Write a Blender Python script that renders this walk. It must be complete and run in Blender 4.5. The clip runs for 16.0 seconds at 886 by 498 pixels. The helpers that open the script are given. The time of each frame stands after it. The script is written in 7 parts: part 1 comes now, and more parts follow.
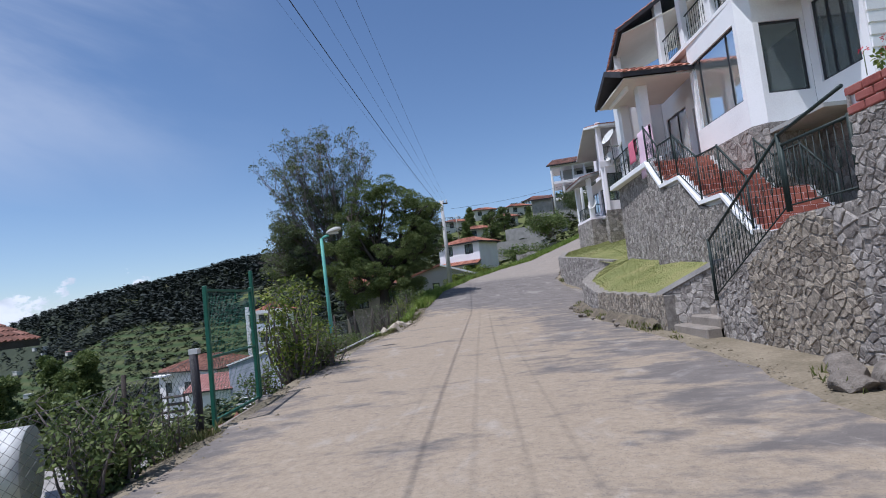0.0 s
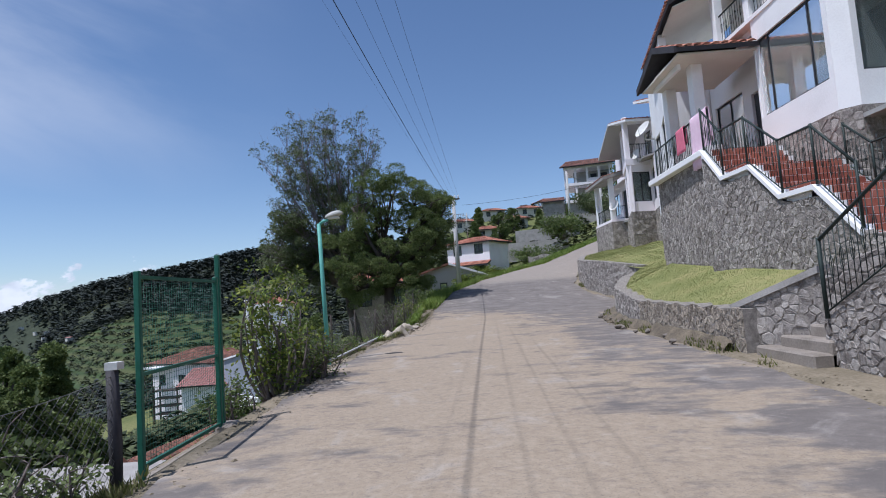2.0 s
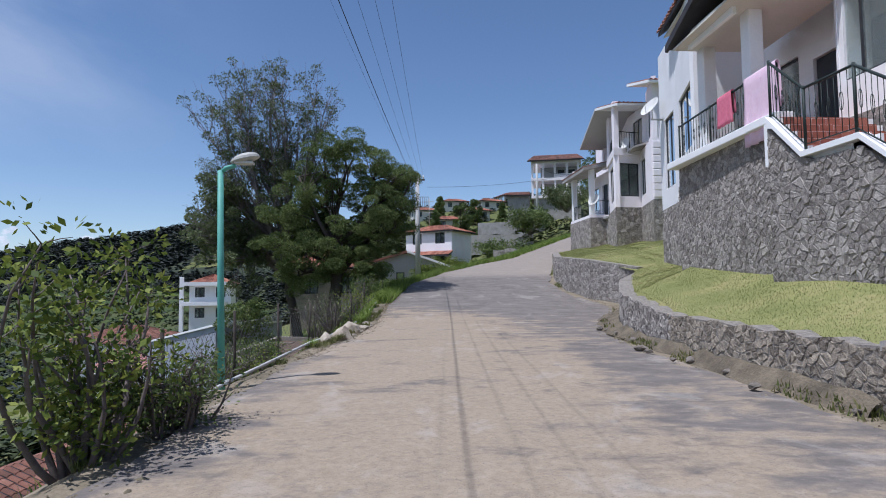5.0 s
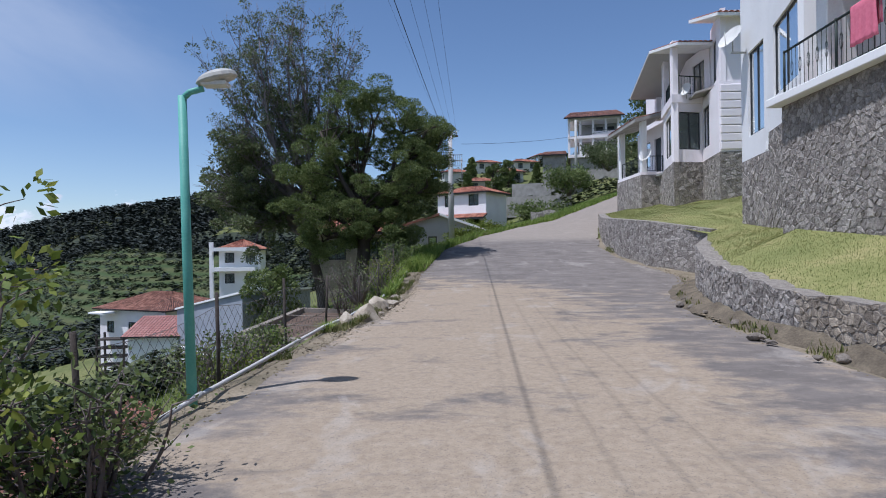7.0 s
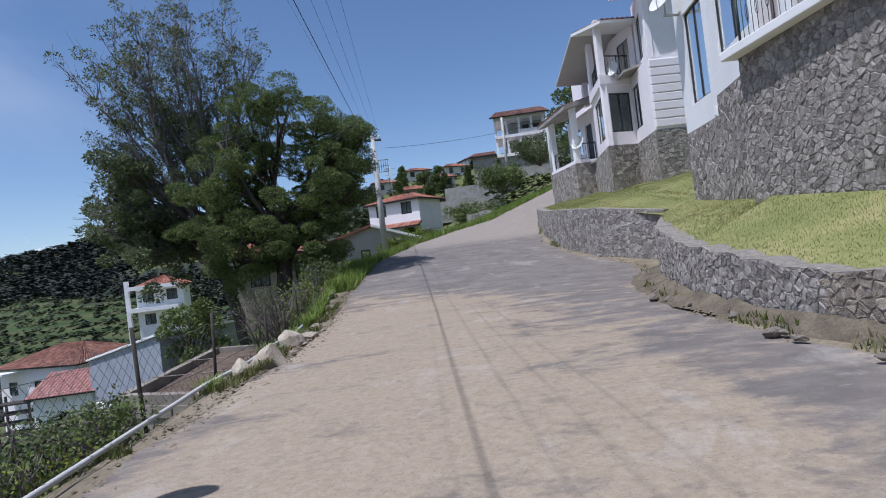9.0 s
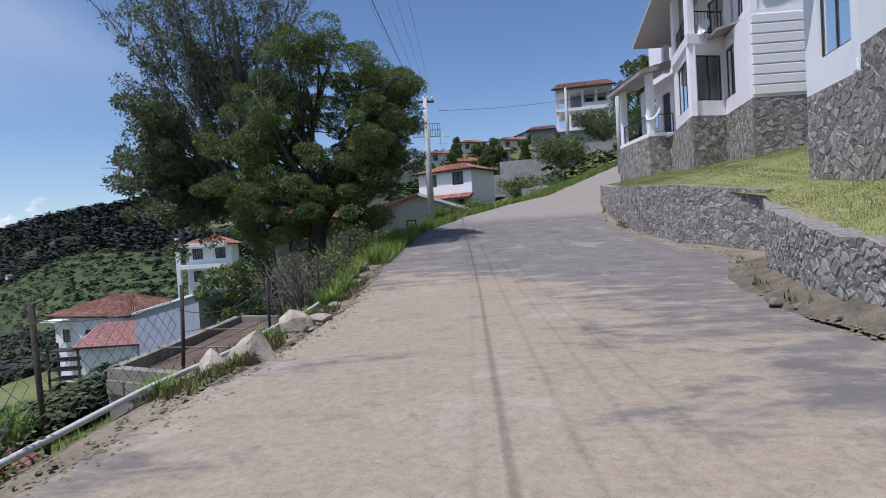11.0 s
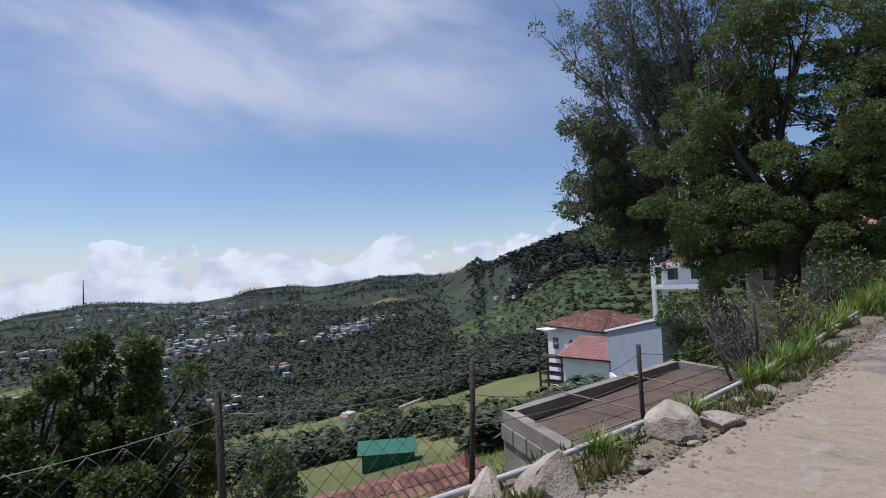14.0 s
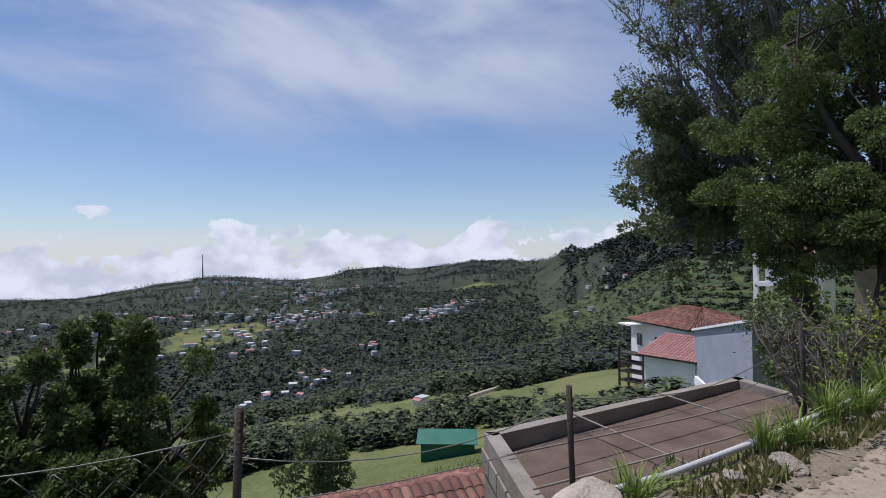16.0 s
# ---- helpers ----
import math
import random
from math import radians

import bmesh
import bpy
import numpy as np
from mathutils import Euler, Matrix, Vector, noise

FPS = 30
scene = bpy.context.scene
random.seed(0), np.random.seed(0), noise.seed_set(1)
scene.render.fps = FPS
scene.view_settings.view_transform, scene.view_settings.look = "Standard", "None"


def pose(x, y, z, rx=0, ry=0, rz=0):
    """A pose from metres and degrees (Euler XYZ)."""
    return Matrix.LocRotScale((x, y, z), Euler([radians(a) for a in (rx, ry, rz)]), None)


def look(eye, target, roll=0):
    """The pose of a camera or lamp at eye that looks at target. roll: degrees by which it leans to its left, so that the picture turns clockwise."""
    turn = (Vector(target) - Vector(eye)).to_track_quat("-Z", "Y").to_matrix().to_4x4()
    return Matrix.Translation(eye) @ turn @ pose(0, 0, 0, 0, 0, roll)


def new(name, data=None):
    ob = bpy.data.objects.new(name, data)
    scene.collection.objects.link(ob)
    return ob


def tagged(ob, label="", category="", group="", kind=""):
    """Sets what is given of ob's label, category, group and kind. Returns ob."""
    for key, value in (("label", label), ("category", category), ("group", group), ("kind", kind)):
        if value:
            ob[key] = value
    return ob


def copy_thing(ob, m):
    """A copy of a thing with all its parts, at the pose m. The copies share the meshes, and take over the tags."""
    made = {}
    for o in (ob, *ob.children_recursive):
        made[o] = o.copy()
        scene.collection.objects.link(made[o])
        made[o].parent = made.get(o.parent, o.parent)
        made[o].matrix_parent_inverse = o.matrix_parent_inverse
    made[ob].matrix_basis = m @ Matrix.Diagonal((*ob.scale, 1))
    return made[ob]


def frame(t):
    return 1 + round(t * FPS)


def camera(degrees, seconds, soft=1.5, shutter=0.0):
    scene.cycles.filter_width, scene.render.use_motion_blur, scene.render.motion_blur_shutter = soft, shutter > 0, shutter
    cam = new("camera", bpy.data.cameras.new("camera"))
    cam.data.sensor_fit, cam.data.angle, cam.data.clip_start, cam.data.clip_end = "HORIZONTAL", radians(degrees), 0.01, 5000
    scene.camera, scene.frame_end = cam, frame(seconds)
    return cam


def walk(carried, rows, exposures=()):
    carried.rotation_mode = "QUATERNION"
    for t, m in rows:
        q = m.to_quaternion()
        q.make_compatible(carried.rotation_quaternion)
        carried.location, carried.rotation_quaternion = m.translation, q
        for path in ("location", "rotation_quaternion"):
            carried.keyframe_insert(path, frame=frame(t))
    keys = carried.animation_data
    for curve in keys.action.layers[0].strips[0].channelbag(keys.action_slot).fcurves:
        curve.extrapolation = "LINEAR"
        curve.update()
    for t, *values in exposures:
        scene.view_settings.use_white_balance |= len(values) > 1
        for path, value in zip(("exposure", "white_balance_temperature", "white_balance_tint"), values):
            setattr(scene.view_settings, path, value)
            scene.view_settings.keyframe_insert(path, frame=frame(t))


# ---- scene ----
cam = camera(76.5, 16.0, soft=1.0)
PATH = [
    (0, (0.133, 0.101, 1.691), (0.133, 2.095, 1.852), -6.4),
    (0.5, (0.031, 0.793, 1.664), (0.072, 2.79, 1.761), -7.2),
    (1, (-0.026, 1.171, 1.744), (-0.162, 3.162, 1.881), -3.8),
    (1.5, (-0.163, 1.989, 1.678), (-0.084, 3.979, 1.859), -6.3),
    (2, (-0.214, 2.604, 1.737), (-0.233, 4.597, 1.901), -4.1),
    (2.5, (-0.33, 2.898, 1.735), (-0.397, 4.888, 1.922), -5.4),
    (3, (-0.354, 3.747, 1.717), (-0.304, 5.745, 1.789), -8.7),
    (3.5, (-0.379, 4.543, 1.754), (-0.362, 6.538, 1.892), -4.8),
    (6, (-0.498, 8.462, 1.897), (-0.341, 10.454, 1.971), 0.3),
    (6.5, (-0.562, 9.009, 1.915), (-0.403, 11.003, 1.93), -2.8),
    (7, (-0.538, 9.708, 1.97), (-0.515, 11.707, 1.965), -0.8),
    (7.5, (-0.575, 10.304, 1.968), (-0.502, 12.303, 1.958), -3.1),
    (8, (-0.407, 10.867, 1.977), (-0.195, 12.855, 2.0), -7.6),
    (10.5, (-0.03, 13.99, 1.806), (0.251, 15.969, 1.769), -5.2),
    (11, (0.112, 14.502, 1.868), (0.165, 16.501, 1.81), -3.4),
    (11.5, (0.174, 15.105, 1.87), (0.278, 17.101, 1.922), -5.3),
    (12, (0.137, 15.864, 1.912), (-0.222, 17.831, 1.963), -4.6),
    (12.5, (0.119, 16.305, 2.006), (-0.571, 18.181, 2.091), -5.4),
    (13, (0.177, 16.982, 2.014), (-0.953, 18.627, 2.152), -3.6),
    (13.5, (0.5, 16.91, 2.237), (-0.992, 18.242, 2.217), -2.0),
    (14, (0.432, 17.62, 2.158), (-0.991, 19.022, 2.246), -2.4),
    (14.5, (0.51, 18.236, 2.273), (-1.013, 19.532, 2.301), -2.2),
    (15, (0.417, 18.968, 2.214), (-1.082, 20.292, 2.224), -0.7),
    (15.5, (0.347, 19.763, 2.18), (-1.175, 21.06, 2.218), -0.6),
    (16, (0.41, 20.185, 2.229), (-1.229, 21.329, 2.271), -0.5),
]
walk(cam, [(t, look(eye, at, roll)) for t, eye, at, roll in PATH], [(0, 0.06, 5680, 14), (12.5, 0.04, 5650, 14), (14.5, -0.13, 5850, 17), (16, -0.12, 5900, 17)])

# ---- light ----
SUN_TO = Vector((-1.14, -0.60, 3.33)).normalized()
world = bpy.data.worlds.new("sky")
scene.world = world
world.use_nodes = True
wt = world.node_tree
wt.nodes.clear()


def wnode(kind, **kw):
    n = wt.nodes.new(kind)
    for k, v in kw.items():
        if k == "op":
            n.operation = v
        else:
            n.inputs[k].default_value = v
    return n


def wmath(op, a, b=None, clamp=False):
    n = wt.nodes.new("ShaderNodeMath")
    n.operation, n.use_clamp = op, clamp
    for i, v in enumerate((a, b)):
        if v is None:
            continue
        if isinstance(v, (int, float)):
            n.inputs[i].default_value = v
        else:
            wt.links.new(v, n.inputs[i])
    return n.outputs[0]


def wramp(v, lo, hi):
    n = wt.nodes.new("ShaderNodeMapRange")
    n.interpolation_type = "SMOOTHSTEP"
    wt.links.new(v, n.inputs["Value"])
    n.inputs["From Min"].default_value, n.inputs["From Max"].default_value = lo, hi
    return n.outputs["Result"]


sky = wt.nodes.new("ShaderNodeTexSky")
sky.sky_type = "NISHITA"
sky.sun_disc = False
sky.sun_elevation = math.asin(SUN_TO.z)
sky.sun_rotation = math.atan2(SUN_TO.x, SUN_TO.y)
sky.altitude = 2200
sky.air_density, sky.dust_density, sky.ozone_density = 1.3, 0.25, 2.0
coord = wt.nodes.new("ShaderNodeTexCoord")
sep = wt.nodes.new("ShaderNodeSeparateXYZ")
wt.links.new(coord.outputs["Generated"], sep.inputs[0])
azim = wmath("ARCTAN2", sep.outputs[0], sep.outputs[1])
elev = wmath("ARCSINE", sep.outputs[2])
# high thin cloud, drawn out sideways, and heaped cloud along the horizon
flat = wt.nodes.new("ShaderNodeCombineXYZ")
wt.links.new(wmath("ADD", wmath("MULTIPLY", azim, 1.6), wmath("MULTIPLY", elev, -1.1)), flat.inputs[0])
wt.links.new(wmath("ADD", wmath("MULTIPLY", elev, 5.2), wmath("MULTIPLY", azim, 1.3)), flat.inputs[1])
streak = wt.nodes.new("ShaderNodeTexNoise")
wt.links.new(flat.outputs[0], streak.inputs["Vector"])
streak.inputs["Scale"].default_value, streak.inputs["Detail"].default_value = 1.05, 8
streak.inputs["Roughness"].default_value, streak.inputs["Distortion"].default_value = 0.52, 0.35
heap = wt.nodes.new("ShaderNodeTexNoise")
upr = wt.nodes.new("ShaderNodeCombineXYZ")
wt.links.new(wmath("MULTIPLY", azim, 1.0), upr.inputs[0])
wt.links.new(wmath("MULTIPLY", elev, 1.4), upr.inputs[1])
wt.links.new(upr.outputs[0], heap.inputs["Vector"])
heap.inputs["Scale"].default_value, heap.inputs["Detail"].default_value, heap.inputs["Roughness"].default_value = 7.0, 9, 0.58
left_sky = wramp(azim, -0.20, -0.95)
thin = wmath("MULTIPLY", wramp(streak.outputs[0], 0.35, 0.70), wmath("MULTIPLY", left_sky, wramp(elev, 0.14, 0.34)))
thin = wmath("MULTIPLY", thin, 0.95)
low_line = wmath("ADD", wmath("MULTIPLY", heap.outputs[0], 0.50), -0.212)
low = wmath("MULTIPLY", wramp(wmath("SUBTRACT", low_line, elev), 0.0, 0.016), wramp(azim, -0.30, -0.52))
low = wmath("MULTIPLY", low, 0.93)
haze = wmath("MAXIMUM", wmath("MULTIPLY", wramp(elev, 0.30, 0.0), 0.09), wmath("MULTIPLY", wramp(elev, 0.10, -0.02), 0.62))
cover = wmath("MAXIMUM", thin, haze, True)
mix = wt.nodes.new("ShaderNodeMix")
mix.data_type = "RGBA"
wt.links.new(cover, mix.inputs["Factor"])
wt.links.new(sky.outputs[0], mix.inputs["A"])
mix.inputs["B"].default_value = (6.0, 6.4, 7.1, 1)
# sunlit tops and greyer folds of the heaped cloud
fold = wt.nodes.new("ShaderNodeTexNoise")
wt.links.new(upr.outputs[0], fold.inputs["Vector"])
fold.inputs["Scale"].default_value, fold.inputs["Detail"].default_value = 16, 6
tone = wt.nodes.new("ShaderNodeMix")
tone.data_type = "RGBA"
wt.links.new(wramp(fold.outputs[0], 0.34, 0.62), tone.inputs["Factor"])
tone.inputs["A"].default_value, tone.inputs["B"].default_value = (5.9, 6.3, 6.9, 1), (8.5, 8.7, 9.0, 1)
heaped = wt.nodes.new("ShaderNodeMix")
heaped.data_type = "RGBA"
wt.links.new(low, heaped.inputs["Factor"])
wt.links.new(mix.outputs["Result"], heaped.inputs["A"])
wt.links.new(tone.outputs["Result"], heaped.inputs["B"])
bg = wt.nodes.new("ShaderNodeBackground")
bg.inputs["Strength"].default_value = 0.10
wout = wt.nodes.new("ShaderNodeOutputWorld")
wt.links.new(heaped.outputs["Result"], bg.inputs["Color"])
wt.links.new(bg.outputs[0], wout.inputs[0])

sun = new("sun", bpy.data.lights.new("sun", "SUN"))
sun.data.energy, sun.data.angle, sun.data.color = 4.3, radians(0.53), (1.0, 0.955, 0.89)
sun.rotation_mode = "QUATERNION"
sun.rotation_quaternion = SUN_TO.to_track_quat("Z", "Y")


# ---- materials ----
def material(name, cols, scale=4.0, fine=40.0, rough=0.85, bump=0.3, metal=0.0, stretch=(1, 1, 1), island=0.0, rnd=0.0, spec=0.3, fine_mix=0.35):
    """Two or three colours mixed by coarse and fine noise, with relief and some spread from piece to piece."""
    m = bpy.data.materials.new(name)
    m.use_nodes = True
    t = m.node_tree
    b = t.nodes["Principled BSDF"]
    tc = t.nodes.new("ShaderNodeTexCoord")
    mp = t.nodes.new("ShaderNodeMapping")
    mp.inputs["Scale"].default_value = stretch
    t.links.new(tc.outputs["Object"], mp.inputs[0])
    n1 = t.nodes.new("ShaderNodeTexNoise")
    n1.inputs["Scale"].default_value, n1.inputs["Detail"].default_value = scale, 6
    n2 = t.nodes.new("ShaderNodeTexNoise")
    n2.inputs["Scale"].default_value, n2.inputs["Detail"].default_value = fine, 4
    t.links.new(mp.outputs[0], n1.inputs["Vector"])
    t.links.new(mp.outputs[0], n2.inputs["Vector"])
    add = t.nodes.new("ShaderNodeMix")
    add.inputs["Factor"].default_value = fine_mix
    t.links.new(n1.outputs[0], add.inputs["A"])
    t.links.new(n2.outputs[0], add.inputs["B"])
    val = add.outputs["Result"]
    if island or rnd:
        if island:
            src = t.nodes.new("ShaderNodeNewGeometry").outputs["Random Per Island"]
        else:
            src = t.nodes.new("ShaderNodeObjectInfo").outputs["Random"]
        ma = t.nodes.new("ShaderNodeMath")
        ma.operation = "MULTIPLY_ADD"
        t.links.new(src, ma.inputs[0])
        ma.inputs[1].default_value = island or rnd
        sub = t.nodes.new("ShaderNodeMath")
        sub.operation = "SUBTRACT"
        t.links.new(val, sub.inputs[0])
        sub.inputs[1].default_value = 0.5 * (island or rnd)
        t.links.new(sub.outputs[0], ma.inputs[2])
        val = ma.outputs[0]
    r = t.nodes.new("ShaderNodeValToRGB")
    r.color_ramp.elements[0].position, r.color_ramp.elements[1].position = 0.30, 0.70
    r.color_ramp.elements[0].color = (*cols[0], 1)
    r.color_ramp.elements[1].color = (*cols[-1], 1)
    if len(cols) == 3:
        e = r.color_ramp.elements.new(0.5)
        e.color = (*cols[1], 1)
    t.links.new(val, r.inputs[0])
    t.links.new(r.outputs[0], b.inputs["Base Color"])
    b.inputs["Roughness"].default_value, b.inputs["Metallic"].default_value = rough, metal
    b.inputs["Specular IOR Level"].default_value = spec
    if bump:
        bp = t.nodes.new("ShaderNodeBump")
        bp.inputs["Strength"].default_value, bp.inputs["Distance"].default_value = bump, 0.02
        t.links.new(n2.outputs[0], bp.inputs["Height"])
        t.links.new(bp.outputs[0], b.inputs["Normal"])
    return m


M = {}
M["stone"] = material("rubble_stone", [(0.165, 0.144, 0.13), (0.30, 0.27, 0.245), (0.45, 0.41, 0.37)], 17, 60, 0.92, 1.0, rnd=0.30)
M["stone_far"] = material("rubble_stone_joined", [(0.165, 0.144, 0.13), (0.30, 0.27, 0.245), (0.45, 0.41, 0.37)], 17, 60, 0.92, 1.0, island=0.30)
M["stone_tan"] = material("earthy_stone", [(0.14, 0.116, 0.094), (0.275, 0.235, 0.19), (0.42, 0.36, 0.285)], 17, 60, 0.92, 1.0, rnd=0.30)
M["mortar"] = material("mortar", [(0.14, 0.123, 0.107), (0.245, 0.22, 0.194), (0.36, 0.325, 0.29)], 14, 60, 0.95, 0.9)
M["white"] = material("white_paint", [(0.78, 0.765, 0.755), (0.86, 0.85, 0.84), (0.89, 0.88, 0.87)], 0.9, 25, 0.7, 0.08)
M["pinkwhite"] = material("pinkish_white_paint", [(0.80, 0.735, 0.745), (0.87, 0.81, 0.82), (0.89, 0.85, 0.86)], 0.9, 25, 0.7, 0.08)
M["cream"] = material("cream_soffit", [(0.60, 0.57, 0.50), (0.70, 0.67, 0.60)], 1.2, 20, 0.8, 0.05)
M["tile"] = material("clay_tile", [(0.20, 0.07, 0.045), (0.36, 0.13, 0.075), (0.50, 0.24, 0.15)], 3, 40, 0.85, 0.4, rnd=0.4)
M["tile_far"] = material("clay_tile_joined", [(0.22, 0.085, 0.06), (0.36, 0.14, 0.09), (0.46, 0.22, 0.15)], 2, 30, 0.85, 0.4, island=0.4)
M["tile_old"] = material("weathered_tile", [(0.11, 0.058, 0.045), (0.21, 0.095, 0.068), (0.31, 0.16, 0.12)], 1.2, 30, 0.9, 0.4, island=0.3)
M["steptile"] = material("terracotta_step_tile", [(0.26, 0.085, 0.06), (0.36, 0.13, 0.085), (0.42, 0.17, 0.12)], 4, 40, 0.6, 0.2, rnd=0.35)
M["brick"] = material("red_painted_brick", [(0.20, 0.055, 0.05), (0.29, 0.085, 0.07), (0.34, 0.12, 0.10)], 6, 60, 0.8, 0.4, rnd=0.35)
M["fascia"] = material("dark_fascia", [(0.035, 0.033, 0.037), (0.065, 0.06, 0.065)], 3, 40, 0.7, 0.2)
M["frame"] = material("dark_window_frame", [(0.025, 0.026, 0.03), (0.05, 0.052, 0.055)], 3, 40, 0.5, 0.1)
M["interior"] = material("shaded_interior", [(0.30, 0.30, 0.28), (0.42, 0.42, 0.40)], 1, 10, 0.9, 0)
M["iron"] = material("black_green_iron", [(0.018, 0.026, 0.024), (0.035, 0.05, 0.045)], 8, 60, 0.55, 0.2, metal=0.2)
M["green"] = material("green_painted_steel", [(0.016, 0.095, 0.062), (0.028, 0.14, 0.092)], 5, 50, 0.5, 0.15)
M["lampgreen"] = material("pale_green_painted_steel", [(0.10, 0.34, 0.28), (0.16, 0.44, 0.37)], 5, 50, 0.55, 0.15)
M["lamphead"] = material("grey_lamp_housing", [(0.36, 0.35, 0.32), (0.50, 0.49, 0.45)], 5, 50, 0.5, 0.1)
M["concrete"] = material("grey_concrete", [(0.22, 0.205, 0.19), (0.33, 0.31, 0.29), (0.42, 0.395, 0.37)], 1.5, 35, 0.9, 0.4)
M["pole"] = material("pale_concrete", [(0.42, 0.41, 0.39), (0.56, 0.55, 0.53)], 2, 35, 0.9, 0.3)
M["soil"] = material("brown_soil", [(0.08, 0.054, 0.041), (0.125, 0.087, 0.067), (0.175, 0.125, 0.10)], 2, 40, 0.95, 0.6)
M["pipe"] = material("white_plastic_pipe", [(0.50, 0.49, 0.46), (0.72, 0.71, 0.68)], 3, 30, 0.55, 0.1)
M["post"] = material("weathered_dark_post", [(0.035, 0.028, 0.024), (0.085, 0.07, 0.06)], 9, 50, 0.9, 0.5)
M["wire"] = material("galvanised_wire", [(0.13, 0.125, 0.12), (0.24, 0.23, 0.22)], 9, 50, 0.6, 0, metal=0.5)
M["cable"] = material("black_cable", [(0.012, 0.013, 0.016), (0.02, 0.022, 0.025)], 3, 20, 0.6, 0)
M["boulder"] = material("pale_boulder", [(0.19, 0.155, 0.115), (0.36, 0.305, 0.235), (0.54, 0.475, 0.385)], 4, 45, 0.9, 0.7)
M["fallen"] = material("dark_earthy_stone", [(0.095, 0.082, 0.07), (0.175, 0.15, 0.127), (0.27, 0.235, 0.20)], 6, 45, 0.93, 0.8)
M["bank"] = material("brown_earth_bank", [(0.065, 0.053, 0.04), (0.13, 0.106, 0.076), (0.21, 0.172, 0.122)], 3, 26, 0.96, 1.0)
M["pink"] = material("pink_cloth", [(0.62, 0.14, 0.22), (0.74, 0.22, 0.30)], 14, 90, 0.9, 0.3)
M["lilac"] = material("pale_pink_cloth", [(0.76, 0.52, 0.64), (0.84, 0.64, 0.74)], 10, 90, 0.9, 0.3)
M["greyblue"] = material("blue_grey_render", [(0.27, 0.29, 0.34), (0.36, 0.38, 0.43)], 0.7, 20, 0.85, 0.1)
M["greypaint"] = material("grey_render", [(0.40, 0.385, 0.375), (0.52, 0.505, 0.495)], 0.6, 20, 0.85, 0.1)
M["pinkroof"] = material("pink_red_tile", [(0.33, 0.145, 0.125), (0.46, 0.24, 0.21)], 2, 30, 0.8, 0.3, island=0.3)
M["greenroof"] = material("green_metal_sheet", [(0.02, 0.11, 0.07), (0.035, 0.17, 0.115)], 1, 20, 0.5, 0.1)
M["bark"] = material("dark_bark", [(0.045, 0.036, 0.03), (0.11, 0.092, 0.078)], 3, 40, 0.95, 0.8, stretch=(1, 1, 0.2))
M["twig_pale"] = material("pale_grey_twig", [(0.15, 0.125, 0.13), (0.26, 0.225, 0.225)], 8, 50, 0.95, 0.2)
M["tankwall"] = material("stained_tan_concrete", [(0.17, 0.145, 0.12), (0.26, 0.225, 0.19), (0.34, 0.30, 0.26)], 1.5, 30, 0.92, 0.4)
M["twig"] = material("grey_brown_twig", [(0.10, 0.08, 0.075), (0.20, 0.165, 0.15)], 8, 50, 0.95, 0.2)


def leafmat(name, cols):
    m = material(name, cols, 0.9, 12, 0.65, 0, island=0.55, spec=0.25)
    b = m.node_tree.nodes["Principled BSDF"]
    tr = m.node_tree.nodes.new("ShaderNodeBsdfTranslucent")
    ms = m.node_tree.nodes.new("ShaderNodeMixShader")
    ms.inputs[0].default_value = 0.28
    out = m.node_tree.nodes["Material Output"]
    src = b.inputs["Base Color"].links[0].from_socket
    m.node_tree.links.new(src, tr.inputs["Color"])
    m.node_tree.links.new(b.outputs[0], ms.inputs[1])
    m.node_tree.links.new(tr.outputs[0], ms.inputs[2])
    m.node_tree.links.new(ms.outputs[0], out.inputs[0])
    return m


M["leaf"] = leafmat("deep_green_leaf", [(0.07, 0.102, 0.032), (0.13, 0.172, 0.054), (0.205, 0.245, 0.088)])
M["leaf_grey"] = leafmat("grey_green_leaf", [(0.08, 0.105, 0.045), (0.13, 0.16, 0.07), (0.19, 0.215, 0.11)])
M["leaf_light"] = leafmat("yellow_green_leaf", [(0.07, 0.105, 0.02), (0.15, 0.20, 0.035), (0.26, 0.29, 0.06)])
M["grass"] = leafmat("sunlit_grass", [(0.13, 0.165, 0.048), (0.215, 0.238, 0.08), (0.34, 0.315, 0.145)])
M["blade"] = leafmat("bright_blade", [(0.10, 0.17, 0.03), (0.19, 0.27, 0.05), (0.30, 0.36, 0.09)])
M["grass_rough"] = leafmat("rough_verge_grass", [(0.09, 0.11, 0.03), (0.16, 0.17, 0.06), (0.26, 0.24, 0.11)])
# far woods: the blue-grey of distant haze is put into their green
M["forest"] = material("haze_tinted_forest", [(0.023, 0.030, 0.027), (0.036, 0.046, 0.040), (0.054, 0.064, 0.052)], 0.05, 0.6, 0.9, 0, island=0.5)
M["forest_light"] = material("light_forest_green", [(0.026, 0.036, 0.019), (0.056, 0.072, 0.032), (0.105, 0.12, 0.054)], 0.05, 0.6, 0.9, 0, island=0.5)
M["red_flower"] = material("red_petal", [(0.55, 0.02, 0.04), (0.70, 0.05, 0.08)], 9, 40, 0.6, 0)


def glassy(name, tint, rough=0.03):
    m = bpy.data.materials.new(name)
    m.use_nodes = True
    t = m.node_tree
    b = t.nodes["Principled BSDF"]
    b.inputs["Base Color"].default_value = (*tint, 1)
    b.inputs["Roughness"].default_value = rough
    b.inputs["Transmission Weight"].default_value = 0.85
    b.inputs["IOR"].default_value = 1.18
    return m


M["glass"] = glassy("window_glass", (0.50, 0.56, 0.55))


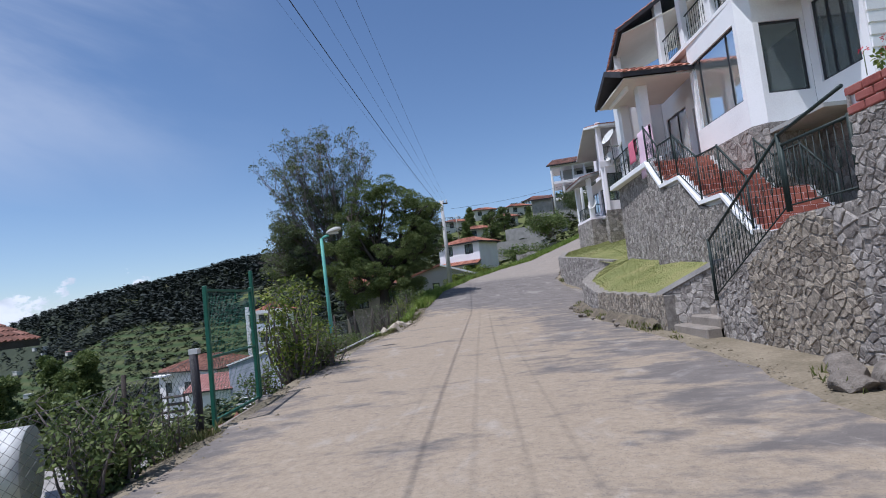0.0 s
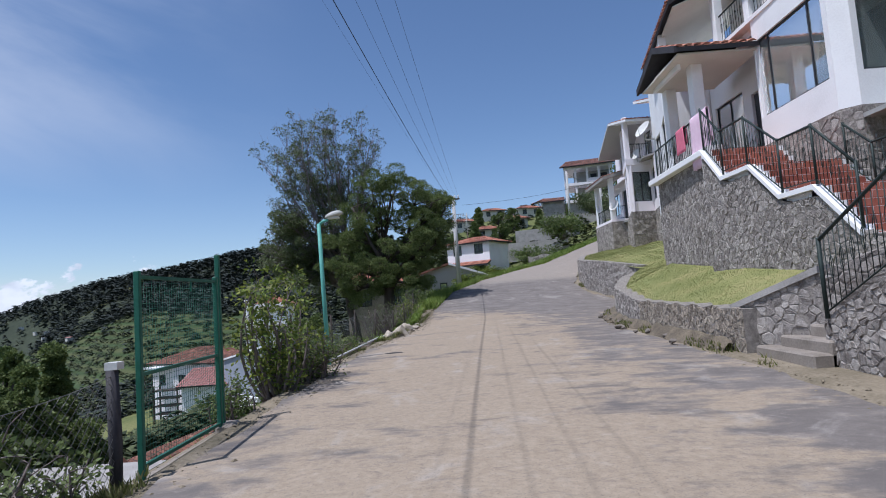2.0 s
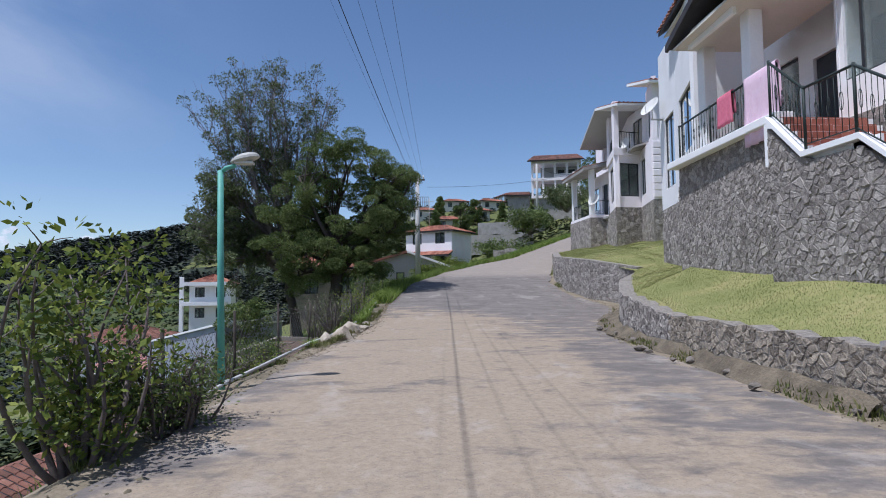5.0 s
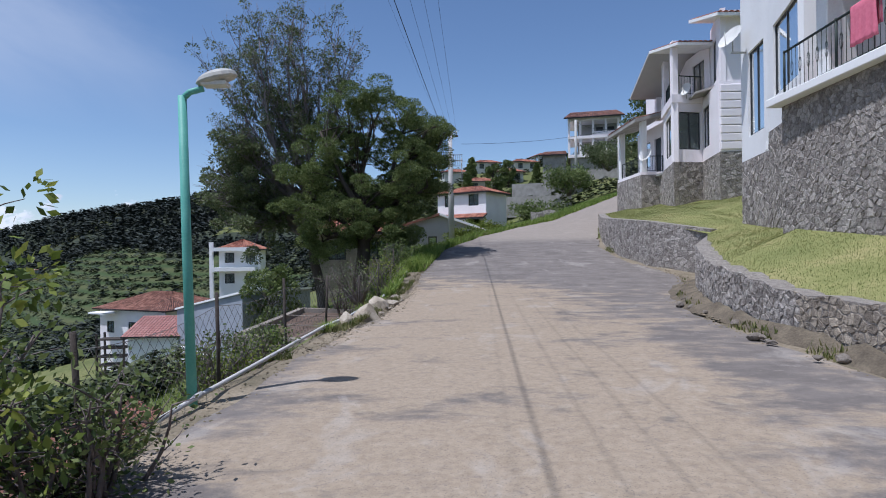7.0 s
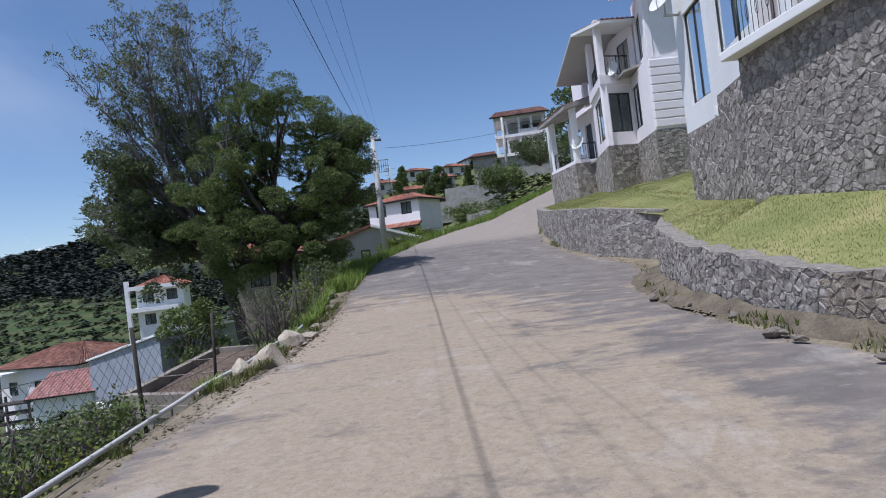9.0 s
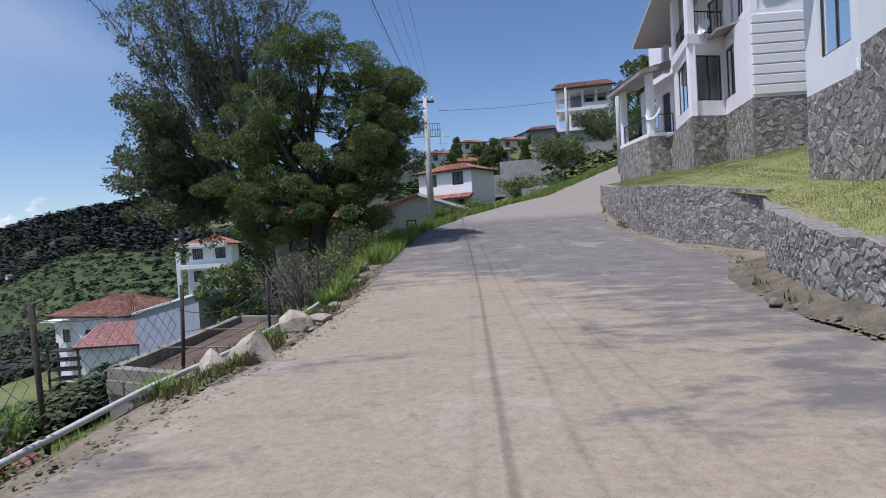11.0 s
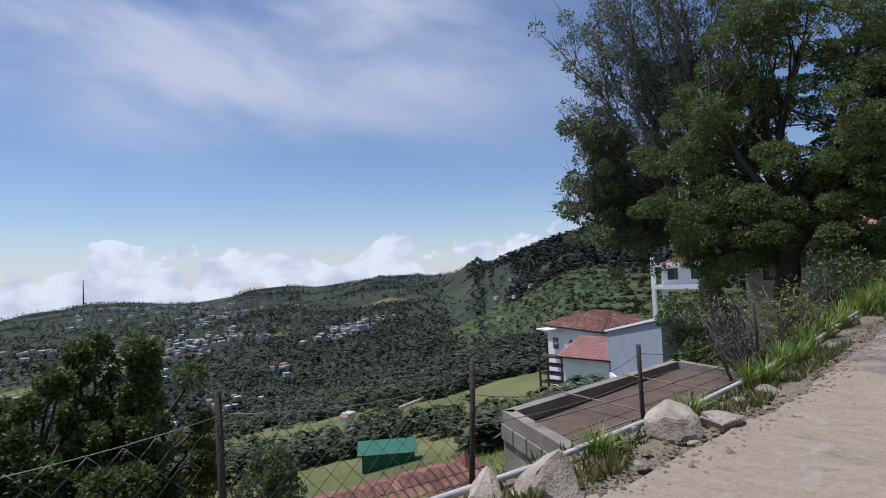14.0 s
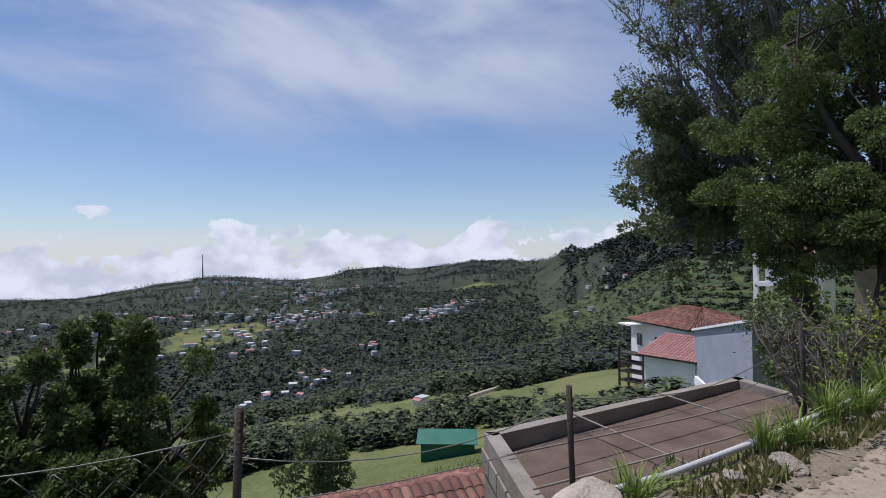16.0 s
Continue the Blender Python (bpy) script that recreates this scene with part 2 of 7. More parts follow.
def lawn_ground():
    """Grass, dry grass and bare earth, by noise, with rows of tea bushes on the far slopes."""
    m = material("hillside_ground", [(0.055, 0.068, 0.020), (0.12, 0.135, 0.042), (0.22, 0.20, 0.085)], 0.12, 3.5, 0.95, 0.5, fine_mix=0.45)
    return m


def tea_ground():
    m = material("tea_terraces", [(0.030, 0.050, 0.016), (0.05, 0.08, 0.025)], 0.05, 1.0, 0.95, 0.3)
    t = m.node_tree
    tc = t.nodes.new("ShaderNodeTexCoord")
    wv = t.nodes.new("ShaderNodeTexWave")
    wv.bands_direction = "Z"
    wv.inputs["Scale"].default_value, wv.inputs["Distortion"].default_value = 0.16, 2.2
    wv.inputs["Detail"].default_value, wv.inputs["Detail Scale"].default_value = 3, 0.4
    t.links.new(tc.outputs["Object"], wv.inputs["Vector"])
    b = t.nodes["Principled BSDF"]
    src = b.inputs["Base Color"].links[0].from_socket
    mx = t.nodes.new("ShaderNodeMix")
    mx.data_type = "RGBA"
    t.links.new(wv.outputs[0], mx.inputs["Factor"])
    t.links.new(src, mx.inputs["A"])
    mx.inputs["B"].default_value = (0.078, 0.088, 0.034, 1)
    t.links.new(mx.outputs["Result"], b.inputs["Base Color"])
    return m


def road_material():
    """Worn grey concrete under drifts of tan dust."""
    m = bpy.data.materials.new("dusty_concrete_road")
    m.use_nodes = True
    t = m.node_tree
    b = t.nodes["Principled BSDF"]
    b.inputs["Roughness"].default_value = 0.92
    b.inputs["Specular IOR Level"].default_value = 0.15
    tc = t.nodes.new("ShaderNodeTexCoord")

    def noise_at(scale, stretch, detail=6, rough=0.55, dist=0.0):
        mp = t.nodes.new("ShaderNodeMapping")
        mp.inputs["Scale"].default_value = stretch
        t.links.new(tc.outputs["Object"], mp.inputs[0])
        n = t.nodes.new("ShaderNodeTexNoise")
        n.inputs["Scale"].default_value, n.inputs["Detail"].default_value = scale, detail
        n.inputs["Roughness"].default_value, n.inputs["Distortion"].default_value = rough, dist
        t.links.new(mp.outputs[0], n.inputs["Vector"])
        return n.outputs[0]

    def mth(op, a, c):
        n = t.nodes.new("ShaderNodeMath")
        n.operation = op
        for i, v in enumerate((a, c)):
            if isinstance(v, (int, float)):
                n.inputs[i].default_value = v
            else:
                t.links.new(v, n.inputs[i])
        return n.outputs[0]

    def rng(v, lo, hi, smooth=True):
        n = t.nodes.new("ShaderNodeMapRange")
        n.interpolation_type = "SMOOTHSTEP"
        t.links.new(v, n.inputs["Value"])
        n.inputs["From Min"].default_value, n.inputs["From Max"].default_value = lo, hi
        return n.outputs["Result"]

    def blend(f, a, c):
        n = t.nodes.new("ShaderNodeMix")
        n.data_type = "RGBA"
        t.links.new(f, n.inputs["Factor"])
        for s, v in (("A", a), ("B", c)):
            if isinstance(v, tuple):
                n.inputs[s].default_value = (*v, 1)
            else:
                t.links.new(v, n.inputs[s])
        return n.outputs["Result"]

    sp = t.nodes.new("ShaderNodeSeparateXYZ")
    t.links.new(tc.outputs["Object"], sp.inputs[0])
    big = noise_at(0.5, (0.9, 1.9, 1), 7, 0.6, 0.4)
    mid = noise_at(1.6, (0.8, 1.5, 1), 7, 0.65, 0.3)
    grain = noise_at(60, (1, 1, 1), 3)
    pebble = noise_at(14, (1, 1, 1), 5, 0.7)
    base = blend(rng(mid, 0.3, 0.7), (0.142, 0.125, 0.114), (0.212, 0.188, 0.170))
    # tan dust lies thickest on the wheel-worn middle and left, and thins out uphill
    mid_band = mth("MULTIPLY", rng(sp.outputs[0], 4.4, 0.4), rng(sp.outputs[0], -3.2, -1.2))
    far_thin = rng(sp.outputs[1], 31.0, 25.0)
    dust = mth("ADD", mth("MULTIPLY", big, 0.50), mth("MULTIPLY", mid, 0.54))
    dust = mth("ADD", dust, mth("MULTIPLY", mid_band, 0.15))
    dust = mth("SUBTRACT", dust, mth("MULTIPLY", mth("SUBTRACT", 1.0, far_thin), 0.30))
    dust = rng(dust, 0.49, 0.63)
    tan = blend(rng(pebble, 0.3, 0.7), (0.298, 0.234, 0.166), (0.378, 0.304, 0.222))
    col = blend(mth("MULTIPLY", dust, 0.86), base, tan)
    pale = mth("MULTIPLY", rng(noise_at(0.9, (1.3, 1.0, 1), 6, 0.6, 0.8), 0.56, 0.68), 0.35)
    col = blend(pale, col, (0.42, 0.385, 0.345))
    # a paler surface on the rise past the bend
    col = blend(mth("MULTIPLY", rng(sp.outputs[2], 2.1, 2.5), 0.6), col, (0.35, 0.30, 0.25))
    mott = noise_at(5.5, (1, 1.4, 1), 8, 0.72, 0.5)
    col = blend(mth("MULTIPLY", rng(mott, 0.52, 0.68), 0.42), col, (0.15, 0.13, 0.12))
    col = blend(mth("MULTIPLY", rng(mott, 0.46, 0.30), 0.30), col, (0.44, 0.39, 0.33))
    speck = mth("MULTIPLY", rng(grain, 0.56, 0.70), 0.5)
    col = blend(speck, col, (0.12, 0.105, 0.095))
    t.links.new(col, b.inputs["Base Color"])
    bp = t.nodes.new("ShaderNodeBump")
    bp.inputs["Strength"].default_value, bp.inputs["Distance"].default_value = 0.5, 0.012
    t.links.new(mth("ADD", mth("MULTIPLY", grain, 0.5), pebble), bp.inputs["Height"])
    t.links.new(bp.outputs[0], b.inputs["Normal"])
    return m


M["ground"] = lawn_ground()
M["valley"] = material("wooded_valley_floor", [(0.020, 0.028, 0.018), (0.036, 0.046, 0.026), (0.066, 0.074, 0.042)], 0.03, 0.5, 0.95, 0.3)
M["verge"] = material("dry_earth_verge", [(0.10, 0.088, 0.055), (0.20, 0.165, 0.115), (0.30, 0.25, 0.18)], 1.4, 22, 0.95, 0.8)
M["tea"] = tea_ground()
M["road"] = road_material()
M["lawn"] = material("lawn_soil", [(0.14, 0.16, 0.05), (0.215, 0.218, 0.078), (0.33, 0.285, 0.135)], 0.8, 9, 0.95, 0.7)


# ---- builders ----
def part(name, bm, mat, parent=None, label=""):
    """Links a bmesh, in world coordinates, as one mesh, under parent if there is one."""
    me = bpy.data.meshes.new(name)
    bm.to_mesh(me)
    bm.free()
    return link(name, me, mat, parent, label)


def link(name, me, mat, parent=None, label=""):
    if mat is not None and not me.materials:
        me.materials.append(M[mat] if isinstance(mat, str) else mat)
    ob = new(name, me)
    if parent is not None:
        ob.parent = parent
        p = parent
        m = Matrix.Identity(4)
        while p is not None:
            m = p.matrix_basis @ m if p.parent is None else p.matrix_basis @ m
            p = p.parent
        ob.matrix_parent_inverse = base_of(parent).inverted()
    if label:
        tagged(ob, label)
    return ob


def base_of(ob):
    """Where an object lies in the world, from its own and its parents' poses."""
    m = ob.matrix_basis.copy()
    if ob.parent is not None:
        m = base_of(ob.parent) @ ob.matrix_parent_inverse @ m
    return m


def thing(name, base, label, category, group="", kind=""):
    ob = new(name)
    ob.empty_display_size = 0.2
    ob.location = base
    return tagged(ob, label, category, group, kind)


def mesh_of(name, verts, faces, mat, parent=None, label="", smooth=False):
    me = bpy.data.meshes.new(name)
    me.from_pydata([tuple(v) for v in verts], [], faces)
    if smooth:
        for p in me.polygons:
            p.use_smooth = True
    return link(name, me, mat, parent, label)


def add_box(bm, a, b, bevel=0.0):
    r = bmesh.ops.create_cube(bm, size=1.0)
    vs = r["verts"]
    for v in vs:
        v.co = Vector([a[i] + (v.co[i] + 0.5) * (b[i] - a[i]) for i in range(3)])
    if bevel:
        es = list({e for v in vs for e in v.link_edges})
        bmesh.ops.bevel(bm, geom=es, offset=bevel, segments=1, affect="EDGES")
    return vs


def box(name, a, b, mat, parent=None, label="", bevel=0.0, turn=None):
    bm = bmesh.new()
    add_box(bm, a, b, bevel)
    if turn:
        bmesh.ops.rotate(bm, verts=bm.verts, cent=turn[0], matrix=Matrix.Rotation(radians(turn[1]), 3, "Z"))
    return part(name, bm, mat, parent, label)


def add_tube(bm, path, radius, sides=6, taper=None):
    """A round bar along a list of points."""
    pts = [Vector(p) for p in path]
    rings = []
    for i, p in enumerate(pts):
        d = (pts[min(i + 1, len(pts) - 1)] - pts[max(i - 1, 0)]).normalized()
        s = d.cross(Vector((0, 0, 1)))
        if s.length < 1e-3:
            s = d.cross(Vector((0, 1, 0)))
        s.normalize()
        u = s.cross(d)
        r = radius if taper is None else radius + (taper - radius) * i / max(1, len(pts) - 1)
        rings.append([bm.verts.new(p + (s * math.cos(2 * math.pi * k / sides) + u * math.sin(2 * math.pi * k / sides)) * r) for k in range(sides)])
    for a, b in zip(rings, rings[1:]):
        for k in range(sides):
            f = bm.faces.new((a[k], a[(k + 1) % sides], b[(k + 1) % sides], b[k]))
            f.smooth = True
    bm.faces.new(rings[0][::-1])
    bm.faces.new(rings[-1])


def tube(name, path, radius, mat, parent=None, label="", sides=6, taper=None):
    bm = bmesh.new()
    add_tube(bm, path, radius, sides, taper)
    return part(name, bm, mat, parent, label)


def add_slab(bm, corners, thick):
    """A flat slab from its four upper corners, given in order, thick downwards."""
    top = [bm.verts.new(c) for c in corners]
    low = [bm.verts.new((c[0], c[1], c[2] - thick)) for c in corners]
    bm.faces.new(top)
    bm.faces.new(low[::-1])
    n = len(corners)
    for i in range(n):
        bm.faces.new((top[i], low[i], low[(i + 1) % n], top[(i + 1) % n]))
    bmesh.ops.recalc_face_normals(bm, faces=bm.faces)


def slab(name, corners, thick, mat, parent=None, label=""):
    bm = bmesh.new()
    add_slab(bm, corners, thick)
    return part(name, bm, mat, parent, label)


def lerp(a, b, f):
    return a + (b - a) * f


def along(table, v):
    """Straight-line reading of a table of (key, value)."""
    if v <= table[0][0]:
        return table[0][1]
    for (a, x), (b, y) in zip(table, table[1:]):
        if v <= b:
            return lerp(x, y, (v - a) / (b - a))
    return table[-1][1]


def smooth01(v):
    v = min(1.0, max(0.0, v))
    return v * v * (3 - 2 * v)


# ---- the lie of the land ----
ROAD_Z = [(-30, -0.75), (0, 0.0), (25, 0.65), (28, 0.9), (30, 1.12), (33, 1.5), (36, 1.9), (40, 2.4), (44, 3.0), (48, 3.7), (54, 5.1), (60, 6.5), (75, 9.0)]
LEFT = [(-30, -3.1), (0, -3.1), (7, -3.05), (10, -2.92), (14, -2.85), (18, -2.4), (21, -1.8), (23.3, -1.45), (26, -1.3), (30, -1.0), (36, -0.1), (41, 1.9), (45, 4.6), (48, 7.4), (54.7, 12.2), (60, 16), (75, 26)]
RIGHT = [(-30, 3.9), (0, 3.9), (6, 3.95), (8, 4.2), (11, 4.5), (16, 4.5), (20, 4.55), (23, 5.1), (26, 6.7), (28.5, 7.5), (31, 7.0), (33, 6.9), (36, 7.1), (40, 8.2), (46, 10.0), (50, 12.4), (56, 16.6), (75, 31)]
SEAM = [(-30, -1.2), (5, -0.15), (13.4, 0.25), (16.2, 0.47), (22.9, 0.95), (32, 1.6), (40, 3.2), (45, 7.0), (48, 9.0), (54, 13), (60, 18), (75, 28)]
RIDGE = [(-180, 2.0, 900), (-110, -2.4, 1500), (-88, -2.9, 1300), (-82, -1.9, 1300), (-77, -1.15, 1250), (-72, -1.6, 1250), (-67, -1.75, 1200), (-65, -0.85, 1000), (-61, -0.6, 950), (-58, -1.0, 950), (-52, 0.05, 850), (-48.5, -0.05, 800), (-44, -0.1, 700), (-41, 1.3, 450), (-38, 2.1, 390), (-34.5, 2.9, 330), (-31, 3.8, 310), (-24.5, 4.6, 300), (-20.8, 5.4, 290), (-17.5, 5.8, 290), (-8, 6.6, 280), (5, 7.4, 190), (12, 7.6, 180), (20, 8.2, 180), (40, 9, 200), (90, 9, 250), (180, 2.0, 900)]


def road_z(y):
    return along(ROAD_Z, y)


def ground_z(x, y):
    rz = road_z(min(y, 75))
    left, right = along(LEFT, y), along(RIGHT, y)
    if x < left:
        d = left - x
        if y < 36:
            base, e = rz - 0.04 * min(d, 0.5) / 0.5, max(0.0, d - 0.5 - 0.4 * smooth01((y - 19) / 3))
        else:
            shelf = 1.75 + 0.062 * max(0.0, min(y, 160) - 45)
            base, e = max(rz - 0.28 * d, min(rz, shelf)), max(0.0, -2.0 - x)
            base = lerp(rz - 0.04, base, smooth01((y - 36) / 4))
            e = lerp(max(0.0, d - 0.5), e, smooth01((y - 36) / 4))
        drop = 0.62 * min(e, 13) + 0.30 * max(0, min(e - 13, 17)) + 0.19 * max(0, min(e - 30, 90))
        if 22 < y < 34:
            drop = max(drop, min(1.7 * max(0.0, d - 1.0), 1.9 + 0.25 * d) * smooth01((y - 22) / 1.5) * smooth01((34 - y) / 1.5))
        near = base - drop
    elif x > right:
        d = x - right
        near = rz + (0.02 if y < 43 else 0.0) + max(0.0, d - 6.0) * 0.22 + (0.22 * max(0.0, min(d, 6)) if y > 46 else 0.0)
    else:
        near = rz - 0.09
    # far slopes, from the height of the skyline in each direction
    px, py = x, y - 15
    r = math.hypot(px, py)
    if r > 45:
        az = math.degrees(math.atan2(px, py))
        el = along([(a, e) for a, e, _ in RIDGE], az)
        rr = along([(a, q) for a, _, q in RIDGE], az)
        top = 2.0 + rr * math.tan(radians(el)) - (3.0 if az < 0 and rr < 500 else 0.5)
        if -10 < az < 150:
            floor = near
            f = smooth01((r - 50) / (rr - 50))
        else:
            floor = max(near, -32)
            f = smooth01((r - 0.30 * rr) / (0.70 * rr)) * smooth01((r - 90) / 60)
        z = lerp(floor, top, f)
        if r > rr:
            z = max(top - (r - rr) * 0.16, -420)
        z += noise.noise(Vector((x * 0.018, y * 0.018, 0.3))) * min(6.0, (r - 45) * 0.03)
        return lerp(near, z, smooth01((r - 45) / 30))
    return near


def graded(lo, hi, fine_lo, fine_hi, step, grow=1.13):
    out = [fine_lo]
    while out[-1] < fine_hi:
        out.append(out[-1] + step)
    s = step
    while out[-1] < hi:
        s *= grow
        out.append(out[-1] + s)
    s = step
    while out[0] > lo:
        s *= grow
        out.insert(0, out[0] - s)
    return out


def build_ground():
    xs = graded(-2600, 1500, -8, 18, 0.6, 1.085)
    ys = graded(-1200, 2200, -4, 62, 0.9, 1.085)
    verts = [(x, y, ground_z(x, y)) for y in ys for x in xs]
    n = len(xs)
    faces = [(j * n + i, j * n + i + 1, (j + 1) * n + i + 1, (j + 1) * n + i) for j in range(len(ys) - 1) for i in range(n - 1)]
    ob = mesh_of("ground", verts, faces, "ground", smooth=True)
    for extra in ("tea", "valley", "verge"):
        ob.data.materials.append(M[extra])
    for p in ob.data.polygons:
        c = p.center
        az = math.degrees(math.atan2(c.x, c.y - 15))
        r = math.hypot(c.x, c.y - 15)
        if r > 95 and az < 0:
            p.material_index = 2 if noise.noise(Vector((c.x * 0.014, c.y * 0.014, 1.7))) > -0.40 or r > 450 else 0
            if -46 < az < -12 and 105 < r < 245 and noise.noise(Vector((c.x * 0.014, c.y * 0.014, 1.7))) > -0.15:
                p.material_index = 1
        elif -10 < c.y < 40 and along(LEFT, c.y) - 0.9 < c.x < along(RIGHT, c.y) + 1.6:
            p.material_index = 3
    return tagged(ob, "grassy hillside falling into a valley with far slopes", "ground", kind="structure")


build_ground()


def strip(name, lft, rgt, label, ys, lift=0.0):
    """A length of road slab between two edge lines, with thickness."""
    verts, faces = [], []
    for y in ys:
        a, b = lft(y), rgt(y)
        z = road_z(y) + lift
        for k in range(15):
            f = k / 14
            verts.append((lerp(a, b, f), y, z + 0.03 * math.sin(math.pi * f)))
        verts.append((b, y, z - 0.16))
        verts.append((a, y, z - 0.16))
    n = 17
    for j in range(len(ys) - 1):
        for k in range(n):
            faces.append((j * n + k, j * n + (k + 1) % n, (j + 1) * n + (k + 1) % n, (j + 1) * n + k))
    ob = mesh_of(name, verts, faces, "road")
    return tagged(ob, label, "road", kind="structure")


YS = [-28 + 0.5 * i for i in range(205)]
strip("road", lambda y: along(LEFT, y) + 0.05 * math.sin(y * 2.1) + 0.04 * math.sin(y * 5.3), lambda y: along(RIGHT, y) + 0.06 * math.sin(y * 1.7) + 0.05 * math.sin(y * 4.1), "worn concrete road with tan dust drifts and dark stains", YS)


# ---- rubble walls ----
def clip_poly(poly, px, py, nx, ny):
    """Keeps the part of poly on the side of the line through (px, py) away from (nx, ny)."""
    out = []
    for i, a in enumerate(poly):
        b = poly[(i + 1) % len(poly)]
        da = (a[0] - px) * nx + (a[1] - py) * ny
        db = (b[0] - px) * nx + (b[1] - py) * ny
        if da <= 0:
            out.append(a)
        if da * db < 0:
            f = da / (da - db)
            out.append((a[0] + (b[0] - a[0]) * f, a[1] + (b[1] - a[1]) * f))
    return out


def stones_of(length, low, high, size, rng, flat=1.0):
    """Irregular stones that fill a wall's face; low and high give its lower and upper edge along it."""
    seeds = []
    nu = max(2, int(length / (size * flat)))
    su = length / nu
    zmin, zmax = min(low(i * length / 20) for i in range(21)), max(high(i * length / 20) for i in range(21))
    nv = max(2, int((zmax - zmin) / size))
    sv = (zmax - zmin) / nv
    grid = {}
    for i in range(-1, nu + 1):
        for j in range(-1, nv + 1):
            u = (i + 0.5 + rng.uniform(-0.48, 0.48)) * su
            v = zmin + (j + 0.5 + rng.uniform(-0.48, 0.48)) * sv
            if rng.random() > 0.24:
                grid[i, j] = (u, v)
    cells = []
    for (i, j), (u, v) in grid.items():
        poly = [(u - 2 * su, v - 2 * sv), (u + 2 * su, v - 2 * sv), (u + 2 * su, v + 2 * sv), (u - 2 * su, v + 2 * sv)]
        for di in (-2, -1, 0, 1, 2):
            for dj in (-2, -1, 0, 1, 2):
                o = grid.get((i + di, j + dj))
                if (di or dj) and o:
                    poly = clip_poly(poly, (u + o[0]) / 2, (v + o[1]) / 2, o[0] - u, o[1] - v)
        poly = clip_poly(poly, 0, 0, -1, 0)
        poly = clip_poly(poly, length, 0, 1, 0)
        if len(poly) < 3:
            continue
        eps = 0.05
        uu = min(max(u, eps), length - eps)
        for f, s in ((low, -1), (high, 1)):
            g = (f(uu + eps) - f(uu - eps)) / (2 * eps)
            poly = clip_poly(poly, uu, f(uu), -s * g, s) if len(poly) >= 3 else poly
        if len(poly) < 3:
            continue
        area = 0.5 * abs(sum(a[0] * b[1] - b[0] * a[1] for a, b in zip(poly, poly[1:] + poly[:1])))
        if area > 0.12 * su * sv:
            cells.append(poly)
    return cells


def stone_mesh(poly, place, rng, joint, proud):
    """One stone: a low rounded block on its cell; place(u, v, d) puts it on the wall."""
    cx, cy = sum(p[0] for p in poly) / len(poly), sum(p[1] for p in poly) / len(poly)
    size = max(math.dist(p, (cx, cy)) for p in poly)
    k0 = max(0.3, 1 - joint / max(size, 1e-3))
    d = proud * rng.uniform(0.5, 1.5)
    tilt = rng.uniform(-0.10, 0.10), rng.uniform(-0.10, 0.10)
    verts, n = [], len(poly)
    for k, dep in ((k0, -0.02), (k0, d * 0.35), (k0 * 0.82, d)):
        for p in poly:
            w = k * rng.uniform(0.84, 1.05) if dep > 0 else k
            q = (cx + (p[0] - cx) * w, cy + (p[1] - cy) * w)
            t = (q[0] - cx) * tilt[0] + (q[1] - cy) * tilt[1] + rng.uniform(-0.010, 0.010) if dep > 0 else 0
            verts.append(place(q[0], q[1], dep + t))
    verts.append(place(cx, cy, d * rng.uniform(0.7, 1.25)))
    faces = [(2 * n + i, 2 * n + (i + 1) % n, 3 * n) for i in range(n)]
    for r in (0, 1):
        for i in range(n):
            faces.append((r * n + i, r * n + (i + 1) % n, (r + 1) * n + (i + 1) % n, (r + 1) * n + i))
    return verts, faces


def rubble(parent, path, low, high, size, seed, count=300, near=None, mat="stone", joint=0.007, proud=0.011, flat=1.25):
    """Stones all over the outer side of a wall that runs along path, which has the open side on its left."""
    rng = random.Random(seed)
    pts = [Vector((p[0], p[1], 0)) for p in path]
    runs = [0.0]
    for a, b in zip(pts, pts[1:]):
        runs.append(runs[-1] + (b - a).length)

    def place(u, v, d):
        u = min(max(u, 0.0), runs[-1])
        for i in range(len(pts) - 1):
            if u <= runs[i + 1] or i == len(pts) - 2:
                f = (u - runs[i]) / (runs[i + 1] - runs[i])
                q = pts[i].lerp(pts[i + 1], f)
                t = (pts[i + 1] - pts[i]).normalized()
                return (q.x - t.y * d, q.y + t.x * d, v)

    cells = stones_of(runs[-1], low, high, size, rng, flat)
    if near is not None:
        cells.sort(key=lambda c: (Vector(place(c[0][0], c[0][1], 0)) - Vector(near)).length)
    vs, fs = [], []
    for i, c in enumerate(cells):
        v, f = stone_mesh(c, place, rng, joint, proud)
        if i < count:
            ob = mesh_of("stone", v, f, mat, parent)
        else:
            o = len(vs)
            vs += v
            fs += [tuple(k + o for k in q) for q in f]
    if vs:
        tagged(mesh_of("stones", vs, fs, "stone_far", parent), kind="stuff")


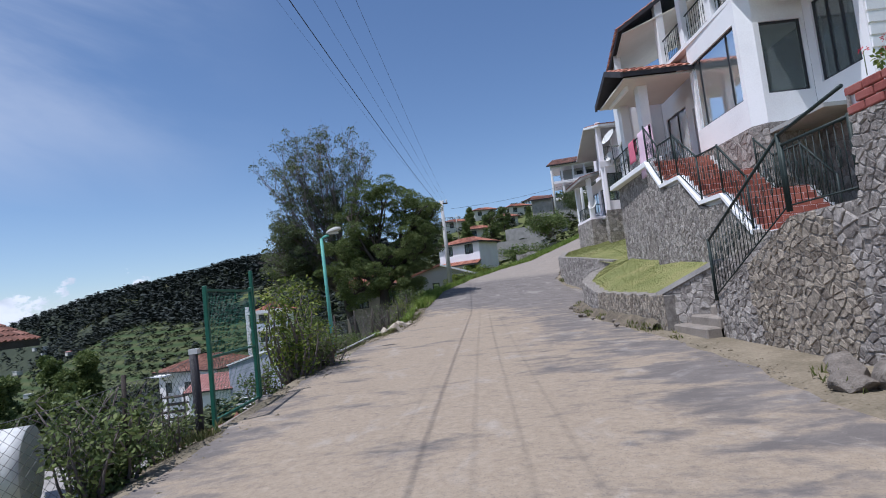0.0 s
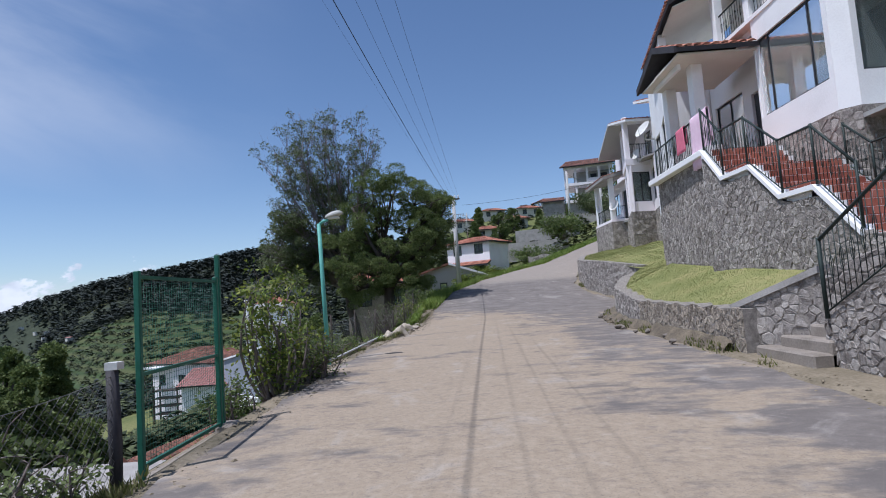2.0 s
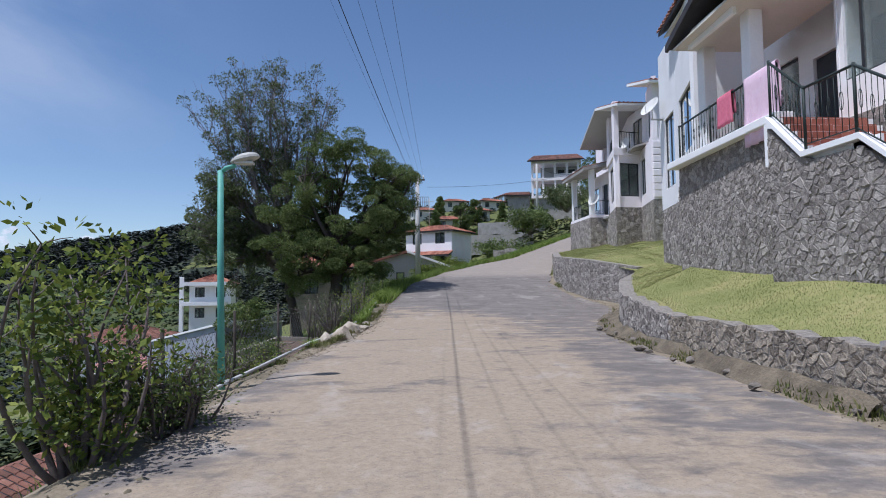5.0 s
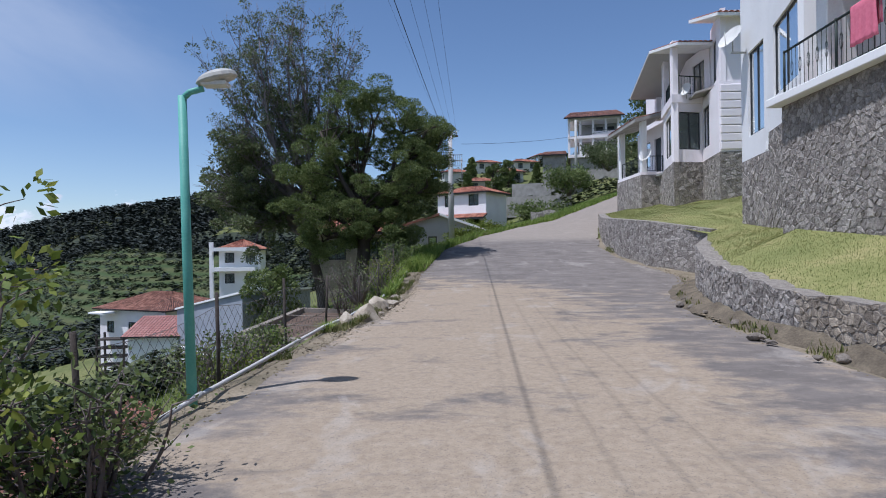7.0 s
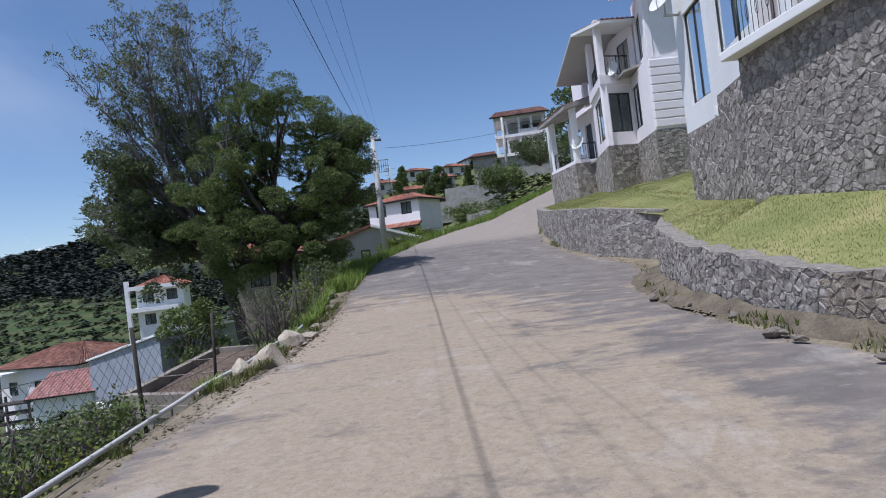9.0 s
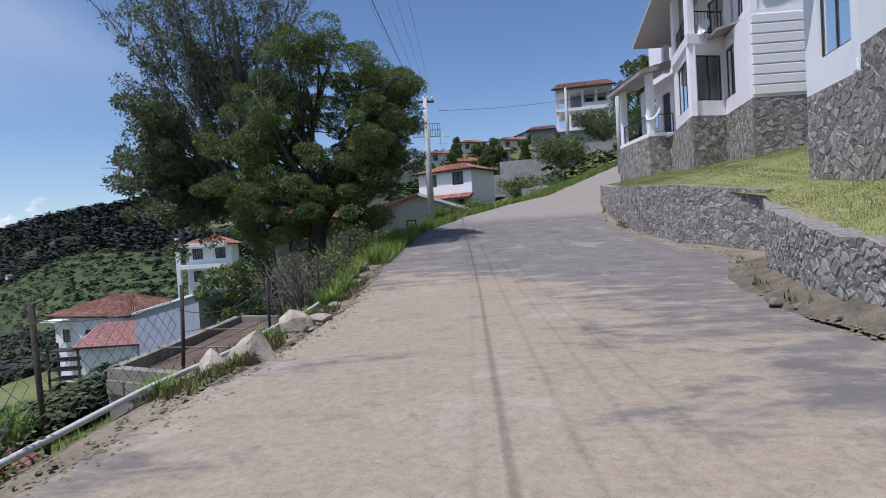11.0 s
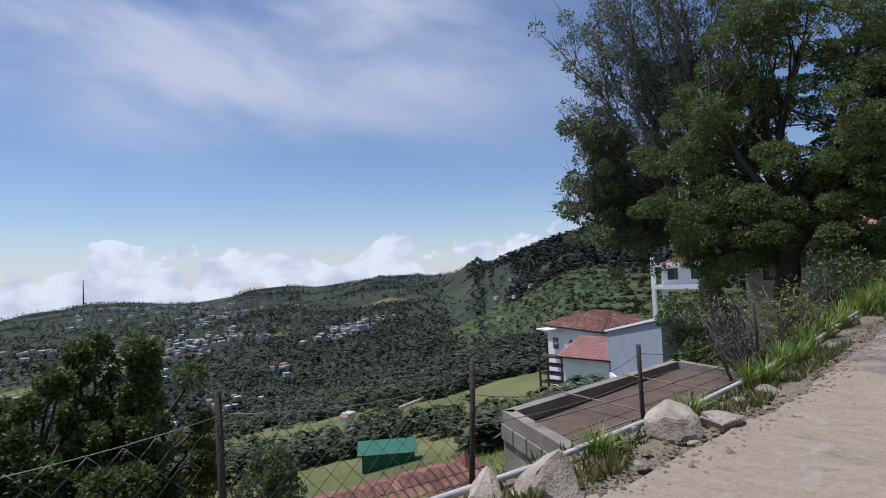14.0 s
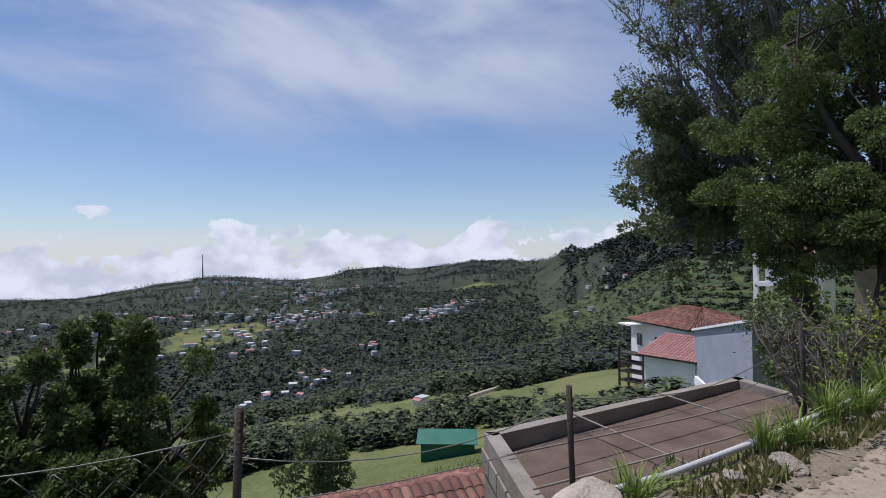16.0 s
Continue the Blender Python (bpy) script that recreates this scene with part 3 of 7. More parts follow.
def wall_core(name, path, low, high, thick, mat, label, coping=None):
    """The wall behind the stones: a band of the given thickness on the right of its path."""
    vs, fs = [], []
    pts = [Vector((p[0], p[1], 0)) for p in path]
    fine = []
    u = 0.0
    for a, b in zip(pts, pts[1:]):
        L = (b - a).length
        n = max(1, int(L / 0.4))
        for i in range(n):
            fine.append((a.lerp(b, i / n), u + L * i / n))
        u += L
    fine.append((pts[-1], u))
    for i, (q, s) in enumerate(fine):
        t = (fine[min(i + 1, len(fine) - 1)][0] - fine[max(i - 1, 0)][0]).normalized()
        inner = (q.x + t.y * thick, q.y - t.x * thick)
        vs += [(q.x, q.y, low(s) - 0.3), (q.x, q.y, high(s)), (*inner, high(s)), (*inner, low(s) - 0.3)]
    for i in range(len(fine) - 1):
        for k in range(4):
            a, b = i * 4 + k, i * 4 + (k + 1) % 4
            fs.append((a, a + 4, b + 4, b))
    e = (len(fine) - 1) * 4
    fs += [(0, 1, 2, 3), (e + 3, e + 2, e + 1, e)]
    ob = mesh_of(name, vs, fs, mat)
    return tagged(ob, label, "wall", kind="structure")


# The path of each wall runs so that the road lies on its left.
STAIR_WALL = [(5.3, 2.0), (5.32, 7.0), (5.28, 11.1)]


def stair_top(s):
    y = 2.0 + s
    return along([(2, 3.3), (6.98, 3.32), (7.0, 2.30), (8.4, 2.28), (11.1, 0.98)], y)


WALLS = []


def stone_wall(name, path, low, high, thick, size, label, seed, near, count=300, mat="stone", **kw):
    core = wall_core(name, path, low, high, thick, "mortar", label)
    WALLS.append((core, path, low, high, size, seed, count, near, mat, kw))
    return core


stone_wall("wall_stair", STAIR_WALL, lambda s: road_z(2 + s) - 0.05, stair_top, 0.25, 0.10, "grey rubble stone retaining wall beside the road", 11, (5.3, 8.5, 1.2), mat="stone_tan", joint=0.009, proud=0.016)
FLANK = [(5.28, 11.1), (5.05, 12.0), (4.86, 12.75)]
stone_wall("wall_lawn", [(4.86, 12.6), (4.85, 18.3), (5.3, 21.8), (6.5, 24.9)], lambda s: road_z(12.6 + s) - 0.05,
           lambda s: along([(0, 1.12), (5.7, 1.22), (9.3, 1.6), (12.6, 1.95)], s) + 0.03 * math.sin(s * 7), 0.38, 0.10, "low rubble stone wall holding up a lawn", 12, (4.9, 15, 0.8), mat="stone_tan")
stone_wall("wall_return", [(6.5, 24.9), (7.5, 26.6), (8.4, 28.1)], lambda s: road_z(25 + s) - 0.1, lambda s: along([(0, 1.95), (3.7, 2.25)], s), 0.38, 0.108, "low rubble stone wall turning in from the road", 15, (6.5, 25, 1), 120)
stone_wall("wall_bend", [(8.45, 28.0), (7.35, 30.6), (7.05, 33.0), (7.6, 37.0), (9.0, 42.5), (9.7, 45.0)], lambda s: road_z(28 + s * 0.97) - 0.2,
           lambda s: along([(0, 2.45), (2.8, 2.85), (5.2, 3.05), (9.3, 3.3), (15, 3.75), (17.6, 3.95)], s), 0.4, 0.112, "grey rubble stone wall along the bend of the road", 13, (7.2, 31, 2), 300)
stone_wall("wall_terrace", [(7.15, 17.6), (7.2, 19.0), (7.42, 22.5)], lambda s: 1.3, lambda s: 5.08, 0.5, 0.108, "tall grey rubble stone terrace wall", 14, (7.2, 19, 3), 260)
stone_wall("wall_flight", [(6.78, 8.4), (6.78, 17.62)], lambda s: 1.0,
           lambda s: along([(0, 2.15), (3.6, 2.25), (4.75, 3.1), (5.9, 3.12), (6.95, 4.0), (8.25, 4.02), (9.22, 4.9)], s), 0.3, 0.108, "grey rubble stone wall under a stair", 16, (6.8, 14, 2.5), 280)
stone_wall("wall_terrace_end", [(7.42, 22.5), (8.0, 22.52), (9.0, 22.55)], lambda s: 1.6, lambda s: 5.08, 0.4, 0.112, "grey rubble stone end of a terrace wall", 17, (7.4, 22.5, 3), 60)
stone_wall("wall_plinth", [(17.0, 34.53), (12.28, 34.88), (13.03, 38.08), (11.43, 37.78), (12.38, 41.4), (12.75, 42.85), (11.65, 42.85), (11.65, 47.3)], lambda s: along([(0, 3.6), (16, 4.0)], s), lambda s: 6.12, 0.4, 0.17, "grey rubble stone plinth of a white house", 18, (12, 35, 5), 280)

# lawns behind the walls
def lawn(name, rows, label):
    vs, fs = [], []
    nn = 10
    for (xa, ya, za), (xb, yb, zb) in rows:
        for k in range(nn + 1):
            f = k / nn
            x, y = lerp(xa, xb, f), lerp(ya, yb, f)
            vs.append((x, y, lerp(za, zb, f) + 0.05 * noise.noise(Vector((x * 1.3, y * 1.3, 0)))))
    for j in range(len(rows) - 1):
        for k in range(nn):
            a = j * (nn + 1) + k
            fs.append((a, a + 1, a + nn + 2, a + nn + 1))
    ob = mesh_of(name, vs, fs, "lawn", smooth=True)
    tagged(ob, label, "lawn", kind="structure")
    return vs, fs


LAWN_A = [((5.75, 11.75, 1.56), (6.85, 11.35, 1.98)), ((5.14, 12.95, 1.08), (6.85, 12.4, 1.78)), ((5.0, 13.5, 1.05), (6.85, 13.5, 1.75)), ((5.0, 16, 1.1), (6.9, 16, 1.9)), ((5.05, 18.3, 1.15), (7.3, 18.5, 2.05)), ((5.45, 21.6, 1.5), (7.5, 22.0, 2.3)), ((6.6, 24.7, 1.88), (9.5, 23.2, 2.6)),
          ((7.5, 26.3, 2.1), (12.3, 25.5, 3.15)), ((8.3, 27.9, 2.3), (13.3, 29.0, 3.7)), ((7.6, 30.6, 2.78), (13.8, 32, 4.1)), ((7.3, 33.0, 2.98), (14.0, 35, 4.25)), ((7.8, 37.0, 3.22), (13.8, 38.5, 4.35)), ((9.2, 42.5, 3.65), (12.8, 42.5, 4.35)), ((9.9, 45.0, 3.9), (13.5, 46.5, 4.6))]
LAWN_MESH = lawn("lawn", LAWN_A, "sunlit rough lawn on a bank above the road")

# coping of the stair's lower flank and the lower steps
slab("coping", [(4.84, 13.02, 1.19), (5.15, 13.17, 1.21), (5.87, 11.70, 1.80), (5.55, 11.54, 1.78)], 0.11, "concrete")
tagged(bpy.data.objects["coping"], "grey cement coping sloping up a stair flank", "coping", kind="structure")
stone_wall("wall_flank", [(6.78, 11.05), (5.60, 11.56), (4.88, 13.05)], lambda s: 0.15, lambda s: along([(0, 2.15), (1.285, 1.68), (2.94, 1.10)], s), 0.24, 0.125, "rubble stone flank of a small stair", 19, (5, 12, 1), 160)
for i, far in enumerate((12.45, 12.15, 11.75, 11.5, 11.4, 11.3, 11.2)):
    st = box("entry_step", (4.93 + i * 0.26, 10.0 if i > 2 else 10.9, 0.1), (6.75, far, 0.50 + i * 0.18), "tankwall", bevel=0.03)
    tagged(st, "worn grey concrete entry step between stone walls", "step", "entry steps", kind="structure")
for i in range(4):
    st = box("entry_step", (5.72, 9.4 - i * 0.3, 0.15), (6.75, 9.75 - i * 0.3, 1.35 + i * 0.24), "concrete", bevel=0.02)
    tagged(st, "worn grey concrete entry step between stone walls", "step", "entry steps", kind="structure")
box("stair_landing", (5.72, 6.4, 0.2), (10.9, 8.5, 2.28), "concrete")
tagged(bpy.data.objects["stair_landing"], "grey concrete landing of a stair", "landing", kind="structure")


# ---- houses ----
def wall_panel(name, a, b, z0, z1, thick, openings, mat, parent, label=""):
    """A wall from a to b with the outside on its left, and rectangular openings (from, to, low, high) through it."""
    a, b = Vector((a[0], a[1], 0)), Vector((b[0], b[1], 0))
    L = (b - a).length
    t = (b - a) / L
    inn = Vector((t.y, -t.x, 0))
    us = sorted({0.004, L - 0.004} | {v for o in openings for v in o[:2]})
    zs = sorted({z0, z1} | {v for o in openings for v in o[2:4]})
    bm = bmesh.new()
    for u0, u1 in zip(us, us[1:]):
        run = None
        for w0, w1 in list(zip(zs, zs[1:])) + [(None, None)]:
            hole = w0 is None or any(o[0] - 1e-6 <= u0 and u1 <= o[1] + 1e-6 and o[2] - 1e-6 <= w0 and w1 <= o[3] + 1e-6 for o in openings)
            if not hole:
                run = (run[0] if run else w0, w1)
            elif run:
                p = [a + t * u0, a + t * u1, a + t * u1 + inn * thick, a + t * u0 + inn * thick]
                v = [bm.verts.new((q.x, q.y, z)) for z in run for q in p]
                for f in ((3, 2, 1, 0), (4, 5, 6, 7), (0, 1, 5, 4), (1, 2, 6, 5), (2, 3, 7, 6), (3, 0, 4, 7)):
                    bm.faces.new([v[k] for k in f])
                run = None
    bmesh.ops.remove_doubles(bm, verts=bm.verts, dist=0.001)
    return part(name, bm, mat, parent, label)


def window(parent, a, b, u0, u1, z0, z1, bars=(), depth=0.12, bar=0.055, label="dark-framed window"):
    """A window set back in its opening: frame and mullions, and a pane."""
    a, b = Vector((a[0], a[1], 0)), Vector((b[0], b[1], 0))
    t = (b - a).normalized()
    inn = Vector((t.y, -t.x, 0))

    def brick(bm, p0, p1, w0, w1, d0, d1):
        q = [a + t * p0 + inn * d0, a + t * p1 + inn * d0, a + t * p1 + inn * d1, a + t * p0 + inn * d1]
        v = [bm.verts.new((k.x, k.y, z)) for z in (w0, w1) for k in q]
        for f in ((3, 2, 1, 0), (4, 5, 6, 7), (0, 1, 5, 4), (1, 2, 6, 5), (2, 3, 7, 6), (3, 0, 4, 7)):
            bm.faces.new([v[i] for i in f])

    d0, d1 = depth - 0.06, depth
    bm = bmesh.new()
    rings = []
    for d in (d0, d1):
        for k in (0.0, bar):
            rings.append([bm.verts.new((*(a + t * u + inn * d).xy, z)) for u, z in ((u0 + k, z0 + k), (u1 - k, z0 + k), (u1 - k, z1 - k), (u0 + k, z1 - k))])
    fo, fi, bo, bi = rings
    for i in range(4):
        j = (i + 1) % 4
        for q in ((fo[i], fo[j], fi[j], fi[i]), (bo[i], bi[i], bi[j], bo[j]), (fi[i], fi[j], bi[j], bi[i]), (fo[i], bo[i], bo[j], fo[j])):
            bm.faces.new(q)
    bmesh.ops.recalc_face_normals(bm, faces=bm.faces)
    fr = part("window", bm, "frame", parent, label)
    for f in bars:
        bm = bmesh.new()
        u = u0 + f * (u1 - u0) - bar / 2
        brick(bm, u, u + bar, z0 + bar, z1 - bar, d0, d1)
        part("mullion", bm, "frame", fr)
    cuts = [0.0, *bars, 1.0]
    for f0, f1 in zip(cuts, cuts[1:]):
        bm = bmesh.new()
        brick(bm, u0 + f0 * (u1 - u0) + bar, u0 + f1 * (u1 - u0) - bar / 2, z0 + bar, z1 - bar, depth - 0.035, depth - 0.025)
        g = part("pane", bm, "glass", fr)
        g.visible_shadow = False


def railing(parent, pts, height, mat="iron", step=0.14, post=0.028, name="railing", scroll=True):
    """Posts, an upper and a lower rail and balusters with scrolls, along a line of foot points."""
    pts = [Vector(p) for p in pts]
    up = Vector((0, 0, height))
    rail = tube("handrail", [p + up for p in pts], 0.026, mat, parent, sides=6)
    low = tube("bottom_rail", [p + Vector((0, 0, 0.09)) for p in pts], 0.014, mat, parent, sides=5)
    for p in pts:
        bm = bmesh.new()
        add_tube(bm, [p, p + up + Vector((0, 0, 0.04))], post, 6)
        part("post", bm, mat, parent)
    for a, b in zip(pts, pts[1:]):
        n = max(1, int((b - a).length / step))
        for i in range(1, n):
            p = a.lerp(b, i / n)
            bm = bmesh.new()
            add_tube(bm, [p + Vector((0, 0, 0.09)), p + up], 0.008, 4)
            if scroll and i % 2 == 0:
                t = (b - a).normalized()
                ring = [p + t * (0.045 * math.sin(k)) + Vector((0, 0, height * 0.55 + 0.16 * math.cos(k))) for k in [j * math.pi / 5 for j in range(11)]]
                add_tube(bm, ring, 0.007, 4)
            part("baluster", bm, mat, parent)


def tiled_roof(name, corners, parent, mat="tile_far", thick=0.14, pitch=0.24, label="", under="fascia"):
    """A roof slope from its four corners (eave start, eave end, ridge end, ridge start): board and rows of barrel tiles."""
    e0, e1, r1, r0 = [Vector(c) for c in corners]
    slab("roof_board", corners, thick, under, parent)
    n = max(2, int((e1 - e0).length / pitch))
    nrm = (e1 - e0).cross(r0 - e0).normalized()
    if nrm.z < 0:
        nrm = -nrm
    vs, fs = [], []
    for i in range(n):
        fa, fb = (i + 0.08) / n, (i + 0.92) / n
        rows = max(2, int((r0 - e0).length / 0.38))
        for j in range(rows):
            lo, hi = j / rows - 0.012, (j + 1) / rows
            o = len(vs)
            for g, lift in ((lo, 0.030), (hi, 0.004)):
                base0, base1 = e0.lerp(r0, g), e1.lerp(r1, g)
                for k in range(5):
                    f = lerp(fa, fb, k / 4)
                    vs.append(base0.lerp(base1, f) + nrm * (lift + 0.055 * math.sin(math.pi * k / 4)))
            for k in range(4):
                fs.append((o + k, o + k + 1, o + k + 6, o + k + 5))
            fs.append(tuple(o + k for k in range(5)))
    return mesh_of("roof_tiles", vs, fs, mat, parent, label)


# ---- the near white house on its terrace ----
H1 = thing("house", (10.5, 18, 5.0), "white rendered house with dark windows above a stone terrace", "house")
H1P = [(14.5, 12.9), (10.6, 12.9), (10.6, 14.95), (9.2, 14.95), (8.9, 15.25), (8.95, 18.4)]
H1O = {1: [(0.3, 1.75, 6.15, 8.35)], 2: [(0.1, 1.25, 6.1, 8.1)], 4: [(0.18, 3.1, 6.1, 8.3)]}
for i, (a, b) in enumerate(zip(H1P, H1P[1:])):
    wall_panel("wall", a, b, 5.3, 9.05, 0.22, H1O.get(i, []), "white", H1)
    wall_panel("plinth", (a[0] + (0.0), a[1]), b, 2.0, 5.3, 0.25, [], "mortar", H1, "grey stone plinth")
window(H1, H1P[1], H1P[2], 0.3, 1.75, 6.15, 8.35, (0.33, 0.66))
window(H1, H1P[2], H1P[3], 0.1, 1.25, 6.1, 8.1, ())
window(H1, H1P[4], H1P[5], 0.18, 3.1, 6.1, 8.3, (0.2, 0.8))
box("window_canopy", (9.85, 12.95, 8.5), (10.62, 14.7, 8.64), "white", H1)
# grooved bands on the end wall
for k in range(12):
    box("band", (10.63, 12.85, 5.4 + k * 0.3), (14.4, 12.898, 5.62 + k * 0.3), "white", H1)
wall_panel("wall", (9.6, 18.42), (9.6, 22.5), 5.1, 9.0, 0.2, [(0.5, 1.5, 5.12, 7.3), (2.0, 3.8, 5.5, 7.6)], "white", H1)
box("door", (9.68, 18.95, 5.12), (9.74, 19.9, 7.28), "frame", H1, "dark wooden front door")
window(H1, (9.6, 18.42), (9.6, 22.5), 2.0, 3.8, 5.5, 7.6, (0.5,))
wall_panel("wall", (8.97, 18.4), (9.6, 18.4), 5.1, 9.0, 0.2, [], "white", H1)
wall_panel("wall", (9.6, 22.52), (7.95, 22.52), 5.1, 9.2, 0.2, [], "white", H1)
WING = [(7.95, 22.5), (8.9, 25.5), (9.45, 27.9)]
wall_panel("wall", WING[0], WING[1], 5.1, 10.6, 0.25, [(0.45, 2.6, 5.95, 7.9)], "white", H1)
window(H1, WING[0], WING[1], 0.45, 2.6, 5.95, 7.9, (0.5,))
wall_panel("wall", WING[1], WING[2], 4.6, 10.6, 0.25, [(0.35, 1.75, 5.3, 7.9)], "white", H1)
window(H1, WING[1], WING[2], 0.35, 1.75, 5.3, 7.9, (0.5,))
wall_panel("wall", (9.5, 27.9), (14.5, 27.9), 4.4, 10.6, 0.25, [], "white", H1)
wall_panel("plinth", WING[0], WING[1], 2.0, 5.1, 0.25, [], "mortar", H1, "grey stone plinth")
wall_panel("plinth", WING[1], WING[2], 2.0, 4.6, 0.25, [], "mortar", H1, "grey stone plinth")
box("window_ledge", (8.86, 25.6, 4.62), (9.2, 26.4, 4.86), "white", H1, bevel=0.02, turn=((8.9, 25.5, 0), -20))
slab("wing_ceiling", [(8.25, 22.6, 8.35), (14.4, 22.6, 8.35), (14.4, 27.6, 8.35), (9.7, 27.6, 8.35), (9.2, 25.5, 8.35)], 0.15, "white", H1)
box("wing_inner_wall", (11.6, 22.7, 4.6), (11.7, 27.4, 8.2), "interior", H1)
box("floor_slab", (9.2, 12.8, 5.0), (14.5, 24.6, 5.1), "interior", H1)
box("ceiling_slab", (9.2, 12.8, 8.75), (14.5, 24.6, 8.95), "white", H1)
box("back_wall", (14.3, 12.8, 2.0), (14.5, 24.6, 12.0), "white", H1)
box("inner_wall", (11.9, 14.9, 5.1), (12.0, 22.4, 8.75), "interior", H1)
box("inner_door", (11.86, 16.2, 5.1), (11.9, 17.0, 7.2), "frame", H1)
box("terrace_floor", (7.5, 17.7, 4.9), (9.7, 22.5, 5.1), "steptile", H1)
box("terrace_edge", (7.02, 17.62, 5.08), (7.45, 22.62, 5.26), "white", H1, "white terrace edge", bevel=0.015, turn=((7.2, 20, 5), -2))
for y in (19.15, 21.1):
    box("column", (7.38, y - 0.17, 5.25), (7.72, y + 0.17, 8.25), "white", H1, bevel=0.02)
tiled_roof("porch_roof", [(6.6, 18.15, 8.28), (9.2, 18.15, 8.28), (9.2, 19.7, 8.92), (6.6, 19.7, 8.92)], H1, label="red barrel-tiled porch roof")
tiled_roof("porch_roof", [(9.2, 21.3, 8.2), (6.6, 21.3, 8.2), (6.6, 19.7, 8.92), (9.2, 19.7, 8.92)], H1)
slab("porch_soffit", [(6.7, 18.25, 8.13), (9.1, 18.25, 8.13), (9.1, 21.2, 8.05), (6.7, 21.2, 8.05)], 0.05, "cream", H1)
bm = bmesh.new()
add_slab(bm, [(6.56, 18.1, 8.30), (6.64, 18.1, 8.30), (6.64, 19.7, 8.95), (6.56, 19.7, 8.95)], 0.2)
add_slab(bm, [(6.56, 19.7, 8.95), (6.64, 19.7, 8.95), (6.64, 21.35, 8.21), (6.56, 21.35, 8.21)], 0.2)
part("barge_board", bm, "fascia", H1)
box("gable_wall", (6.95, 18.9, 7.9), (7.05, 20.9, 8.35), "white", H1)
# upper floor with its balcony
wall_panel("wall", (10.6, 14.9), (10.6, 22.5), 8.95, 12.0, 0.2, [(0.8, 2.0, 9.1, 11.3), (3.4, 5.0, 9.1, 11.3)], "white", H1)
window(H1, (10.6, 14.9), (10.6, 22.5), 0.8, 2.0, 9.1, 11.3, (0.5,))
window(H1, (10.6, 14.9), (10.6, 22.5), 3.4, 5.0, 9.1, 11.3, (0.5,))
wall_panel("wall", (14.4, 14.8), (10.6, 14.8), 8.95, 12.0, 0.2, [], "white", H1)
box("balcony_floor", (8.9, 14.8, 8.95), (10.6, 22.4, 9.07), "white", H1)
for y in (15.0, 16.6, 18.5, 20.4):
    box("column", (8.92, y - 0.14, 9.07), (9.2, y + 0.14, 11.7), "white", H1, bevel=0.02)
railing(H1, [(9.05, 15.2, 9.1), (9.05, 16.5, 9.1), (9.05, 18.4, 9.1), (9.05, 20.3, 9.1)], 0.95)
tiled_roof("roof", [(7.45, 20.2, 10.7), (8.6, 26.0, 10.7), (12.2, 26.0, 13.4), (11.8, 20.2, 13.4)], H1, label="red barrel-tiled main roof")
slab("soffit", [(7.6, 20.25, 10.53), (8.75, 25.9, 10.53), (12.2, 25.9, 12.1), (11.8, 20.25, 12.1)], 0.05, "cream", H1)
tiled_roof("roof", [(8.2, 12.4, 11.9), (8.2, 19.0, 11.9), (12.2, 19.0, 13.9), (12.2, 12.4, 13.9)], H1)
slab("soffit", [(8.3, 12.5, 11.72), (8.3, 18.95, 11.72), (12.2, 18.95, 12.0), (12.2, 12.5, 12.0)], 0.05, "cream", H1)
box("satellite_bracket", (8.9, 27.42, 8.0), (9.66, 27.48, 8.05), "lamphead", H1)


def dish(base, aim, radius, label):
    """A satellite dish on a short arm."""
    ob = thing("satellite_dish", base, label, "satellite dish", "satellite dishes")
    b = Vector(base)
    d = Vector(aim).normalized()
    s = d.cross(Vector((0, 0, 1))).normalized()
    u = s.cross(d)
    c = b + Vector((0, 0, 0.45))
    tube("mast", [b, c], 0.025, "lamphead", ob)
    vs, fs = [c + d * 0.05], []
    for r in (0.35, 0.7, 1.0):
        for k in range(16):
            w = 2 * math.pi * k / 16
            vs.append(c + (s * math.cos(w) + u * math.sin(w)) * radius * r + d * (0.05 + 0.22 * radius * r * r))
    for k in range(16):
        fs.append((0, 1 + k, 1 + (k + 1) % 16))
        for q in (0, 1):
            fs.append((1 + q * 16 + k, 1 + (q + 1) * 16 + k, 1 + (q + 1) * 16 + (k + 1) % 16, 1 + q * 16 + (k + 1) % 16))
    mesh_of("reflector", vs, fs, "pipe", ob, smooth=True)
    tube("feed_arm", [c + u * -radius * 0.9 + d * 0.2 * radius, c + d * radius * 0.9], 0.012, "lamphead", ob)
    return ob


dish((8.95, 27.45, 8.0), (-1, -0.3, 0.7), 0.42, "white satellite dish on the wall of a white house")

# terrace rail and the cloths on it
TR = thing("terrace_railing", (7.2, 20, 5.26), "dark green wrought-iron railing on a stone terrace", "railing", "wrought-iron railings")
railing(TR, [(7.12, 17.75, 5.26), (7.15, 18.9, 5.26), (7.25, 20.5, 5.26), (7.36, 22.3, 5.26)], 1.0)


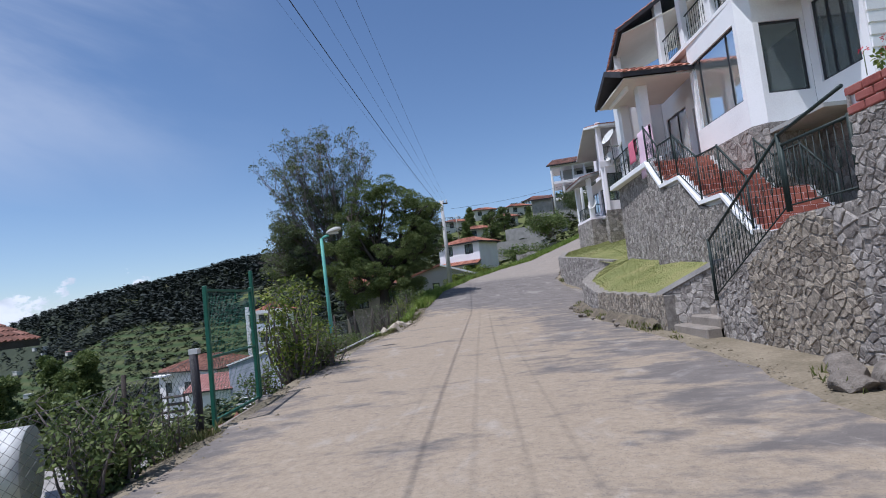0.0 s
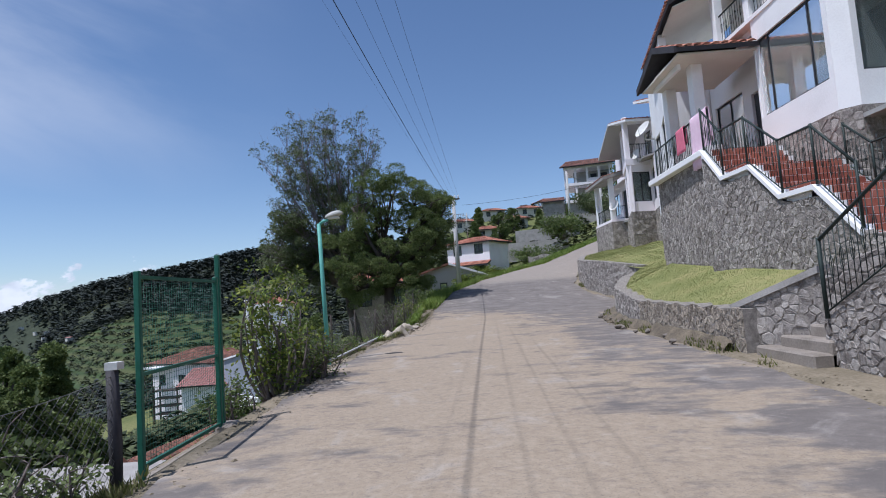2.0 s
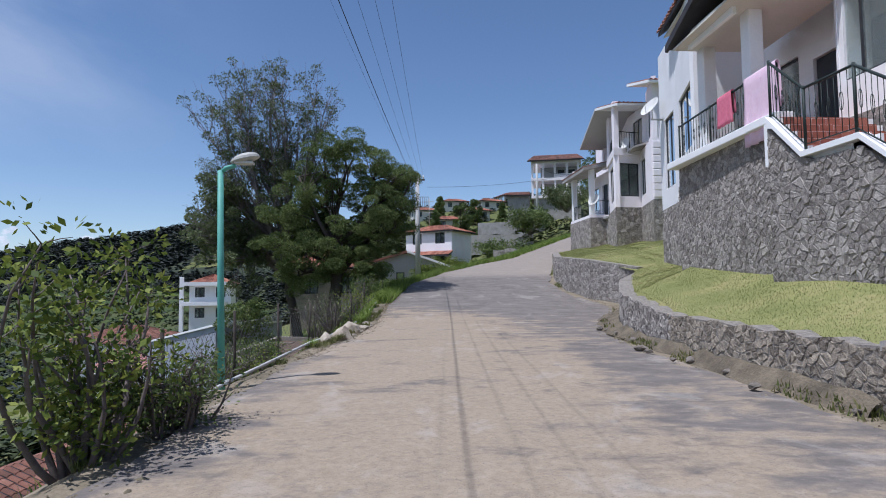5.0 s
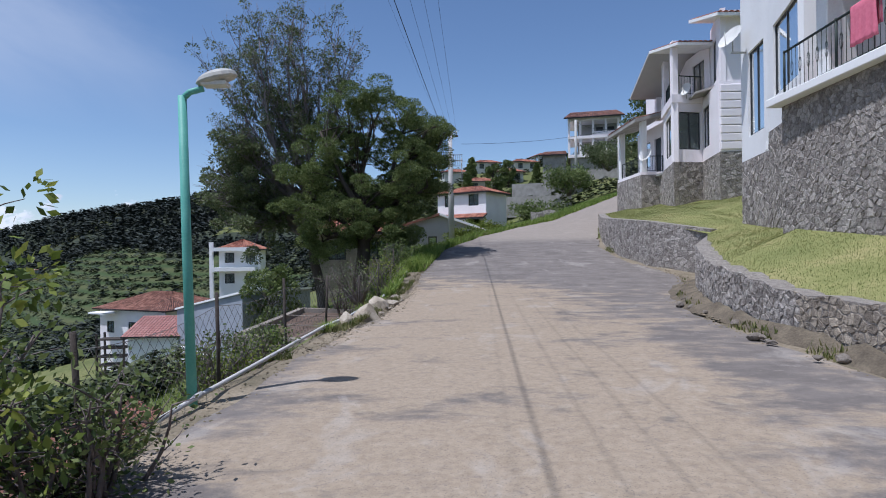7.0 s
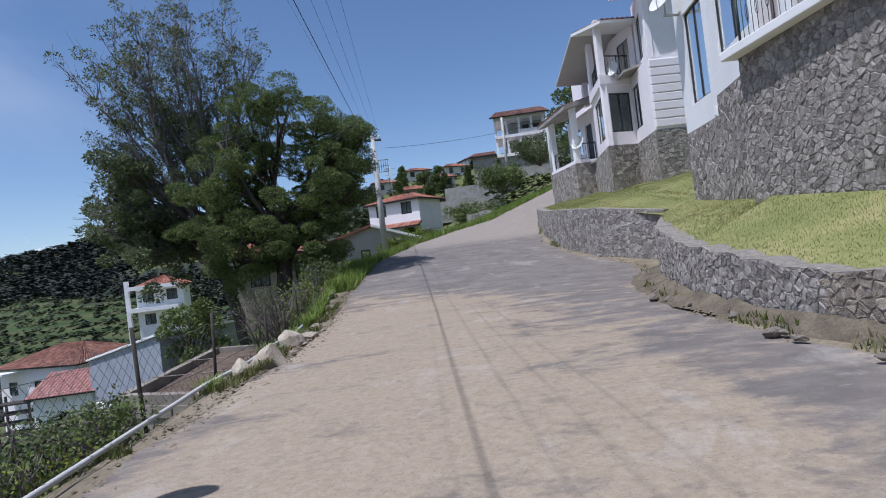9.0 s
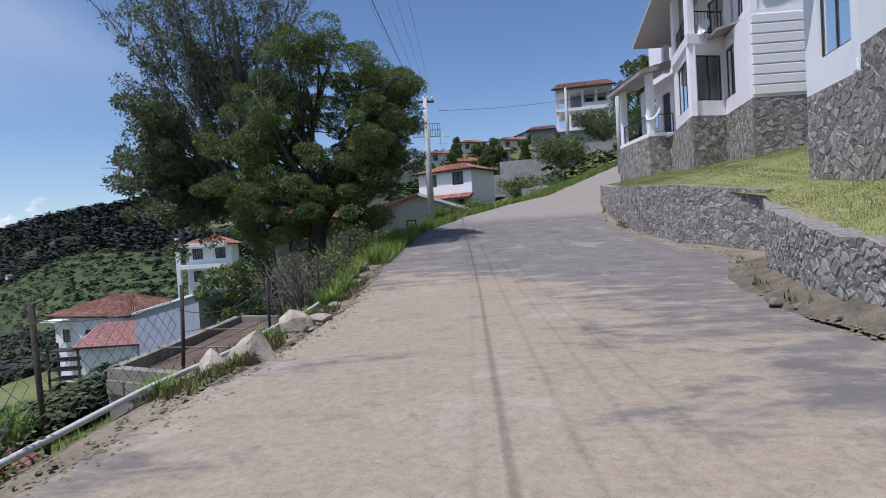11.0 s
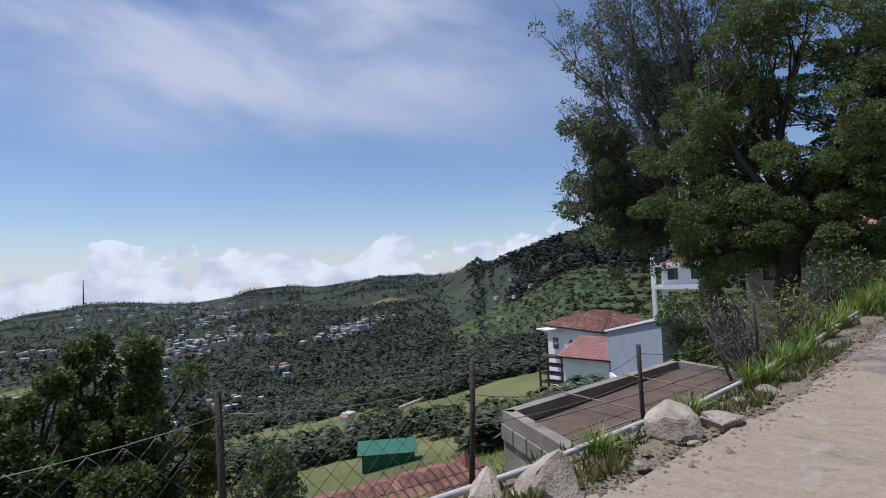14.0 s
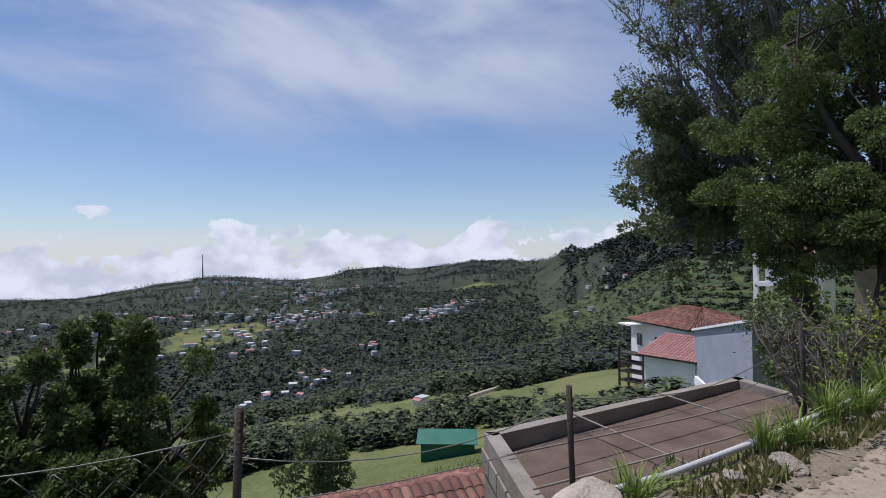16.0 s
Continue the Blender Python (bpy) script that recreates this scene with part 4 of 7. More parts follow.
def cloth(name, a, b, drop_out, drop_in, mat, label):
    """A cloth folded over a rail from a to b, hanging on both sides with soft folds."""
    a, b = Vector(a), Vector(b)
    t = (b - a).normalized()
    out = Vector((-t.y, t.x, 0))
    vs, fs = [], []
    nu, prof = 12, []
    for k in range(9):
        prof.append((0.045, -drop_out * (1 - k / 8)))
    prof += [(0.03, 0.03), (0.0, 0.045), (-0.03, 0.03)]
    for k in range(1, 7):
        prof.append((-0.045, -drop_in * k / 6))
    for i in range(nu + 1):
        p = a.lerp(b, i / nu)
        for d, z in prof:
            hang = max(0, -z)
            fold = 0.035 * hang * math.sin(i * 1.9 + z * 2)
            slant = t * (0.10 * hang * math.sin(i * 0.5 + 0.5) * -0.6)
            vs.append(p + out * (d + fold) + Vector((0, 0, z)) + slant)
    n = len(prof)
    for i in range(nu):
        for k in range(n - 1):
            fs.append((i * n + k, (i + 1) * n + k, (i + 1) * n + k + 1, i * n + k + 1))
    ob = mesh_of(name, vs, fs, mat, smooth=True)
    md = ob.modifiers.new("thickness", "SOLIDIFY")
    md.thickness = 0.012
    return tagged(ob, label, "cloth")


cloth("bedsheet", (7.10, 17.68, 6.30), (7.14, 18.8, 6.30), 1.5, 0.9, "lilac", "pale pink sheet hung over a terrace railing to dry")
cloth("towel", (7.17, 19.35, 6.27), (7.21, 20.0, 6.27), 0.72, 0.5, "pink", "bright pink towel hung over a terrace railing")

# upper stair of red tiles beside the house
ST = thing("stair", (7.7, 14, 2.28), "outdoor stair of red tiles with white painted edges", "stair")
PROFILE = [(8.6, 2.28), (12.1, 2.28), (13.2, 3.28), (14.3, 3.28), (15.35, 4.16), (16.65, 4.16), (17.6, 5.08)]
TILE_Y = []
for (y0, z0), (y1, z1) in zip(PROFILE, PROFILE[1:]):
    n = max(1, round((z1 - z0) / 0.175)) if z1 > z0 else 0
    if n:
        for k in range(n):
            TILE_Y.append((y0 + (y1 - y0) * k / n, y0 + (y1 - y0) * (k + 1) / n, z0 + (z1 - z0) * (k + 1) / n, (z1 - z0) / n))
    else:
        TILE_Y.append((y0, y1, z0, 0))
for y0, y1, z, rise in TILE_Y:
    box("step", (6.9, y0, z - 0.9), (8.85, y1 + 0.3, z - 0.022), "white", ST)
for (y0, z0), (y1, z1) in zip(PROFILE[1:], PROFILE[2:]):
    slab("white_edge", [(6.72, y0, z0 + 0.05), (6.92, y0, z0 + 0.05), (6.92, y1, z1 + 0.05), (6.72, y1, z1 + 0.05)], 0.10, "white", ST)
SR = thing("stair_railing", (6.8, 14, 3.3), "dark green wrought-iron stair railing with scrolls", "railing", "wrought-iron railings")
railing(SR, [(6.8, 12.12, 2.36), (6.8, 13.15, 3.32), (6.8, 14.25, 3.34), (6.8, 15.45, 4.22), (6.8, 16.6, 4.24), (6.85, 17.6, 5.12)], 1.12, step=0.13)
SR2 = thing("stair_railing", (8.8, 14, 3.3), "dark green wrought-iron stair railing with scrolls", "railing", "wrought-iron railings")
railing(SR2, [(8.75, 12.12, 2.3), (8.75, 13.15, 3.28), (8.75, 14.25, 3.28), (8.75, 15.0, 3.9)], 1.0, step=0.13)
ER = thing("entry_railing", (5.25, 9.5, 1.5), "dark green wrought-iron railing along a sloping stone wall", "railing", "wrought-iron railings")
railing(ER, [(5.24, 10.95, 1.0), (5.3, 8.42, 2.34)], 1.15, step=0.12, post=0.034)
railing(ER, [(5.32, 8.4, 2.34), (5.42, 7.1, 2.36)], 1.0, step=0.12, post=0.034)
tube("handrail", [(5.3, 8.42, 3.49), (5.36, 7.05, 3.75)], 0.026, "iron", ER)

# planter of red bricks on the retaining wall
PL = thing("brick_planter", (5.45, 5.0, 3.32), "low red-painted brick planter on a stone wall", "planter")
box("planter_core", (5.36, 1.9, 3.30), (5.62, 6.95, 3.68), "white", PL, "pale mortar between the bricks")
BR = []
for r in range(3):
    y = 6.98 - 0.16 * (r % 2)
    while y > 2.2:
        BR.append((y - 0.29, y - 0.012, 3.335 + r * 0.118, 3.335 + r * 0.118 + 0.104))
        y -= 0.302

# ---- the second white house up the road ----
H2 = thing("house", (13, 38, 6.0), "pinkish white two-storey house on a grey stone plinth", "house")
H2P = [(17.0, 34.55), (12.3, 34.9), (13.05, 38.1), (11.45, 37.8), (12.4, 41.4), (13.1, 43.0), (13.1, 47.4)]
H2O = {1: [(1.9, 3.1, 6.75, 8.75)], 2: [(0.12, 1.32, 6.75, 8.65)], 3: [(0.35, 2.9, 6.6, 8.7)], 5: [(0.5, 1.5, 6.3, 8.5), (2.2, 3.8, 6.9, 8.5)]}
for i, (a, b) in enumerate(zip(H2P, H2P[1:])):
    wall_panel("wall", a, b, 6.1, 9.3, 0.22, H2O.get(i, []), "pinkwhite", H2)
    for o in H2O.get(i, []):
        if i != 5 or o[0] > 1:
            window(H2, a, b, *o, (0.5,) if i != 3 else (0.33, 0.66))
box("door", (13.2, 43.5, 6.3), (13.25, 44.5, 8.5), "frame", H2, "dark front door")
for k in range(8):
    bm = bmesh.new()
    add_box(bm, (12.33, 34.82, 6.22 + k * 0.37), (16.9, 34.90, 6.22 + k * 0.37 + 0.325), 0.02)
    bmesh.ops.rotate(bm, verts=bm.verts, cent=(12.4, 34.9, 0), matrix=Matrix.Rotation(math.atan2(-0.35, 4.6), 3, "Z"))
    part("band", bm, "pinkwhite", H2)
box("floor_slab", (13.5, 35.0, 6.0), (17, 47.4, 6.12), "interior", H2)
box("bay_floor", (12.5, 38.2, 6.0), (13.5, 42.8, 6.12), "interior", H2)
box("ceiling_slab", (13.5, 35.0, 9.1), (17, 47.4, 9.3), "white", H2)
box("back_wall", (16.8, 34.8, 3.5), (17.0, 47.4, 12.0), "pinkwhite", H2)
box("inner_wall", (15.0, 35.4, 6.12), (15.1, 47, 9.1), "interior", H2)
# upper storey: a blank bay over the bands, and a balcony set back beside it
wall_panel("wall", (17.0, 34.6), (12.4, 34.95), 9.3, 12.5, 0.2, [], "pinkwhite", H2)
wall_panel("wall", (12.4, 34.95), (13.3, 37.7), 9.3, 12.6, 0.22, [(1.2, 2.2, 9.7, 11.7)], "pinkwhite", H2)
window(H2, (12.4, 34.95), (13.3, 37.7), 1.2, 2.2, 9.7, 11.7, (0.5,))
wall_panel("wall", (13.5, 38.2), (13.7, 47.4), 9.3, 12.2, 0.2, [(0.6, 2.0, 9.4, 11.6), (4.5, 6.0, 9.4, 11.6)], "pinkwhite", H2)
window(H2, (13.5, 38.2), (13.7, 47.4), 0.6, 2.0, 9.4, 11.6, (0.5,))
window(H2, (13.5, 38.2), (13.7, 47.4), 4.5, 6.0, 9.4, 11.6, (0.5,))
slab("balcony_floor", [(11.35, 37.7, 9.5), (13.5, 38.05, 9.5), (13.6, 43.0, 9.5), (12.3, 41.45, 9.5)], 0.42, "pinkwhite", H2)
for x, y in ((11.58, 37.98), (12.42, 41.1), (13.0, 43.6)):
    box("column", (x - 0.15, y - 0.16, 9.46), (x + 0.15, y + 0.16, 12.2), "pinkwhite", H2, bevel=0.02)
railing(H2, [(11.75, 37.86, 9.5), (12.4, 38.0, 9.5), (13.0, 38.1, 9.5)], 0.95, scroll=False)
railing(H2, [(11.6, 38.15, 9.5), (12.0, 39.6, 9.5), (12.4, 40.95, 9.5)], 0.95, scroll=False)
slab("window_canopy", [(12.0, 36.6, 9.3), (12.9, 36.5, 9.55), (13.2, 38.0, 9.55), (12.3, 38.1, 9.3)], 0.1, "concrete", H2, "grey concrete window canopy")
tiled_roof("roof", [(11.3, 43.6, 10.9), (17, 43.6, 10.9), (17, 40.5, 12.6), (11.3, 40.5, 12.6)], H2, label="red tiled roof with white edge", under="greypaint")
tiled_roof("roof", [(11.3, 36.9, 11.8), (17, 36.9, 11.8), (17, 40.5, 12.6), (11.3, 40.5, 12.6)], H2, under="white")
tiled_roof("roof", [(12.0, 34.4, 12.2), (17, 34.4, 12.2), (17, 37.2, 12.95), (12.0, 37.2, 12.95)], H2, under="white")
box("porch_floor", (11.65, 42.9, 6.12), (13.1, 47.2, 6.3), "pinkwhite", H2)
tiled_roof("porch_roof", [(11.15, 42.4, 9.35), (11.15, 47.6, 9.35), (13.1, 47.6, 9.8), (13.1, 42.4, 9.8)], H2, mat="tile_old", thick=0.2, under="concrete")
for y in (43.1, 46.9):
    box("porch_column", (11.7, y - 0.17, 6.3), (12.03, y + 0.17, 9.35), "white", H2, bevel=0.02)
railing(H2, [(11.8, 43.3, 6.3), (11.8, 45.0, 6.3), (11.8, 46.7, 6.3)], 0.95, scroll=False)
railing(H2, [(11.95, 43.05, 6.3), (13.0, 43.05, 6.3)], 0.95, scroll=False)
tube("downpipe", [(12.75, 42.75, 6.1), (12.75, 42.75, 4.6)], 0.06, "pipe", H2)
dish((12.0, 42.95, 6.8), (-1, -0.6, 0.6), 0.42, "white satellite dish on a porch railing")
dish((12.1, 37.75, 9.25), (-1, -0.5, 0.4), 0.34, "white satellite dish on a balcony railing")

# ---- houses farther up ----
def simple_house(name, c, size, height, turn, wallmat, roofmat, label, windows=2, storeys=1, group="", rise=1.2, over=0.5, sides=(0, 3)):
    """A plain rendered house with a hipped tile roof, and windows in the chosen sides."""
    ob = thing(name, (c[0], c[1], c[2]), label, "house", group)
    w, d = size[0] / 2, size[1] / 2
    R = Matrix.Translation(Vector(c)) @ Matrix.Rotation(radians(turn), 4, "Z")
    cor = [(-w, -d), (w, -d), (w, d), (-w, d)]
    P = [R @ Vector((x, y, 0)) for x, y in cor]
    for i in range(4):
        b, a = P[i], P[(i + 1) % 4]
        L = (b - a).length
        ops = []
        if i in sides:
            for s in range(storeys):
                hs = height / storeys
                for k in range(windows):
                    u = L * (k + 0.5) / windows
                    ops.append((u - 0.55, u + 0.55, c[2] + s * hs + 0.9, c[2] + s * hs + 2.1))
        wall_panel("wall", a, b, c[2] - 3.0, c[2] + height, 0.25, ops, wallmat, ob)
        for o in ops:
            window(ob, a, b, *o, (0.5,), bar=0.08)
    box("inside", (-w + 0.9, -d + 0.9, 0), (w - 0.9, d - 0.9, height), "interior", ob).matrix_basis = R
    ob.children[-1].matrix_parent_inverse = base_of(ob).inverted()
    slab("roof_slab", [R @ Vector((x, y, height)) for x, y in cor], 0.15, "white", ob)
    z = height
    ex = [R @ Vector((x * (w + over) / w, y * (d + over) / d, z)) for x, y in cor]
    k = max(0.1, w - d * 0.9) if w > d else 0.1
    ra, rb = R @ Vector((-k, 0, z + rise)), R @ Vector((k, 0, z + rise))
    tiled_roof("roof", [ex[0], ex[1], rb, ra], ob, roofmat, 0.12, 0.34)
    tiled_roof("roof", [ex[2], ex[3], ra, rb], ob, roofmat, 0.12, 0.34)
    tiled_roof("roof", [ex[1], ex[2], rb + (ex[2] - ex[1]) * 0.01, rb], ob, roofmat, 0.12, 0.34)
    tiled_roof("roof", [ex[3], ex[0], ra, ra + (ex[3] - ex[0]) * 0.01], ob, roofmat, 0.12, 0.34)
    return ob


FH = simple_house("house", (3.0, 64.5, 2.8), (5.4, 4.0), 4.3, -35, "pinkwhite", "tile_far", "two-storey white house with red tiled roofs behind a hedge", 2, 2, rise=0.75, over=0.35)
FR = Matrix.Translation((3.0, 64.5, 0)) @ Matrix.Rotation(radians(-35), 4, "Z")
tiled_roof("lower_roof", [FR @ Vector(v) for v in ((-2.8, -2.75, 4.7), (2.8, -2.75, 4.7), (2.8, -1.98, 5.1), (-2.8, -1.98, 5.1))], FH)
tube("aerial", [(2.1, 66, 7.5), (2.1, 66, 10.9)], 0.04, "lamphead", FH)
for z in (9.4, 10.0, 10.6):
    tube("aerial_arm", [(1.6, 66, z), (2.6, 66, z)], 0.02, "lamphead", FH)

# low grey building with a white-edged gable
GB = thing("outbuilding", (-1.5, 50, 1.5), "low grey rendered building with a white-edged sloping roof", "building")
wall_panel("wall", (3.1, 48.5), (-4.6, 48.5), -1.0, 3.05, 0.25, [(2.1, 2.7, 1.75, 2.75), (3.6, 4.2, 1.75, 2.75), (5.9, 6.7, 1.7, 3.0)], "greypaint", GB)
for o in ((2.1, 2.7, 1.75, 2.75), (3.6, 4.2, 1.75, 2.75), (5.9, 6.7, 1.7, 3.0)):
    window(GB, (3.1, 48.5), (-4.6, 48.5), *o, (), bar=0.08)
mesh_of("gable", [(3.1, 48.5, 3.05), (-0.3, 48.5, 4.15), (-4.6, 48.5, 3.05), (3.1, 48.75, 3.05), (-0.3, 48.75, 4.15), (-4.6, 48.75, 3.05)], [(0, 1, 2), (5, 4, 3), (0, 3, 4, 1), (1, 4, 5, 2), (2, 5, 3, 0)], "greypaint", GB)
wall_panel("wall", (-4.6, 48.5), (-4.6, 54), -1.0, 3.05, 0.25, [], "greypaint", GB)
wall_panel("wall", (3.1, 54), (3.1, 48.5), -1.0, 3.05, 0.25, [], "greypaint", GB)
slab("roof", [(3.5, 48.2, 3.0), (3.5, 54, 3.0), (-0.3, 54, 4.35), (-0.3, 48.2, 4.35)], 0.16, "white", GB, "white roof edge")
slab("roof", [(-0.3, 48.2, 4.35), (-0.3, 54, 4.35), (-5.0, 54, 3.0), (-5.0, 48.2, 3.0)], 0.16, "tile_old", GB)
simple_house("house", (-5.6, 46.5, 0.4), (5.0, 3.5), 2.6, 4, "tankwall", "tile_far", "small brown house with a red tiled roof behind a tree", 2, 1)

# half-built mansion on the slope
MS = thing("house", (25, 101, 14), "half-finished three-storey pink and white house with open columned floors", "house")
MT = Matrix.Translation((25.2, 101, 0)) @ Matrix.Rotation(radians(-14), 4, "Z")


def mbox(name, a, b, mat):
    bm = bmesh.new()
    add_box(bm, a, b)
    bmesh.ops.transform(bm, matrix=MT, verts=bm.verts)
    return part(name, bm, mat, MS)


mbox("base", (-3.6, -0.5, 8), (4.2, 7, 16.3), "concrete")
mbox("core", (-2.4, 2.6, 16.3), (3.9, 7, 22.3), "interior")
for z in (16.3, 19.3, 22.2):
    mbox("floor_slab", (-4.0, -1.0, z), (4.4, 7, z + 0.45), "pinkwhite")
for z in (16.7, 19.7):
    for x in (-3.8, -2.0, 0.0, 2.0, 3.9):
        mbox("column", (x - 0.17, -0.85, z), (x + 0.17, -0.5, z + 2.6), "pinkwhite")
    mbox("parapet", (0.2, -0.9, z), (4.3, -0.75, z + 0.7), "pinkwhite")
    for x in (0.6, 2.4):
        mbox("window", (x, 2.5, z + 0.4), (x + 1.1, 2.62, z + 2.0), "frame")
mbox("wing", (-8.2, 1, 12), (-4.4, 6, 17.2), "concrete")
tiled = [MT @ Vector(v) for v in ((-4.6, -1.6, 22.7), (4.9, -1.6, 22.7), (4.0, 3.4, 24.6), (-3.6, 3.4, 24.6))]
tiled_roof("roof", tiled, MS, "tile_old", 0.2, 0.4)
tiled_roof("roof", [MT @ Vector(v) for v in ((-8.8, 0.4, 17.2), (-4.2, 0.4, 17.2), (-4.4, 3.6, 18.2), (-8.0, 3.6, 18.2))], MS, "tile_old", 0.2, 0.4)

rng = random.Random(5)
UP = [(8, 118, 5, 3.6), (15, 128, 5, 3.6), (4, 140, 6, 4), (20, 142, 6, 4), (12, 150, 6, 4), (27, 150, 6, 4)]
for x, y, w, d in UP:
    simple_house("house", (x, y, ground_z(x, y) - 0.4), (w, d), 2.4, rng.uniform(-20, 20), "cream", "tile_far", "small cream house with a red tiled roof on the slope", 2, 1, "houses up the slope", 0.9)

# walls that hold up the slope beside the climbing road
stone_wall("wall_slope", [(11.4, 56.2), (9.4, 56.0), (7.4, 56.8)], lambda s: 2.6, lambda s: 4.9 + 0.1 * math.sin(s * 3), 0.4, 0.3, "dark rubble stone wall beside the climbing road", 81, (9, 56, 4), 40)
for a, b, z0, z1 in (((15.5, 76.0), (7.0, 78.0), 5.5, 8.0), ((20.0, 88.0), (10.5, 91.0), 8.0, 11.0)):
    wall_panel("wall_terrace_far", a, b, z0, z1, 0.35, [], "concrete", None)
    tagged(bpy.data.objects["wall_terrace_far"], "weathered concrete retaining wall on the upper slope", "wall", kind="structure").name = "wall_upper"

# ---- houses below the road ----
RH = simple_house("house", (-29.8, 70.1, -7.2), (9.5, 7.5), 3.4, -24, "pinkwhite", "tile_old", "cream house with a weathered red tiled roof down the slope", 3, 1, rise=1.5)
box("awning", (-35.6, 66.2, -4.2), (-33.4, 67.6, -4.05), "white", RH, "bright white sheet awning", turn=((-34.5, 66.8, -4), -24))
BH = thing("building", (-18, 57, -5), "blue-grey rendered long building down the slope", "building")
BF = [(-24.0, 60.6, -3.3), (-14.6, 50.4, -1.15), (-10.6, 54.4, -1.15), (-20.0, 64.6, -3.3)]
mesh_of("wall", [(x, y, -11) for x, y, z in BF] + BF, [(1, 0, 4, 5), (2, 1, 5, 6), (3, 2, 6, 7), (0, 3, 7, 4), (4, 7, 6, 5)], "greyblue", BH)
slab("roof_edge", [(x + (-0.15 if k in (0, 1) else 0.15), y - 0.1, z + 0.16) for k, (x, y, z) in enumerate(BF)], 0.15, "white", BH, "white roof edge")
wall_panel("lower_wall", (-18.2, 53.4), (-22.6, 58.2), -11, -6.2, 0.2, [], "white", BH)
PH = thing("house", (-25.5, 62, -6), "small house with a pink-red tiled lean-to roof", "house")
box("wall", (-28.4, 60.5, -10), (-23.6, 64, -5.4), "white", PH)
tiled_roof("roof", [(-28.8, 60.0, -5.6), (-23.2, 60.0, -5.6), (-23.2, 64, -4.2), (-28.8, 64, -4.2)], PH, "pinkroof", 0.12, 0.3)
SK = thing("scaffold", (-30.8, 62.5, -9), "dark timber frame stacked beside a house", "frame")
for z in (-9.4, -8.6, -7.8, -7.0, -6.2):
    box("shelf", (-32.2, 62, z), (-29.6, 63.4, z + 0.12), "post", SK)
for x in (-32.2, -29.7):
    for y in (62, 63.3):
        box("upright", (x, y, -12), (x + 0.15, y + 0.15, -5.6), "post", SK)
WH = simple_house("house", (-24.8, 80.5, -2.9), (4.8, 5), 5.0, 10, "white", "tile_far", "tall white house with balconies and a red roof", 2, 2)
for z in (-0.5, 1.9):
    box("balcony", (-27.3, 76.9, z), (-22.2, 78.1, z + 0.45), "white", WH)
box("chimney", (-27.9, 77.6, -5), (-27.5, 78.0, 3.0), "white", WH)
GS = thing("shed", (-31.3, 43, -12.4), "dark green metal sheet shed on a grassy slope", "shed")
box("body", (-33.2, 41.5, -13.5), (-29.6, 44.0, -9.95), "greenroof", GS, turn=((-31.4, 42.7, 0), 52))
slab("roof", [(-33.5, 41.3, -9.95), (-29.4, 41.3, -9.95), (-29.4, 42.9, -9.4), (-33.5, 42.9, -9.4)], 0.05, "greenroof", GS)
slab("roof", [(-33.5, 42.9, -9.4), (-29.4, 42.9, -9.4), (-29.4, 44.3, -9.95), (-33.5, 44.3, -9.95)], 0.05, "greenroof", GS)
for ch in GS.children[1:]:
    m = Matrix.Translation((-31.4, 42.7, 0)) @ Matrix.Rotation(radians(52), 4, "Z") @ Matrix.Translation((31.4, -42.7, 0))
    ch.data.transform(m)
# long red roof just below the fence
LR = thing("house", (-12.5, 27, -5), "low house with a weathered red tiled roof below the fence", "house")
LE0, LE1, LUP = Vector((-10.9, 21.6, -4.75)), Vector((-8.7, 29.6, -4.45)), Vector((-2.7, 0.8, 0.95))
LDN = Vector((-2.6, 0.8, -0.95))
tiled_roof("roof", [LE0, LE1, LE1 + LUP, LE0 + LUP], LR, "tile_old", 0.12, 0.26)
tiled_roof("roof", [LE1 + LUP + LDN, LE0 + LUP + LDN, LE0 + LUP, LE1 + LUP], LR, "tile_old", 0.12, 0.26)
LW = [LE0 + Vector((-0.4, 0.5, -0.25)), LE1 + Vector((-0.5, -0.4, -0.25)), LE1 + LUP + LDN + Vector((0.4, -0.5, -0.25)), LE0 + LUP + LDN + Vector((0.5, 0.4, -0.25))]
mesh_of("wall", [(v.x, v.y, -9) for v in LW] + [tuple(v) for v in LW], [(0, 1, 5, 4), (1, 2, 6, 5), (2, 3, 7, 6), (3, 0, 4, 7), (4, 5, 6, 7)], "white", LR)
for x, y, z in ((-13.5, 22.6, -3.75), (-13.1, 24.2, -3.7), (-11.5, 29.9, -3.45)):
    mesh_of("ridge_cap", [(x - 0.35, y - 0.3, z - 0.25), (x + 0.35, y - 0.3, z - 0.25), (x + 0.3, y + 0.3, z - 0.25), (x - 0.3, y + 0.3, z - 0.25), (x, y, z + 0.3)], [(0, 1, 4), (1, 2, 4), (2, 3, 4), (3, 0, 4), (3, 2, 1, 0)], "tile_old", LR)
